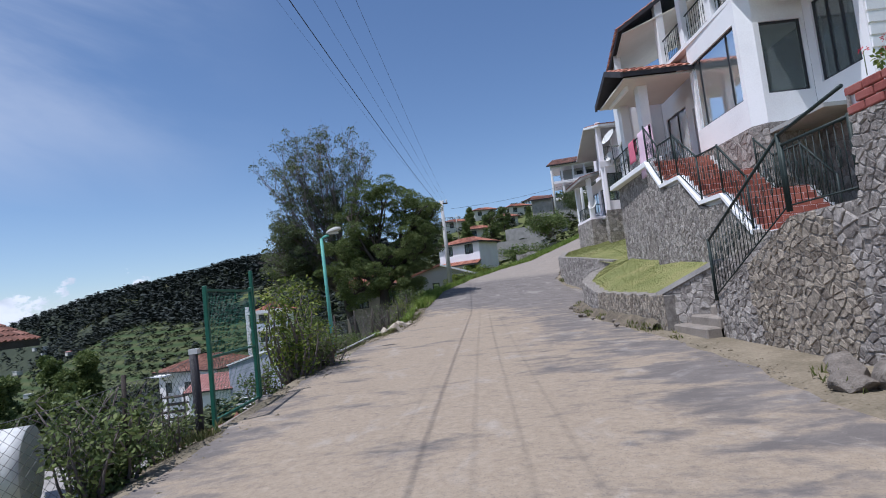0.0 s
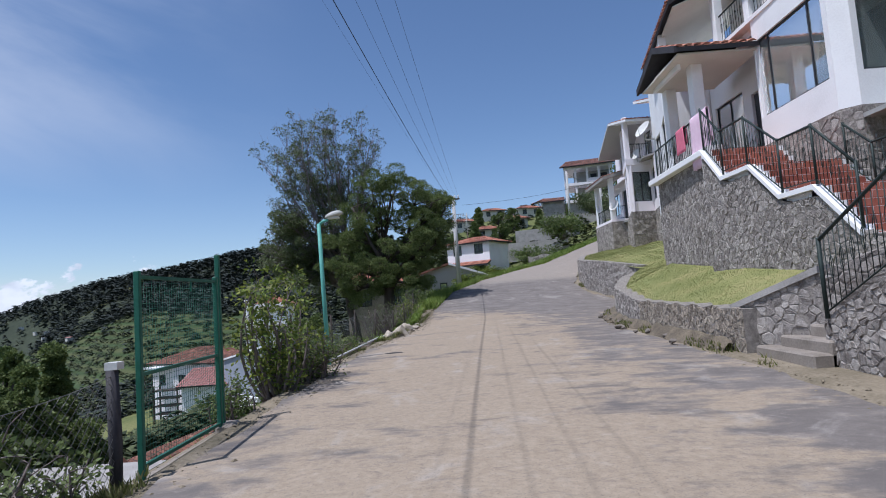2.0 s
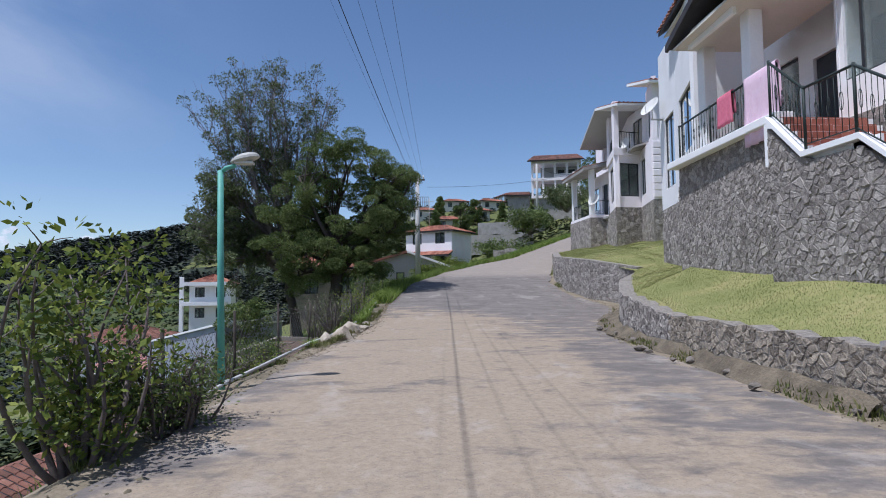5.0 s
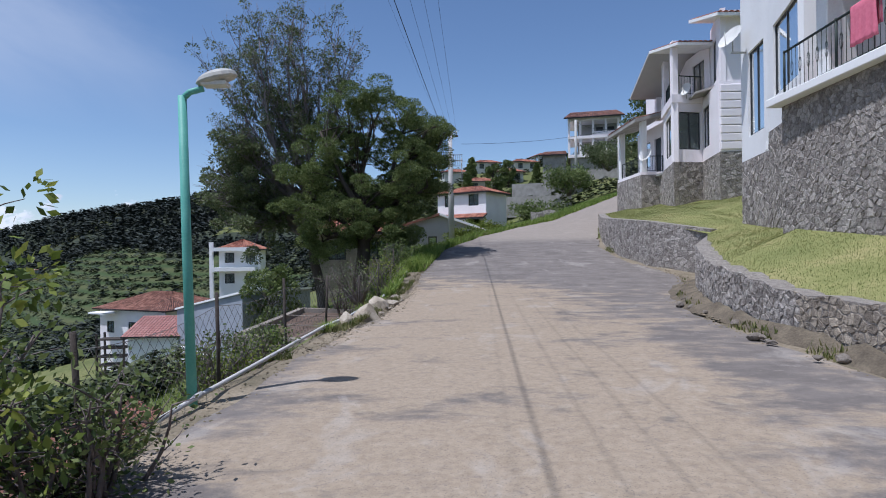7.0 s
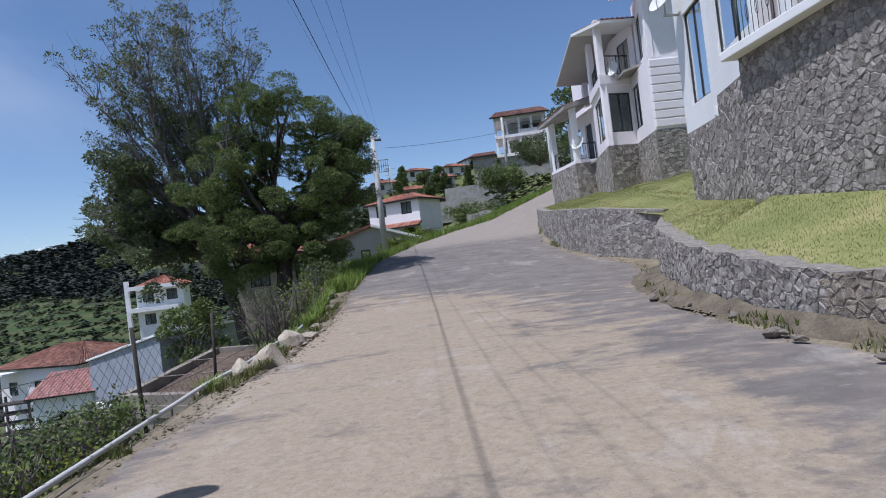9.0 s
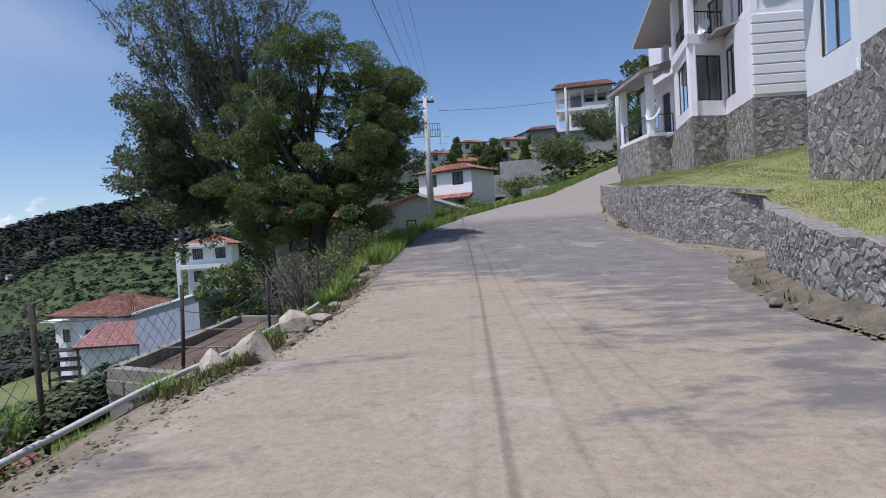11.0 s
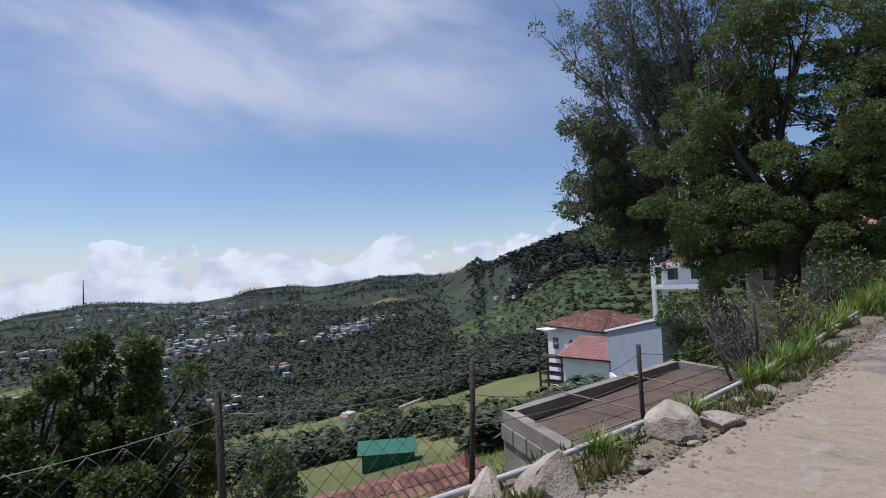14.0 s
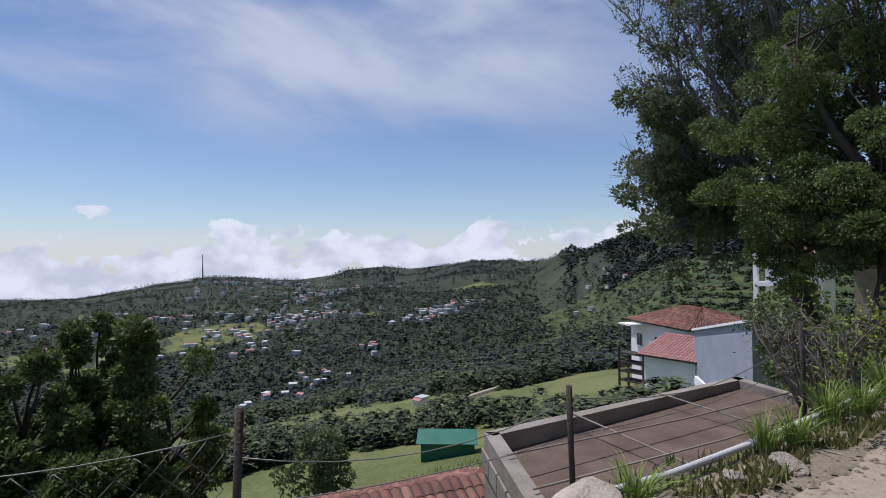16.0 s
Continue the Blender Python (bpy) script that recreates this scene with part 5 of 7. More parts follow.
# tile-roofed house by the fence near the start
NH = thing("house", (-11.40, 8.6, -2), "small house with a red barrel-tiled roof beside the fence", "house")
tiled_roof("roof", [(-14.90, 6.4, 1.75), (-9.00, 9.35, 1.72), (-10.60, 11.8, 2.75), (-15.90, 9.4, 2.75)], NH, "tile_old", 0.16, 0.24)
tiled_roof("roof", [(-9.00, 9.35, 1.72), (-10.00, 14, 1.72), (-11.90, 13.5, 2.7), (-10.60, 11.8, 2.75)], NH, "tile_old", 0.16, 0.24)
mesh_of("wall", [(-16.60, 7.0, -5), (-11.50, 9.7, -5), (-12.30, 13.5, -5), (-17.30, 13, -5), (-16.60, 7.0, 1.62), (-11.50, 9.7, 1.6), (-12.30, 13.5, 1.6), (-17.30, 13, 1.62)], [(0, 1, 5, 4), (1, 2, 6, 5), (2, 3, 7, 6), (3, 0, 4, 7), (4, 5, 6, 7)], "greypaint", NH)
tank = thing("water_tank", (-4.75, 5.6, -0.2), "white plastic water tank lying behind the fence", "tank")
tube("barrel", [(-6.1, 5.18, 0.42), (-6.0, 5.22, 0.42), (-4.35, 5.88, 0.42), (-4.25, 5.92, 0.42)], 0.42, "pipe", tank, sides=20)
for f in (0.2, 0.5, 0.8):
    p = Vector((-6.0, 5.22, 0.42)).lerp(Vector((-4.35, 5.88, 0.42)), f)
    d = Vector((1.65, 0.66, 0)).normalized()
    tube("rib", [p - d * 0.03, p + d * 0.03], 0.435, "pipe", tank, sides=20)
box("cradle", (-5.8, 5.2, -3.0), (-4.5, 5.9, 0.03), "concrete", tank)
box("low_house_wall", (-12, 13.5, -6), (-8.2, 17.5, -2.2), "greyblue")
tagged(bpy.data.objects["low_house_wall"], "small flat-roofed grey house below the road", "house")
box("low_house_roof", (-12.2, 13.3, -2.2), (-8.0, 17.7, -2.05), "concrete", bpy.data.objects["low_house_wall"])
bpy.data.objects["low_house_wall"].name = "cottage"
bpy.data.objects["low_house_roof"].name = "roof"

# ---- street furniture ----
LP = thing("street_lamp", (-3.24, 15.75, 0.4), "pale green steel street lamp with a grey head beside a road", "street lamp")
tube("pole", [(-3.15, 15.7, 0.2), (-3.19, 15.71, 2.0), (-3.22, 15.72, 3.62)], 0.055, "lampgreen", LP, sides=10, taper=0.045)
tube("arm", [(-3.23, 15.72, 3.58), (-3.14, 15.72, 3.66), (-3.0, 15.73, 3.70)], 0.035, "lampgreen", LP, sides=8)
bm = bmesh.new()
bmesh.ops.create_uvsphere(bm, u_segments=14, v_segments=8, radius=1.0)
for v in bm.verts:
    v.co = Vector((-2.86 + v.co.x * 0.22, 15.74 + v.co.y * 0.13, 3.80 + v.co.z * (0.10 if v.co.z > 0 else 0.05) + v.co.x * 0.05))
part("head", bm, "lamphead", LP, "grey lamp housing")
box("lens", (-3.0, 15.66, 3.725), (-2.74, 15.82, 3.765), "pipe", LP)


def utility_pole(base, height, label, arm=True, box_on=True):
    ob = thing("utility_pole", base, label, "utility pole", "utility poles")
    b = Vector(base)
    bm = bmesh.new()
    add_tube(bm, [b + Vector((0, 0, -0.5)), b + Vector((0, 0, height))], 0.20, 8, 0.12)
    part("shaft", bm, "pole", ob)
    if arm:
        for z in (height - 0.25,):
            box("crossarm", (b.x - 0.5, b.y - 0.05, b.z + z), (b.x + 0.5, b.y + 0.05, b.z + z + 0.1), "post", ob, bevel=0.01)
        for x in (-0.4, -0.1, 0.15, 0.4):
            tube("insulator", [b + Vector((x, 0, height - 0.15)), b + Vector((x, 0, height + 0.1))], 0.045, "pipe", ob)
    if box_on:
        for sx in (-1, 1):
            for k in range(5):
                tube("rack_bar", [b + Vector((sx * (0.2 + 0.13 * k), -0.1, height - 2.1)), b + Vector((sx * (0.2 + 0.13 * k), -0.1, height - 1.4))], 0.015, "wire", ob, sides=4)
            for z in (2.1, 1.75, 1.4):
                tube("rack_bar", [b + Vector((sx * 0.15, -0.1, height - z)), b + Vector((sx * 0.76, -0.1, height - z))], 0.018, "wire", ob, sides=4)
    return ob


utility_pole((0.42, 45.2, 2.0), 7.2, "pale concrete utility pole with crossarms and meter racks")
utility_pole((-4.2, -9.5, -1.2), 9.5, "pale concrete utility pole behind the walk", box_on=False)
utility_pole((14.2, 54.5, 5.9), 5.6, "pale concrete utility pole beside the climbing road", box_on=False, arm=False)
utility_pole((15.6, 74, 9.4), 7.0, "pale concrete utility pole on the upper slope", box_on=False, arm=False)


def cable(a, b, sag, radius):
    a, b = Vector(a), Vector(b)
    pts = [a.lerp(b, i / 24) - Vector((0, 0, sag * 4 * (i / 24) * (1 - i / 24))) for i in range(25)]
    ob = tube("power_cable", pts, radius, "cable", sides=4)
    return tagged(ob, "black overhead power cable strung between concrete poles", "cable", "overhead cables")


for k, (x0, x1, r) in enumerate(((-0.40, -0.30, 0.004), (-0.40, 0.10, 0.017), (-0.1, 0.70, 0.006), (0.15, 1.25, 0.006), (0.40, 1.8, 0.006))):
    cable((0.42 + x0, 45.2, 9.25), (-4.2 + x1, -9.5, 8.45), 0.55, r * 0.68)
cable((1.1, 45.2, 8.5), (14.2, 54.5, 11.3), 0.3, 0.010)
cable((14.2, 54.5, 11.3), (15.6, 74, 16.2), 0.4, 0.012)
cable((1.1, 45.2, 7.3), (2.1, 66, 8.0), 0.3, 0.008)

# ---- fence along the drop ----
rng = random.Random(21)


def fence_post(x, y, h, mat="post", r=0.024, label="weathered dark fence post at the road's edge", lean=0.06):
    z = ground_z(x, y) - 0.25
    a = Vector((x, y, z))
    b = Vector((x + rng.uniform(-lean, lean), y + rng.uniform(-lean, lean), road_z(y) + h))
    ob = tube("fence_post", [a, a.lerp(b, 0.5) + Vector((rng.uniform(-0.01, 0.01), 0, 0)), b], r, mat, sides=6)
    tagged(ob, label, "fence post", "fence posts")
    return b


POSTS = [(-4.25, 3.2, 1.15), (-3.95, 4.55, 1.15), (-3.5, 6.25, 1.05), (-3.3, 14.1, 1.0), (-3.28, 16.75, 1.02), (-3.05, 19.1, 1.0), (-2.8, 21.0, 0.9), (-2.42, 23.3, 0.72), (-2.3, 26.7, 0.75), (-2.1, 30.3, 0.8), (-2.1, 33.2, 0.8), (-1.6, 36.2, 0.9)]
TOPS = [fence_post(x, y, h) for x, y, h in POSTS]
fence_post(-3.45, 7.95, 1.05, "fascia", 0.06, "stout black fence post with a white top beside a green gate", 0.02)
box("cap", (-3.51, 7.89, 1.26), (-3.39, 8.01, 1.33), "pipe", bpy.data.objects["fence_post.012"], "white cap")


def chain_link(pts, height, cell, sag, label, wire=0.0032):
    """Wire netting of slanting wires between foot points."""
    ob = thing("wire_netting", pts[0], label, "wire fence", "wire netting")
    pts = [Vector(p) for p in pts]
    for a, b in zip(pts, pts[1:]):
        L = (b - a).length
        t = (b - a) / L
        n = int(L / cell)
        rows = int(height / (cell * 0.5))
        bm = bmesh.new()

        def node(i, j):
            u = (i + 0.5 * (j % 2)) * cell
            f = min(1.0, u / L)
            top = sag * 4 * f * (1 - f)
            z = j / rows
            p = a + t * min(u, L) + Vector((0, 0, height * z - top * z))
            w = noise.noise_vector(p * 1.3) * 0.03
            return p + w

        for i in range(n):
            line = [node(i, j) for j in range(rows + 1)]
            add_tube(bm, line, wire, 3)
            line2 = [node(i + (1 if j % 2 == 0 else 0), j) for j in range(rows + 1)]
            add_tube(bm, line2, wire, 3)
        part("netting", bm, "wire", ob)
        tube("top_wire", [a + t * L * f + Vector((0, 0, height - sag * 4 * f * (1 - f))) for f in [k / 8 for k in range(9)]], wire * 1.1, "wire", ob, sides=4)
    return ob


def foot(x, y, up=0.0):
    return (x, y, road_z(y) + up)


chain_link([foot(-4.25, 3.2, -0.1), foot(-3.95, 4.55, -0.1), foot(-3.5, 6.25, -0.05), foot(-3.45, 7.9, 0)], 1.0, 0.11, 0.04, "rusty wire netting on leaning posts by the road")
chain_link([foot(-3.3, 14.1), foot(-3.28, 16.75), foot(-3.05, 19.1), foot(-2.8, 21.0, -0.1)], 0.85, 0.17, 0.08, "sagging wire netting above a drop", 0.0032)
chain_link([foot(-2.5, 30.3), foot(-2.1, 33.2), foot(-1.6, 36.2)], 0.8, 0.15, 0.06, "wire netting on posts under a tree")
for k, h in enumerate((0.35, 0.62)):
    pts = []
    for (x, y, hh), (x2, y2, h2) in zip(POSTS[6:], POSTS[7:]):
        for i in range(8):
            f = i / 8
            pts.append((lerp(x, x2, f), lerp(y, y2, f), road_z(lerp(y, y2, f)) + h - 0.12 * 4 * f * (1 - f) * (0.5 + k)))
    tagged(tube("barbed_wire", pts, 0.004, "wire", sides=4), "slack rusty barbed wire between fence posts", "wire", "barbed wires")

# green steel gate panel
GT = thing("metal_gate", (-3.35, 9.2, 0.2), "green painted steel gate panel with welded mesh", "gate")
for y, h in ((8.2, 2.2), (10.15, 2.5), (10.06, 2.2)):
    box("post", (-3.38, y - 0.028, 0.0), (-3.32, y + 0.028, h), "green", GT, bevel=0.008)
for z in (0.26, 1.15, 2.12):
    box("rail", (-3.37, 8.23, z), (-3.33, 10.03, z + 0.036), "green", GT)
box("upright", (-3.36, 9.35, 2.0), (-3.34, 9.37, 2.12), "green", GT)
for k in range(34):
    y = 8.26 + k * 0.0525
    tube("mesh_wire", [(-3.35, y, 0.28), (-3.35, y, 2.12)], 0.0022, "green", GT, sides=3)
for k in range(34):
    z = 0.29 + k * 0.0545
    tube("mesh_wire", [(-3.35, 8.23, z), (-3.35, 10.03, z)], 0.0022, "green", GT, sides=3)
box("sill", (-3.44, 8.1, 0.0), (-3.26, 10.2, 0.15), "tankwall", bevel=0.02)
tagged(bpy.data.objects["sill"], "low stained concrete sill under a green gate", "sill", kind="structure")
box("gate_footing", (-3.42, 10.02, 0.0), (-3.16, 10.32, 0.27), "tankwall", bevel=0.04)
tagged(bpy.data.objects["gate_footing"], "rough concrete block at the foot of a gate post", "block")

# white water pipe along the edge
PP = thing("water_pipe", (-2.7, 18, 0.5), "white plastic water pipe along the road's edge", "pipe")
PY = [(-3.12, 14.9), (-3.05, 15.6), (-2.86, 17.6), (-2.58, 19.8), (-2.36, 21.3), (-2.17, 22.6), (-2.04, 23.9), (-1.98, 25.0), (-1.8, 27.2), (-1.6, 30)]
tube("pipe_run", [(x, y, road_z(y) + 0.05 + 0.02 * math.sin(y * 2)) for x, y in PY], 0.027, "pole", PP, sides=10)
for x, y in PY[1:-1:2]:
    tube("coupling", [(x, y - 0.08, road_z(y) + 0.05), (x, y + 0.08, road_z(y) + 0.05)], 0.035, "pole", PP, sides=10)

# open concrete tank beside the road
BT = thing("concrete_tank", (-4.6, 28, -1.0), "open concrete tank with brown soil inside below the road", "tank")
A, B, C, D = (-6.3, 25.6), (-3.35, 24.0), (-3.0, 31.2), (-6.1, 32.6)
for (p, q), t in zip(((A, B), (B, C), (C, D), (D, A)), (-0.43, -0.2, 0.02, -0.2)):
    wall_panel("wall", q, p, -4.5, -0.38, 0.22, [], "tankwall", BT)
slab("soil_bed", [(-6.2, 25.7, -0.66), (-3.4, 24.2, -0.62), (-3.1, 31.1, -0.5), (-6.0, 32.4, -0.56)], 0.1, "soil", BT, "brown soil")
for k in range(6):
    f = (k + 0.5) / 6
    a, b = Vector((*A, -0.38)), Vector((*B, -0.38))
    box("block", (-0.26, -0.015, -0.14), (0.26, 0.02, 0.14), "tankwall", BT, bevel=0.01).data.transform(Matrix.Translation(a.lerp(b, f) + Vector((-0.015, -0.03, -0.36))) @ Matrix.Rotation(math.atan2(-1.6, 2.95), 4, "Z"))
for p, q in (((-6.2, 27.4, -0.35), (-3.2, 26.6, -0.33)), ((-6.15, 29.8, -0.35), (-3.1, 28.9, -0.33)), ((-5.2, 25.1, -0.32), (-4.6, 31.9, -0.32)), ((-4.2, 24.6, -0.32), (-3.7, 31.4, -0.3))):
    tube("rod", [p, Vector(p).lerp(Vector(q), 0.5) + Vector((0.05, 0.06, -0.03)), q], 0.014, "tankwall", BT, sides=5)


# ---- stones by the road ----
def boulder(c, size, seed, mat="boulder", label="pale angular boulder at the road's edge", flat=1.0):
    r = random.Random(seed)
    bm = bmesh.new()
    bmesh.ops.create_icosphere(bm, subdivisions=3, radius=1.0)
    cuts = [(Vector((r.uniform(-1, 1), r.uniform(-1, 1), r.uniform(-0.6, 1))).normalized(), r.uniform(0.45, 0.80)) for _ in range(10)]
    for v in bm.verts:
        for n, d in cuts:
            k = v.co.dot(n) - d
            if k > 0:
                v.co -= n * k
        v.co += noise.noise_vector(v.co * 2.5 + Vector((seed, 0, 0))) * 0.05
        v.co = Vector((v.co.x * size[0], v.co.y * size[1], v.co.z * size[2]))
    bmesh.ops.rotate(bm, verts=bm.verts, cent=(0, 0, 0), matrix=Matrix.Rotation(r.uniform(0, 6), 3, "Z"))
    for v in bm.verts:
        v.co += Vector(c)
    return tagged(part("boulder", bm, mat), label, "rock", "boulders")


def bz(x, y):
    return road_z(y)


boulder((-1.96, 20.92, bz(0, 20.9) + 0.05), (0.33, 0.30, 0.31), 3, label="large pale pointed boulder at the road's edge")
boulder((-2.32, 20.65, bz(0, 20.6) + 0.04), (0.21, 0.19, 0.19), 4, label="brown boulder beside a paler one")
boulder((-1.92, 22.82, bz(0, 22.8) + 0.09), (0.36, 0.29, 0.25), 12, label="rounded tan boulder by a white pipe")
for k, (x, y, s) in enumerate(((-1.66, 23.4, 0.26), (-1.62, 24.8, 0.2), (-1.5, 26.4, 0.19), (-1.55, 25.7, 0.12), (-1.8, 24.3, 0.09), (-1.45, 24.1, 0.07), (-1.42, 27.4, 0.17), (-1.6, 22.6, 0.08), (-1.75, 21.9, 0.1))):
    boulder((x, y, road_z(y) + s * 0.05), (s, s * 0.8, s * 0.4), 70 + k, "stone_tan", "flat grey stone half sunk in the verge")
for k, (x, y, s) in enumerate(((4.75, 6.95, 0.34), (4.4, 6.3, 0.28), (4.6, 5.6, 0.40), (4.95, 6.2, 0.42), (4.25, 5.3, 0.18), (4.8, 4.7, 0.40))):
    boulder((x, y, road_z(y) + s * 0.25), (s, s * 0.85, s * 0.65), 40 + k, "fallen", "dark grey fallen stone at the foot of a wall")
vs, fs = [], []
r = random.Random(8)
for k in range(3000):
    y = r.uniform(2, 34) if k % 2 else r.uniform(18, 30)
    side = r.random()
    x = along(LEFT, y) + r.gauss(-0.05, 0.22) if side < 0.6 else along(RIGHT, y) + r.gauss(0.1, 0.2)
    if x > along(LEFT, y) + 0.7 and side < 0.6:
        continue
    s = r.uniform(0.008, 0.026) * (1.9 if r.random() < 0.08 else 1)
    z = (road_z(y) if along(LEFT, y) <= x <= along(RIGHT, y) else ground_z(x, y)) + s * 0.12
    o = len(vs)
    for d in ((1, 0, 0), (0, 1, 0), (-1, 0, 0), (0, -1, 0), (0, 0, 1), (0, 0, -1)):
        vs.append((x + (d[0] + r.uniform(-0.3, 0.3)) * s * r.uniform(0.7, 1.3), y + (d[1] + r.uniform(-0.3, 0.3)) * s * r.uniform(0.7, 1.3), z + d[2] * s * r.uniform(0.35, 0.7)))
    for a, b in ((0, 1), (1, 2), (2, 3), (3, 0)):
        fs += [(o + a, o + b, o + 4), (o + b, o + a, o + 5)]
tagged(mesh_of("gravel", vs, fs, "verge"), "loose pebbles along the edges of the road", "gravel", kind="stuff")


# earth and fallen stones at the foot of the lawn wall
BANK = [(4.80, 13.0), (4.79, 15.0), (4.79, 17.0), (4.80, 18.3), (5.02, 20.2), (5.25, 21.8), (5.85, 23.4), (6.45, 24.9), (7.3, 26.4)]
rb = random.Random(33)
vs, fs = [], []
for a, b in zip(BANK, BANK[1:]):
    for k in range(6):
        x, y = lerp(a[0], b[0], k / 6), lerp(a[1], b[1], k / 6)
        w = 0.26 + 0.2 * noise.noise(Vector((x, y * 0.9, 5))) + 0.10 * max(0.0, y - 20)
        for f, z in ((0.0, 0.2), (0.35, 0.15), (0.7, 0.07), (1.0, -0.02)):
            vs.append((x + 0.02 - w * f, y, road_z(y) + z * (1 + 0.6 * noise.noise(Vector((x * 3, y * 3, f * 4)))) + 0.012))
n = len(vs) // 4
fs = [(4 * i + k, 4 * i + k + 1, 4 * i + k + 5, 4 * i + k + 4) for i in range(n - 1) for k in range(3)]
tagged(mesh_of("earth_bank", vs, fs, "bank", smooth=True), "dry brown earth bank at the foot of a stone wall", "bank", kind="structure")
for k in range(26):
    a = rb.randint(0, len(BANK) - 2)
    f = rb.random()
    x, y = lerp(BANK[a][0], BANK[a + 1][0], f) - rb.uniform(0.05, 0.55), lerp(BANK[a][1], BANK[a + 1][1], f)
    q = rb.uniform(0.05, 0.14)
    boulder((x, y, road_z(y) + 0.06 + q * 0.1), (q, q * 0.8, q * 0.55), 400 + k, "fallen", "brown fallen stone on an earth bank")


# ---- trees and shrubs ----
def leaf_quads(centres, n, size, rng, vs, fs, squash=0.8, drop=0.35, shell=0.55):
    """Scatters small pointed leaves through soft clumps, thickest on their tops and outsides."""
    for cx, cy, cz, rad in centres:
        for _ in range(n):
            d = Vector((rng.gauss(0, 1), rng.gauss(0, 1), rng.gauss(0, 1))).normalized()
            if d.z < -0.3 and rng.random() < drop:
                d.z = -d.z
            rr = rad * (shell + (1 - shell) * rng.random() ** 0.6) * (1 + 0.25 * noise.noise(Vector((cx, cy, cz)) + d * 2.2))
            p = Vector((cx + d.x * rr, cy + d.y * rr, cz + d.z * rr * squash))
            s = size * rng.uniform(0.6, 1.35)
            a = (d + Vector((rng.uniform(-0.9, 0.9), rng.uniform(-0.9, 0.9), rng.uniform(-0.7, 0.5)))).normalized()
            b = a.cross(Vector((rng.uniform(-1, 1), rng.uniform(-1, 1), rng.uniform(-1, 1)))).normalized()
            o = len(vs)
            vs += [p, p + a * s * 0.5 + b * s * 0.26, p + a * s, p + a * s * 0.5 - b * s * 0.26]
            fs.append((o, o + 1, o + 2, o + 3))


def limb(bm, a, b, r0, r1, rng, bend=0.12, steps=6, sides=6):
    a, b = Vector(a), Vector(b)
    L = (b - a).length
    off = Vector((rng.uniform(-1, 1), rng.uniform(-1, 1), rng.uniform(-0.3, 1))) * bend * L
    pts = []
    for i in range(steps + 1):
        f = i / steps
        pts.append(a.lerp(b, f) + off * math.sin(math.pi * f) + Vector((rng.uniform(-1, 1), rng.uniform(-1, 1), rng.uniform(-1, 1))) * 0.012 * L)
    add_tube(bm, pts, r0, sides, r1)
    return pts


TR1 = thing("tree", (-3.9, 34.2, 0.9), "large dark green acacia tree with a dense clumped crown", "tree", "trees by the road")
rt = random.Random(77)
LOBES = [(-0.8, 7.0, 0.9), (-0.7, 5.8, 0.8), (-0.9, 4.6, 0.9), (-2.4, 4.5, 1.0), (-4.3, 8.0, 1.1), (-3.0, 8.2, 1.1), (-1.7, 7.7, 1.0), (-1.4, 6.6, 0.9), (-2.3, 5.4, 1.2), (-3.7, 4.5, 1.3), (-5.2, 5.3, 1.2), (-5.4, 6.9, 1.1), (-2.8, 3.6, 1.1), (-4.7, 3.3, 1.3), (-6.3, 3.9, 1.2), (-5.5, 2.3, 1.1), (-3.9, 2.6, 1.0), (-1.5, 3.9, 1.0), (-1.3, 5.2, 0.9), (-3.2, 6.6, 1.1), (-2.2, 2.6, 0.9), (-4.5, 6.1, 1.1), (-6.5, 5.2, 1.0), (-4.9, 4.3, 1.1)]
puffs = []
for x, z, rad in LOBES:
    for k in range(13):
        d = Vector((rt.gauss(0, 1), rt.gauss(0, 1), rt.gauss(0, 0.8))).normalized() * rad * rt.uniform(0.45, 1.0)
        puffs.append((x + d.x * 1.0, 34.3 + d.y * 1.7 + rt.uniform(-0.6, 0.6), z + d.z * 0.85, rt.uniform(0.30, 0.58)))
bm = bmesh.new()
trunk = limb(bm, (-3.9, 34.2, 0.3), (-3.6, 34.4, 3.2), 0.34, 0.24, rt, 0.04, sides=10)
part("trunk", bm, "bark", TR1)
for x, z, rad in LOBES:
    bm = bmesh.new()
    end = Vector((x, 34.3 + rt.uniform(-1, 1), z))
    pts = limb(bm, trunk[-1 - rt.randint(0, 2)], end, 0.14, 0.045, rt, 0.1)
    near_puffs = [p for p in puffs if (Vector(p[:3]) - end).length < rad * 1.7][:10]
    for p in near_puffs:
        limb(bm, pts[-1 - rt.randint(0, 3)], p[:3], 0.04, 0.012, rt, 0.1, 4, 4)
    part("limb", bm, "bark", TR1)
vs, fs = [], []
leaf_quads(puffs, 950, 0.066, rt, vs, fs, 0.6)
mesh_of("crown", vs, fs, "leaf", TR1, "deep green clumped foliage")

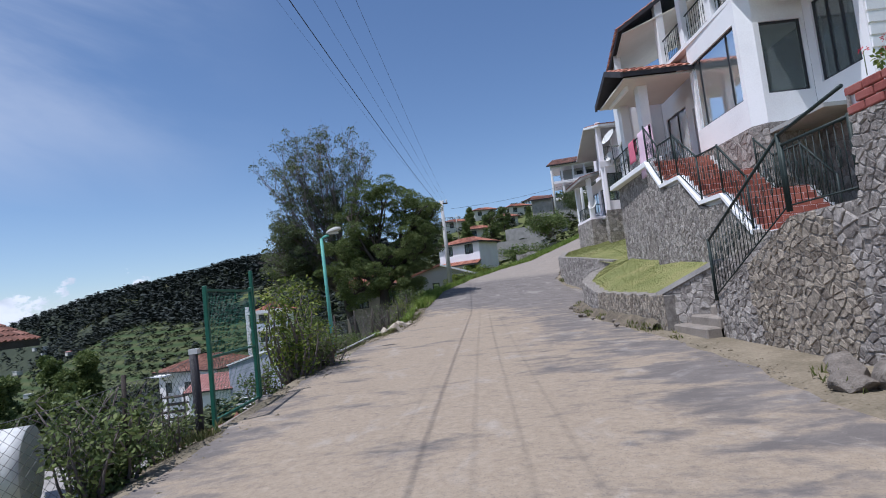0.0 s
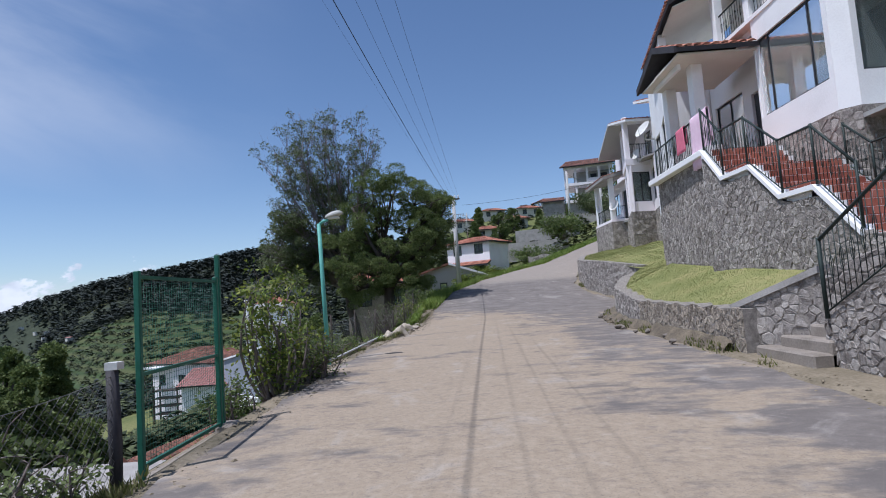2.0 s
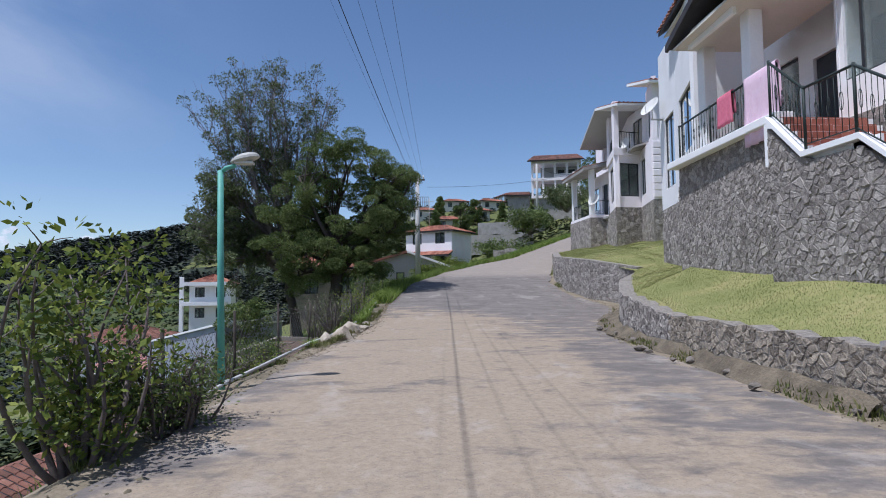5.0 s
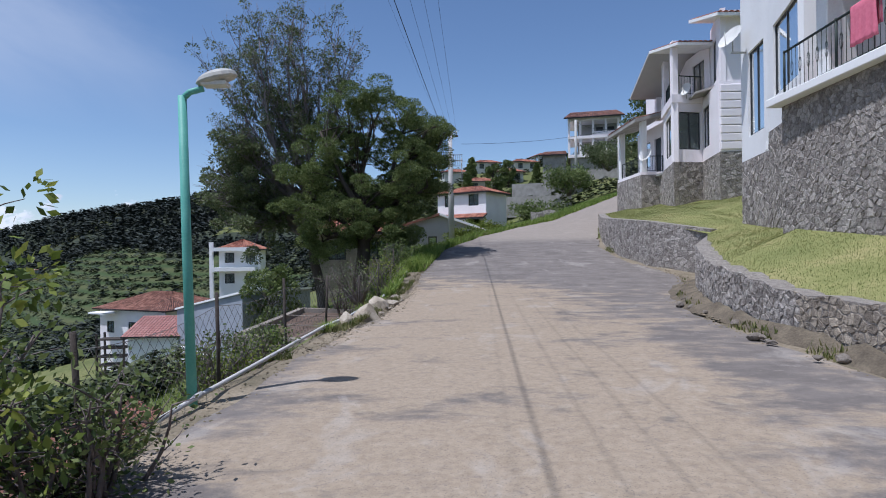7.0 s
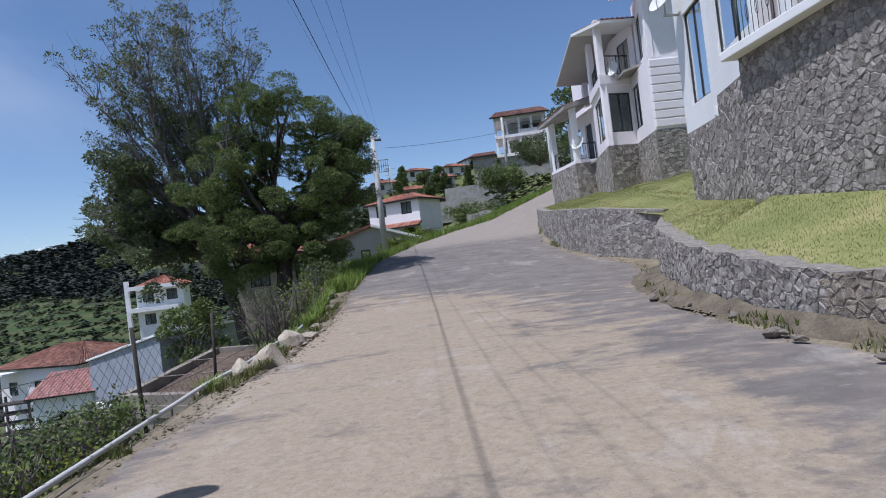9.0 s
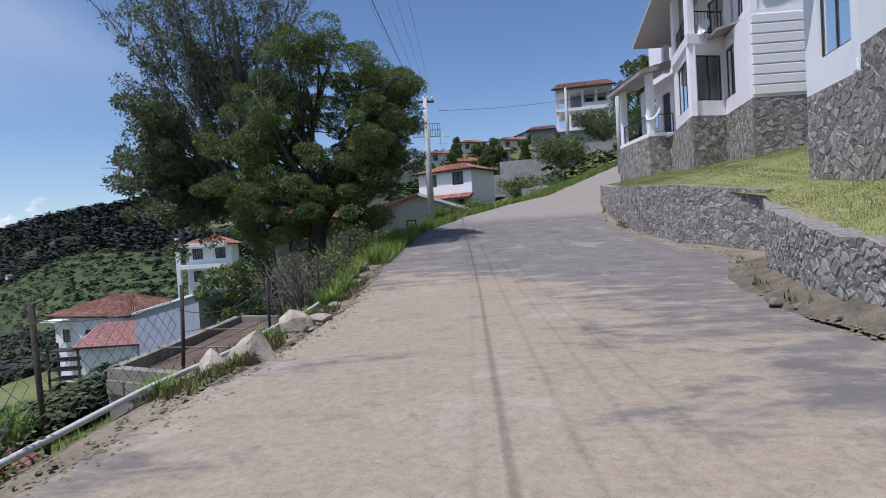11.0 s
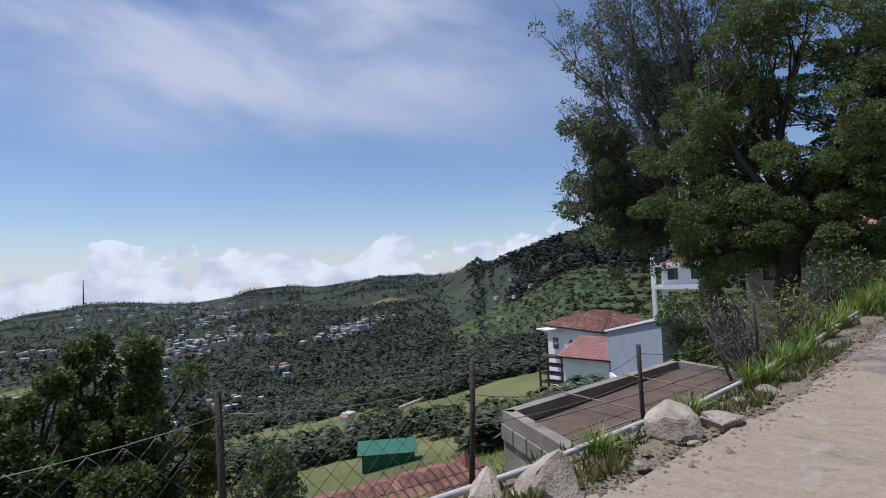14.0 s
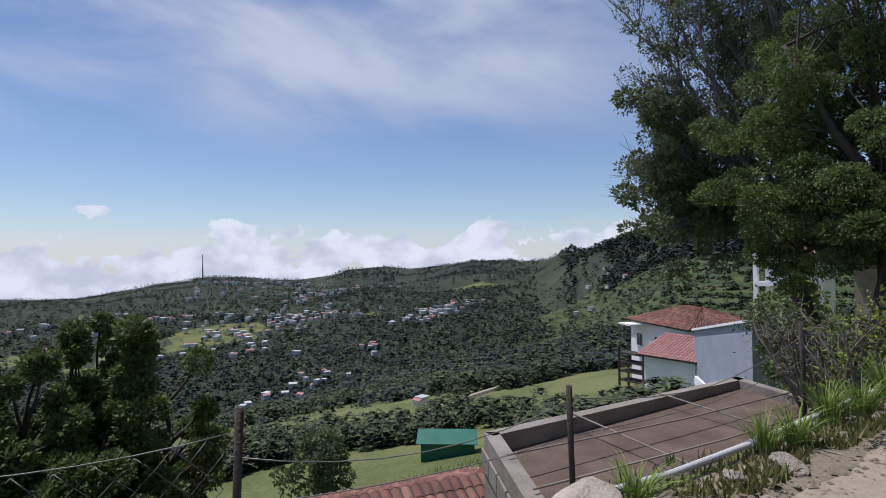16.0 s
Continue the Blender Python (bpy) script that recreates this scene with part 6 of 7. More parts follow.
TR2 = thing("tree", (-5.6, 36.2, 0.2), "tall sparse tree with bare grey branches and thin leaves", "tree", "trees by the road")
bm = bmesh.new()
tr = limb(bm, (-5.6, 36.2, -1.5), (-6.4, 36.2, 4.4), 0.27, 0.17, rt, 0.04, sides=9)
part("trunk", bm, "bark", TR2)
TIPS = [(-7.45, 11.6), (-9.4, 11.1), (-5.2, 11.6), (-9.9, 9.1), (-9.7, 7.1), (-5.9, 10.3), (-8.1, 9.8), (-4.7, 10.7), (-9.2, 4.9), (-8.3, 4.4), (-8.9, 4.2), (-8.8, 6.0), (-8.3, 3.0), (-9.7, 4.6), (-10.2, 4.9), (-9.8, 5.6), (-9.9, 4.1), (-9.2, 3.6), (-9.2, 5.2), (-8.2, 11.2), (-6.9, 11.5), (-9.7, 10.2), (-6.6, 11.6), (-8.4, 11.6), (-7.2, 10.6), (-9.2, 8.2), (-8.7, 10.3), (-6.3, 9.2), (-9.0, 6.7), (-7.6, 8.3), (-8.2, 7.1), (-5.5, 9.0)]
sparse, light = [], []
for x, z in TIPS:
    bm = bmesh.new()
    tip = Vector((x, 36 + rt.uniform(-1.4, 1.4), z))
    pts = limb(bm, tr[-1 - rt.randint(0, 2)], tip, 0.10, 0.02, rt, 0.10, 8)
    for k in range(28):
        base = pts[rt.randint(2, 8)]
        away = (tip - Vector(tr[-1])).normalized()
        d = (away + Vector((rt.uniform(-0.8, 0.8), rt.uniform(-0.8, 0.8), rt.uniform(-0.1, 0.9)))).normalized()
        end = base + d * rt.uniform(0.8, 1.9)
        tw = limb(bm, base, end, 0.019, 0.006, rt, 0.12, 4, 4)
        for q in range(4):
            e2 = tw[rt.randint(2, 4)]
            d2 = (d + Vector((rt.uniform(-0.8, 0.8), rt.uniform(-0.8, 0.8), rt.uniform(0, 0.8)))).normalized()
            limb(bm, e2, e2 + d2 * rt.uniform(0.4, 0.9), 0.009, 0.004, rt, 0.1, 3, 3)
        if rt.random() < (0.75 if z > 6.5 else 0.85):
            (sparse if z > 6.5 else light).append((end.x, end.y, end.z, rt.uniform(0.2, 0.42)))
    part("limb", bm, "twig_pale", TR2)
vs, fs = [], []
leaf_quads(sparse, 120, 0.085, rt, vs, fs, 0.8)
leaf_quads(light, 200, 0.12, rt, vs, fs, 0.7)
mesh_of("crown", vs, fs, "leaf_grey", TR2, "thin grey-green leaves")


def shrub(name, c, rad, height, n, leafn, size, mat, label, seed, stems=14, spread=1.0, twig="twig", category="shrub"):
    """A many-stemmed shrub: stems from one base and leaf clumps along their upper halves."""
    r = random.Random(seed)
    ob = thing(name, c, label, category)
    c = Vector(c)
    bm = bmesh.new()
    cl = []
    for i in range(stems):
        w = r.uniform(0, 2 * math.pi)
        tip = c + Vector((math.cos(w) * rad * r.uniform(0.3, 1) * spread, math.sin(w) * rad * r.uniform(0.3, 1) * spread, height * r.uniform(0.55, 1.0)))
        pts = limb(bm, c + Vector((r.uniform(-0.12, 0.12), r.uniform(-0.12, 0.12), -0.3)), tip, 0.022 + 0.008 * height, 0.006, r, 0.16, 6, 5)
        for k in range(n):
            p = pts[r.randint(2, 6)]
            e = p + Vector((r.uniform(-1, 1), r.uniform(-1, 1), r.uniform(-0.2, 0.8))) * 0.28 * rad
            limb(bm, p, e, 0.008, 0.003, r, 0.1, 3, 3)
            cl.append((e.x, e.y, e.z, 0.16 * rad + 0.05))
    part("branchwork", bm, twig, ob)
    vs, fs = [], []
    leaf_quads(cl, leafn, size, r, vs, fs, 0.9, shell=0.3)
    mesh_of("leaves", vs, fs, mat, ob)
    return ob


def sz(x, y):
    return ground_z(x, y)


shrub("bush", (-3.35, 12.5, road_z(12.5) - 0.1), 0.8, 2.1, 7, 20, 0.085, "leaf_light", "tall yellow-green bush with bare lower stems by the road", 31, 18)
shrub("bush", (-3.55, 13.2, road_z(13) - 0.4), 0.7, 1.5, 5, 16, 0.08, "leaf", "scraggly dark green bush with bare twigs", 32, 16)
shrub("bush", (-2.98, 13.45, road_z(13) - 0.15), 0.75, 0.95, 8, 9, 0.055, "leaf", "dark tangled thorny bush spreading over the road's edge", 52, 36)
shrub("bush", (-3.6, 6.1, road_z(5) - 0.35), 0.5, 1.15, 6, 18, 0.075, "leaf", "tangled green shrub growing through a wire fence", 33, 22)
shrub("bush", (-4.25, 6.9, road_z(6) - 0.8), 0.8, 1.7, 5, 6, 0.07, "leaf_grey", "nearly bare twiggy shrub behind a fence", 34, 24)
shrub("bush", (-3.5, 10.9, road_z(11) - 0.2), 0.45, 0.6, 5, 22, 0.06, "leaf", "low green shrub beside a gate", 36, 12)
shrub("bush", (-3.7, 7.4, road_z(7) - 0.3), 0.5, 0.7, 5, 20, 0.06, "leaf", "low green shrub by fence posts", 37, 12)
shrub("bush", (-3.6, 17.4, road_z(17) - 0.5), 0.5, 0.9, 5, 6, 0.06, "leaf", "thin roadside shrub by a pipe", 38, 12)
shrub("bush", (-2.35, 28.3, road_z(28) - 0.4), 0.8, 1.2, 6, 8, 0.07, "leaf_light", "twiggy green shrub beside the road", 39, 20)
shrub("bush", (-3.3, 29.6, road_z(29) - 0.8), 1.0, 1.4, 7, 5, 0.06, "leaf_grey", "brown-green twiggy shrub above a tank", 40, 24)
shrub("bush", (-2.3, 32.5, road_z(32) - 0.5), 0.9, 1.3, 6, 22, 0.09, "leaf", "dark green roadside shrub under a tree", 41, 18)
shrub("bush", (-4.2, 31.8, -0.6), 1.3, 1.6, 8, 7, 0.06, "leaf_grey", "dry brown-green shrub behind a tank", 42, 22)
shrub("bush", (-4.0, 18.2, -0.6), 0.8, 1.2, 7, 10, 0.06, "leaf", "leafy vine below a wire fence", 45, 18)
shrub("bush", (-3.3, 18.3, road_z(18) - 0.35), 0.6, 0.62, 8, 16, 0.045, "leaf", "leafy vine climbing through wire netting", 53, 20)
shrub("bush", (-3.45, 17.5, road_z(17) - 0.4), 0.5, 0.55, 7, 14, 0.045, "leaf_light", "leafy vine climbing through wire netting", 54, 16)
shrub("hedge", (4.0, 61.5, 2.8), 2.2, 1.2, 6, 40, 0.2, "leaf_light", "green hedge in front of a white house", 46, 22, category="hedge")
shrub("hedge", (8.6, 60.0, 3.9), 2.2, 1.6, 6, 40, 0.2, "leaf", "green hedge climbing beside the road", 47, 22, category="hedge")
shrub("hedge", (1.4, 46.6, 2.2), 1.3, 0.8, 6, 40, 0.13, "leaf_light", "low green plants at the foot of a pole", 48, 18, category="plants")
shrub("hedge", (12.5, 64.5, 7.2), 2.6, 2.0, 6, 40, 0.22, "leaf", "green shrubs on the slope beside the road", 49, 22, category="hedge")
shrub("hedge", (17.5, 68, 10.0), 3.0, 2.4, 6, 40, 0.24, "leaf_grey", "dry shrubs on the upper slope", 50, 22, category="hedge")


def clump_tree(base, height, rad, seed, mat, label, size=0.22, n=170, group="trees down the slope", cone=False):
    """A free-standing tree with a trunk, limbs and a crown of clumps."""
    r = random.Random(seed)
    ob = thing("tree", base, label, "tree", group)
    b = Vector(base)
    bm = bmesh.new()
    tp = limb(bm, b - Vector((0, 0, 0.6)), b + Vector((0, 0, height * 0.8)), 0.05 * height * 0.6, 0.03, r, 0.02, 8, 7)
    part("trunk", bm, "bark", ob)
    cl = []
    bm = bmesh.new()
    for i in range(int(20 + rad * 9)):
        f = r.uniform(0.12, 1.0)
        w = r.uniform(0, 2 * math.pi)
        reach = rad * ((1.05 - f) if cone else math.sin(math.pi * (0.12 + 0.8 * f)) ** 0.6) * r.uniform(0.5, 1.0)
        p = b + Vector((math.cos(w) * reach, math.sin(w) * reach, height * f))
        limb(bm, tp[min(8, int(f * 8))], p, 0.05, 0.015, r, 0.08, 4, 4)
        cl.append((p.x, p.y, p.z, rad * r.uniform(0.16, 0.30)))
    part("branchwork", bm, "bark", ob)
    vs, fs = [], []
    leaf_quads(cl, n, size, r, vs, fs, 0.95)
    mesh_of("crown", vs, fs, mat, ob)
    return ob


for k, (x, y, h, rd) in enumerate(((-13.9, 21.8, 5.5, 1.25), (-14.4, 20.6, 5.3, 1.2), (-13.5, 19.7, 4.9, 1.15), (-14.7, 18.7, 5.1, 1.4), (-14.0, 17.3, 5.0, 1.5), (-15.2, 22.6, 4.7, 1.2), (-15.0, 21.2, 5.6, 1.25), (-15.6, 17.2, 4.8, 1.8), (-13.2, 21.0, 3.7, 1.3), (-13.3, 18.4, 4.0, 1.4), (-12.5, 19.6, 3.3, 1.4), (-12.6, 20.6, 3.0, 1.3), (-12.4, 18.4, 3.2, 1.5), (-12.2, 17.2, 3.2, 1.6))):
    clump_tree((x, y, -4.6), h, rd, 100 + k, "leaf", "tall feathery dark green tree below the fence", 0.11, 620, cone=k % 3 != 2)
clump_tree((-27.5, 31.5, -11), 4.2, 1.9, 120, "leaf_grey", "brownish bare tree on the valley slope")
clump_tree((-12.5, 50, -4.5), 5.0, 2.0, 121, "leaf", "dark green tree between houses below the road")
clump_tree((30.5, 92, 14.5), 9.5, 3.4, 123, "leaf", "dark tree above the climbing road", 0.4, 150, "trees up the slope")
for k, (x, y, h) in enumerate(((5, 108, 5), (10, 112, 5.5), (7, 126, 6), (14, 122, 5), (19, 118, 4), (1, 104, 4), (24, 112, 4), (12, 98, 3))):
    clump_tree((x, y, ground_z(x, y)), h, h * 0.3, 130 + k, "leaf", "dark tree on the upper slope", 0.35, 110, "trees up the slope", cone=k % 2 == 0)


# ---- grass and tufts ----
def tuft(c, n, height, seed, label, mat="blade", wide=0.25):
    r = random.Random(seed)
    vs, fs = [], []
    c = Vector(c)
    for _ in range(n):
        w = r.uniform(0, 2 * math.pi)
        d = Vector((math.cos(w), math.sin(w), 0))
        b = c + d * r.uniform(0, 0.12) + Vector((0, 0, -0.05))
        h, out = height * r.uniform(0.5, 1.1), wide * r.uniform(0.3, 1.3)
        s = Vector((-d.y, d.x, 0)) * r.uniform(0.006, 0.013)
        o = len(vs)
        for f in (0, 0.4, 0.75, 1.0):
            p = b + d * out * f * f + Vector((0, 0, h * (f - 0.32 * f * f * f)))
            vs += [p - s * (1 - f * 0.9), p + s * (1 - f * 0.9)]
        for k in range(3):
            fs.append((o + 2 * k, o + 2 * k + 1, o + 2 * k + 3, o + 2 * k + 2))
    return tagged(mesh_of("grass_tuft", vs, fs, mat), label, "plant", "grass tufts")


for k, (x, y, h) in enumerate(((-2.16, 21.96, 0.36), (-1.98, 23.42, 0.40), (-1.93, 25.05, 0.5), (-1.8, 25.35, 0.5), (-1.85, 26.1, 0.55), (-1.72, 26.5, 0.5), (-1.75, 27.2, 0.6), (-2.55, 19.9, 0.3), (-1.7, 29.0, 0.65), (-1.5, 30.2, 0.7), (-1.35, 31.2, 0.6), (-1.75, 28.2, 0.55), (-3.2, 18.9, 0.4))):
    tuft((x, y, road_z(y)), 110, h, 300 + k, "bright green grass tuft at the road's edge")


def grass_field(name, spots, label, height, mat="grass"):
    """Short blades scattered over the spots (x, y, z)."""
    r = random.Random(17)
    vs, fs = [], []
    for x, y, z in spots:
        w = r.uniform(0, 2 * math.pi)
        h = height * r.uniform(0.5, 1.5)
        s = r.uniform(0.10, 0.22) * min(height, 0.1) + 0.003
        o = len(vs)
        lx, ly = r.uniform(-0.6, 0.6) * h, r.uniform(-0.6, 0.6) * h
        vs += [(x - math.cos(w) * s, y - math.sin(w) * s, z - 0.01), (x + math.cos(w) * s, y + math.sin(w) * s, z - 0.01), (x + lx, y + ly, z + h)]
        fs.append((o, o + 1, o + 2))
    return tagged(mesh_of(name, vs, fs, mat), label, "grass", kind="stuff")


r = random.Random(2)
spots = []
LV, LF = LAWN_MESH
areas = []
for f in LF:
    q = [Vector(LV[i]) for i in f]
    areas.append(((q[2] - q[0]).cross(q[3] - q[1])).length / 2)
cums = [sum(areas[: i + 1]) for i in range(len(areas))]
for _ in range(150000):
    f = r.choices(LF, cum_weights=cums)[0]
    q = [Vector(LV[i]) for i in f]
    u = r.random()
    p = q[0].lerp(q[1], u).lerp(q[3].lerp(q[2], u), r.random())
    if noise.noise(p * 0.9) > -0.7:
        spots.append(tuple(p))
grass_field("lawn_grass", spots, "short sunlit grass blades on a lawn", 0.022)
spots = []
for _ in range(36000):
    y = r.uniform(1.5, 46)
    d = abs(r.gauss(0, 0.35))
    if r.random() < 0.78:
        x = along(LEFT, y) - d - 0.02
    else:
        x = along(RIGHT, y) + abs(r.gauss(0, 0.25)) - 0.02
    if noise.noise(Vector((x, y * 0.8, 3))) > (0.0 if 18 < y < 31 and x < 0 else 0.20):
        spots.append((x, y, ground_z(x, y) + (0.1 if d < 0.12 else 0)))
grass_field("verge_grass", spots, "rough grass along the edges of the road", 0.08, "grass_rough")
spots = []
for _ in range(30000):
    y = r.uniform(30, 62)
    x = along(LEFT, y) - abs(r.gauss(0, 2.0))
    spots.append((x, y, ground_z(x, y)))
for _ in range(30000):
    y = r.uniform(14, 60)
    x = along(LEFT, y) - r.uniform(3, 28)
    spots.append((x, y, ground_z(x, y)))
grass_field("slope_grass", spots, "long grass on the slope below the road", 0.3, "blade")

# flowers in the brick planter
FL = thing("geranium", (5.45, 6.3, 3.68), "red geraniums with green leaves in a brick planter", "plant")
rf = random.Random(4)
vs, fs = [], []
leaf_quads([(5.42 + rf.uniform(-0.1, 0.1), 6.3 + rf.uniform(-0.3, 0.3), 3.78 + rf.uniform(0, 0.1), 0.10) for _ in range(10)], 24, 0.06, rf, vs, fs)
mesh_of("leaves", vs, fs, "leaf_light", FL)
for k in range(6):
    p = Vector((5.36 + rf.uniform(-0.08, 0.08), 5.75 + k * 0.16, 3.95 + rf.uniform(-0.06, 0.16)))
    bm = bmesh.new()
    add_tube(bm, [p - Vector((0, 0, 0.3)), p], 0.006, 4)
    part("stem", bm, "leaf_light", FL)
    vs, fs = [], []
    leaf_quads([(*p, 0.045)], 26, 0.03, rf, vs, fs)
    mesh_of("bloom", vs, fs, "red_flower", FL)


# ---- far woods and town ----
def woods(name, spots, mat, label, n=18, big=1.0):
    """Ragged crowns for woods too far off to count: each a loose heap of small leafy faces."""
    r = random.Random(9)
    vs, fs = [], []
    for x, y, z, h, w, conif in spots:
        for _ in range(n):
            f = r.random() ** 0.8
            q = (1.05 - f) if conif else math.sin(math.pi * (0.15 + 0.78 * f))
            a = r.uniform(0, 2 * math.pi)
            d = w * q * r.uniform(0.4, 1.0)
            p = (x + math.cos(a) * d, y + math.sin(a) * d, z + h * f)
            s = w * r.uniform(0.32, 0.70) * big
            o = len(vs)
            for k in range(3):
                b = a + 2.1 * k + r.uniform(-0.5, 0.5)
                vs.append((p[0] + math.cos(b) * s, p[1] + math.sin(b) * s, p[2] + r.uniform(-0.5, 0.5) * s))
            fs.append((o, o + 1, o + 2))
    return tagged(mesh_of(name, vs, fs, mat), label, "woods", kind="stuff")


r = random.Random(3)
dark, lite = [], []
tries = 0
while len(dark) + len(lite) < 52000 and tries < 210000:
    tries += 1
    az = r.uniform(-96, -6)
    el, rr = along([(a, e) for a, e, _ in RIDGE], az), along([(a, q) for a, _, q in RIDGE], az)
    rad = 80.0 * (rr * 1.05 / 80.0) ** r.random()
    if rad < 75:
        continue
    x, y = math.sin(radians(az)) * rad, 15 + math.cos(radians(az)) * rad
    patch = noise.noise(Vector((x * 0.014, y * 0.014, 1.7)))
    hi = rad / rr
    tea = -46 < az < -12 and 0.40 < hi < 0.74 and rr < 450
    if tea and patch > -0.12 and r.random() < 0.93:
        continue
    if hi < 0.75 and patch < -0.34 and r.random() < 0.85:
        continue
    h = r.uniform(1.7, 4.4) * (0.5 + 0.5 * min(1, rad / 300)) * (1.0 if hi > 0.6 else 0.8)
    item = (x, y, ground_z(x, y) - 0.8, h, h * r.uniform(0.28, 0.5), r.random() < 0.35)
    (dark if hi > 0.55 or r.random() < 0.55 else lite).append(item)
rows = []
while len(rows) < 9000:
    az, rad = r.uniform(-46, -12), r.uniform(105, 245)
    x, y = math.sin(radians(az)) * rad, 15 + math.cos(radians(az)) * rad
    if noise.noise(Vector((x * 0.014, y * 0.014, 1.7))) < -0.15:
        rows.append(None)
        continue
    z = ground_z(x, y)
    rows.append((x, y, z - 0.1, r.uniform(0.5, 0.9), r.uniform(0.6, 1.0), False) if (z / 1.7 + 0.4 * noise.noise(Vector((x * 0.05, y * 0.05, 2)))) % 1 < 0.55 else None)
woods("tea_bushes", [q for q in rows if q], "forest_light", "low rows of tea bushes on terraces", 8)
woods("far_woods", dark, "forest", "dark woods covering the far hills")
woods("valley_woods", lite, "forest_light", "mixed green trees scattered over the valley")
mid = []
for _ in range(4200):
    az, rad = r.uniform(-100, -22), r.uniform(34, 110)
    x, y = math.sin(radians(az)) * rad, 15 + math.cos(radians(az)) * rad
    if x > -19 or noise.noise(Vector((x * 0.05, y * 0.05, 6))) < 0.10 or (-37 < x < -15 and 55 < y < 85) or (-37 < x < -26 and 36 < y < 50):
        continue
    h = r.uniform(0.8, 2.6)
    mid.append((x, y, ground_z(x, y) - 0.3, h, h * r.uniform(0.4, 0.7), False))
woods("slope_shrubs", mid, "forest_light", "green shrubs scattered down the slope", 90, 0.45)
up = []
for _ in range(700):
    az, rad = r.uniform(-4, 34), r.uniform(62, 190)
    x, y = math.sin(radians(az)) * rad, 15 + math.cos(radians(az)) * rad
    if x < along(RIGHT, min(y, 75)) + 1 and y < 75:
        continue
    h = r.uniform(0.8, 2.4)
    up.append((x, y, ground_z(x, y) - 0.3, h, h * r.uniform(0.5, 0.9), False))
woods("hill_shrubs", up, "forest_light", "dry green shrubs on the upper slope", 60, 0.55)

rt2 = random.Random(12)
# each group of houses: two ends of a line, half width about it, how many, size
CLUSTERS = [((-176, 130), (-240, 204), 9, 80, 0.55), ((-230, 78), (-266, 136), 26, 100, 0.62), ((-285, 30), (-320, 60), 40, 50, 0.7), ((-300, 100), (-420, 230), 40, 60, 0.8), ((-118, 56), (-132, 78), 7, 16, 0.5), ((-150, 97), (-158, 106), 4, 5, 0.55), ((-54.5, 55), (-56, 56.5), 0.6, 2, 0.36), ((-480, 150), (-640, 240), 60, 50, 1.1), ((-140, 190), (-180, 240), 20, 10, 0.6), ((-170, 70), (-210, 60), 20, 18, 0.6)]
FAR = thing("far_house", (0, 0, 0), "small pale far house with a low roof in the valley", "house", "far houses in the valley")
box("wall", (-2.6, -2.0, -2.5), (2.6, 2.0, 2.8), "cream", FAR)
mesh_of("roof", [(-2.9, -2.3, 2.7), (2.9, -2.3, 2.7), (2.9, 2.3, 2.7), (-2.9, 2.3, 2.7), (-2.9, 0, 3.9), (2.9, 0, 3.9)], [(0, 1, 5, 4), (2, 3, 4, 5), (1, 2, 5), (3, 0, 4), (3, 2, 1, 0)], "pinkroof", FAR)
FAR2 = thing("far_house", (0, 0, 0), "small white flat-roofed far house in the valley", "house", "far houses in the valley")
box("wall", (-2.4, -2.0, -2.5), (2.4, 2.0, 3.0), "cream", FAR2)
box("roof", (-2.6, -2.2, 3.0), (2.6, 2.2, 3.25), "pole", FAR2)
first = {FAR: True, FAR2: True}
for p, q, wide, n, big in CLUSTERS:
    for k in range(n):
        f = rt2.random()
        x, y = lerp(p[0], q[0], f) + rt2.uniform(-wide, wide), lerp(p[1], q[1], f) + rt2.uniform(-wide, wide)
        src = FAR if rt2.random() < 0.35 else FAR2
        m = pose(x, y, ground_z(x, y) + 2.2 * big, 0, 0, rt2.uniform(0, 180)) @ Matrix.Diagonal((*[big * rt2.uniform(0.7, 1.4)] * 2, big * 0.85, 1))
        if first[src]:
            src.matrix_basis = m
            first[src] = False
        else:
            copy_thing(src, m)
az = -78.0
rr = 1250
x, y = math.sin(radians(az)) * rr * 0.98, 15 + math.cos(radians(az)) * rr * 0.98
MA = thing("radio_mast", (x, y, ground_z(x, y)), "thin radio mast on the far ridge", "mast")
tube("mast", [(x, y, ground_z(x, y)), (x, y, ground_z(x, y) + 46)], 1.3, "post", MA, sides=4, taper=0.7)
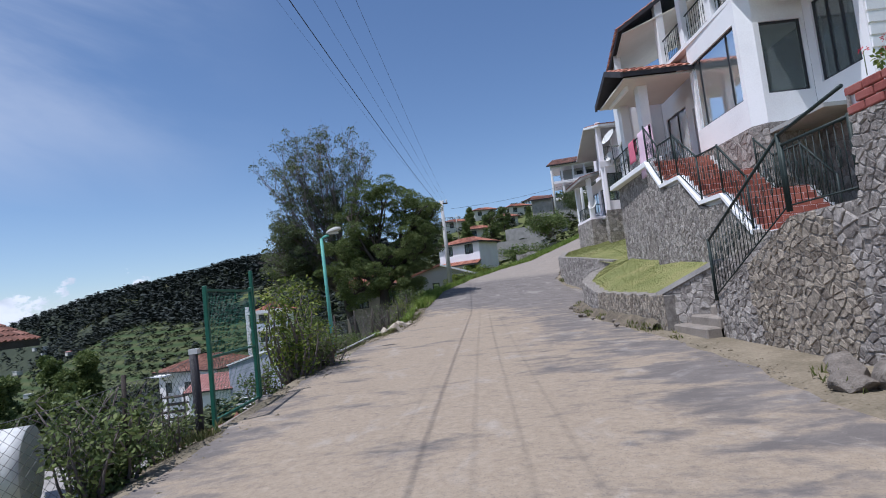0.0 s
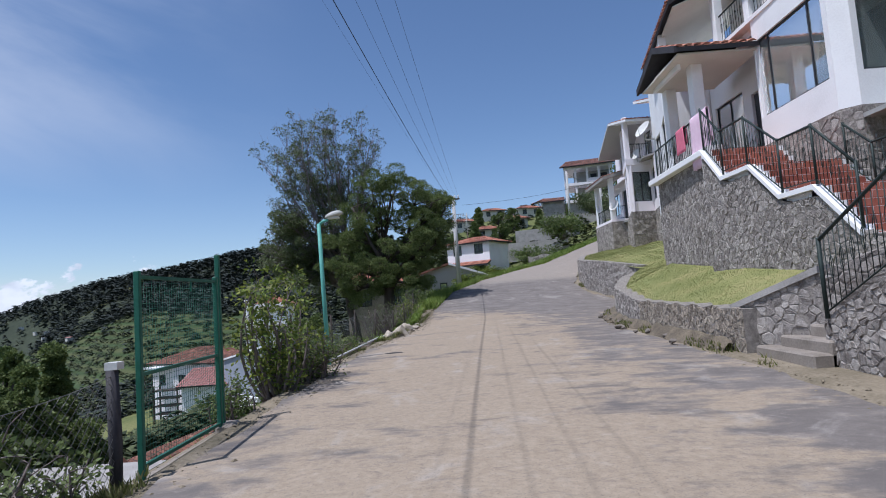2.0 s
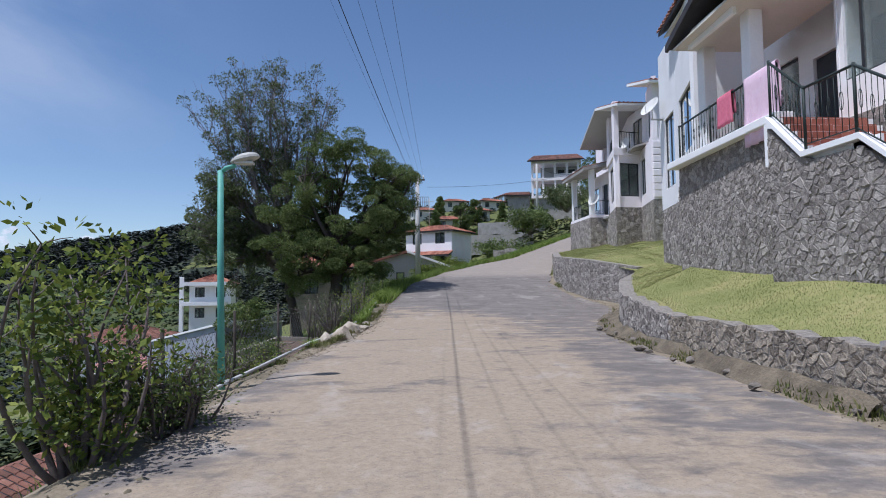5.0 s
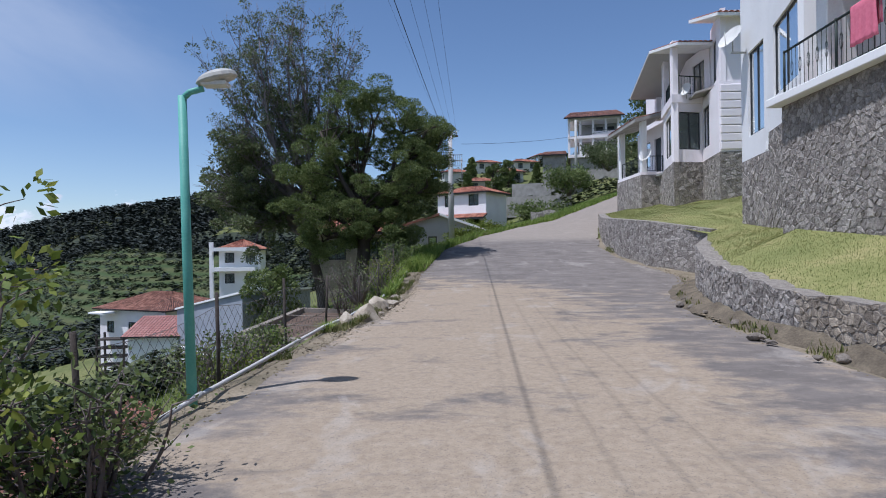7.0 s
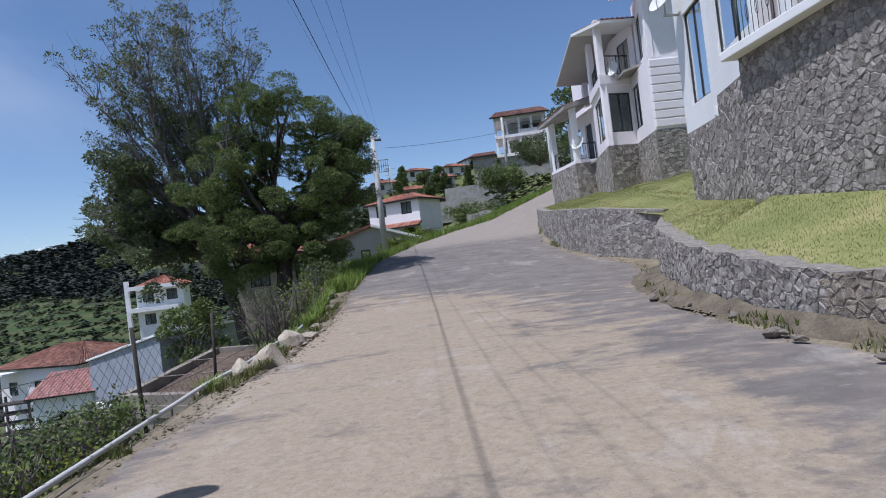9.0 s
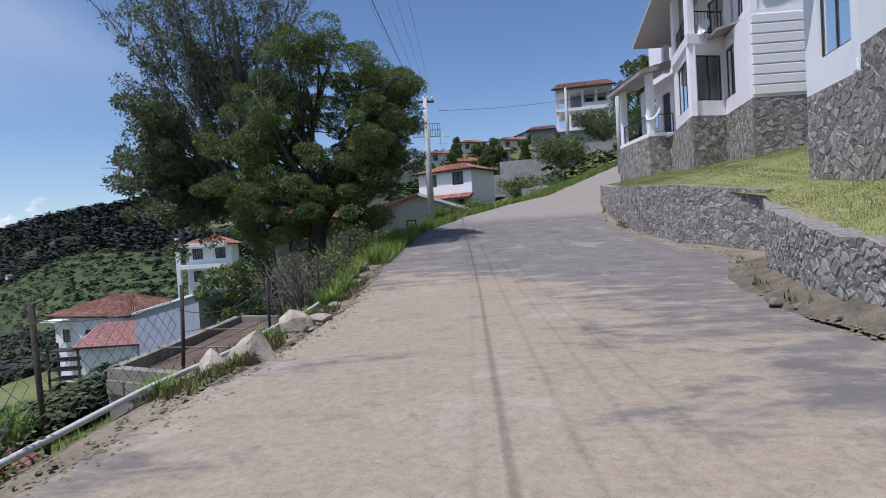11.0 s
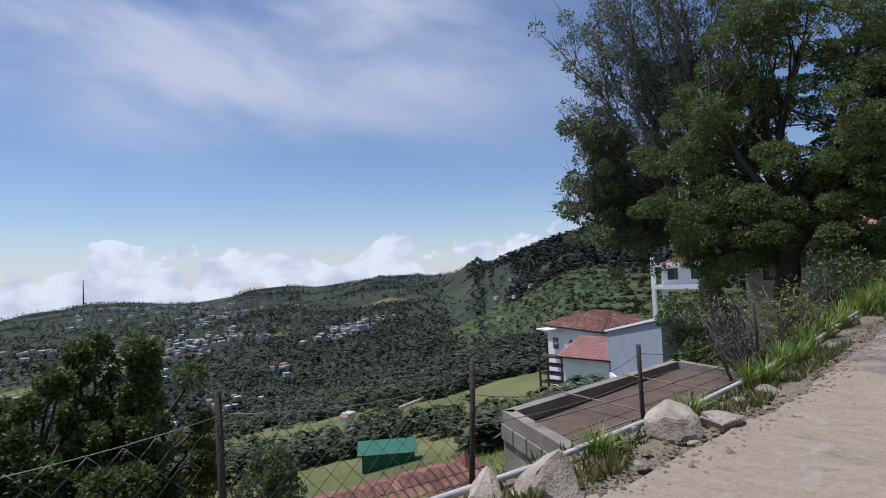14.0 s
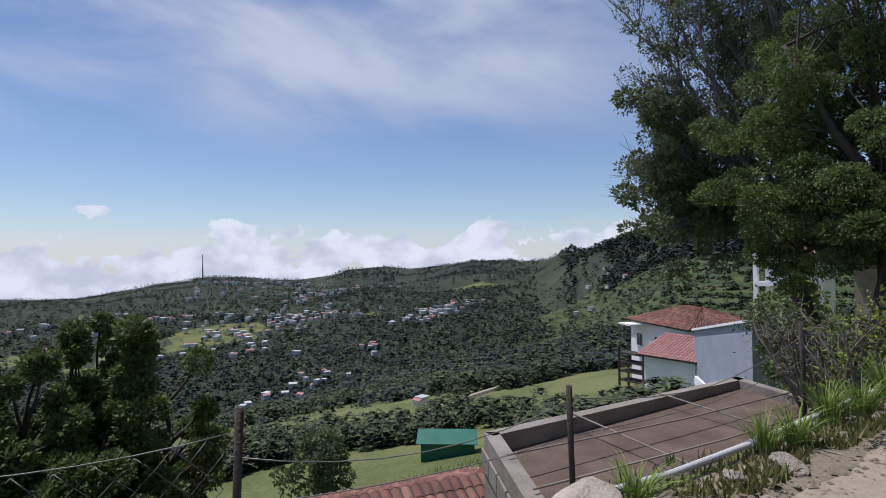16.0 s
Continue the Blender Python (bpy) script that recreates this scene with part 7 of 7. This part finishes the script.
TRACK = [(-46.0, 42.0), (-49.0, 48.6), (-51.3, 55.1), (-52.8, 61.6), (-54.6, 69.0), (-57.0, 78.0)]
tv = [(x + d, y - 0.4 * d, ground_z(x + d, y - 0.4 * d) + (0.35 if abs(d) < 0.6 else -0.2)) for x, y in TRACK for d in (-0.8, -0.5, 0.5, 0.8)]
tagged(mesh_of("track", tv, [(4 * a + k, 4 * a + k + 1, 4 * a + k + 5, 4 * a + k + 4) for a in range(len(TRACK) - 1) for k in range(3)], "boulder"), "pale dirt track crossing the valley slope", "track", kind="structure")

# ---- pieces of walls and stairs ----
for core, path, low, high, size, seed, count, near, mat, kw in WALLS:
    rubble(core, path, low, high, size, seed, count, near, mat, **kw)
for i, (a, b) in enumerate(zip(H1P, H1P[1:])):
    pl = [o for o in H1.children if o.name.startswith("plinth")][i]
    rubble(pl, [a, b], lambda s: 2.6, lambda s: 5.28, 0.17, 60 + i, 220)
wing = [o for o in H1.children if o.name.startswith("plinth")][-2:]
rubble(wing[0], [WING[0], WING[1]], lambda s: 2.0, lambda s: 5.08, 0.15, 70, 280)
rubble(wing[1], [WING[1], WING[2]], lambda s: 2.2, lambda s: 4.58, 0.15, 71, 280)
for y0, y1, z0, z1 in BR:
    bm = bmesh.new()
    add_box(bm, (5.31, y0, z0), (5.5, y1, z1), 0.012)
    part("brick", bm, "brick", PL)
steps = [o for o in ST.children if o.name.startswith("step")]
for st, (y0, y1, z, rise) in zip(steps, TILE_Y):
    nx = 6
    ny = max(1, round((y1 - y0) / 0.3))
    for i in range(nx):
        xa, xb = 6.97 + i * 0.295, 6.97 + (i + 1) * 0.295 - 0.018
        for j in range(ny):
            ya, yb = y0 + (y1 - y0) * j / ny, y0 + (y1 - y0) * (j + 1) / ny - 0.014
            bm = bmesh.new()
            add_box(bm, (xa, ya, z - 0.024), (xb, yb, z))
            part("tile", bm, "steptile", st)
        if rise:
            bm = bmesh.new()
            add_box(bm, (xa, y0 - 0.014, z - rise + 0.012), (xb, y0 + 0.002, z - 0.03))
            part("tile", bm, "steptile", st)
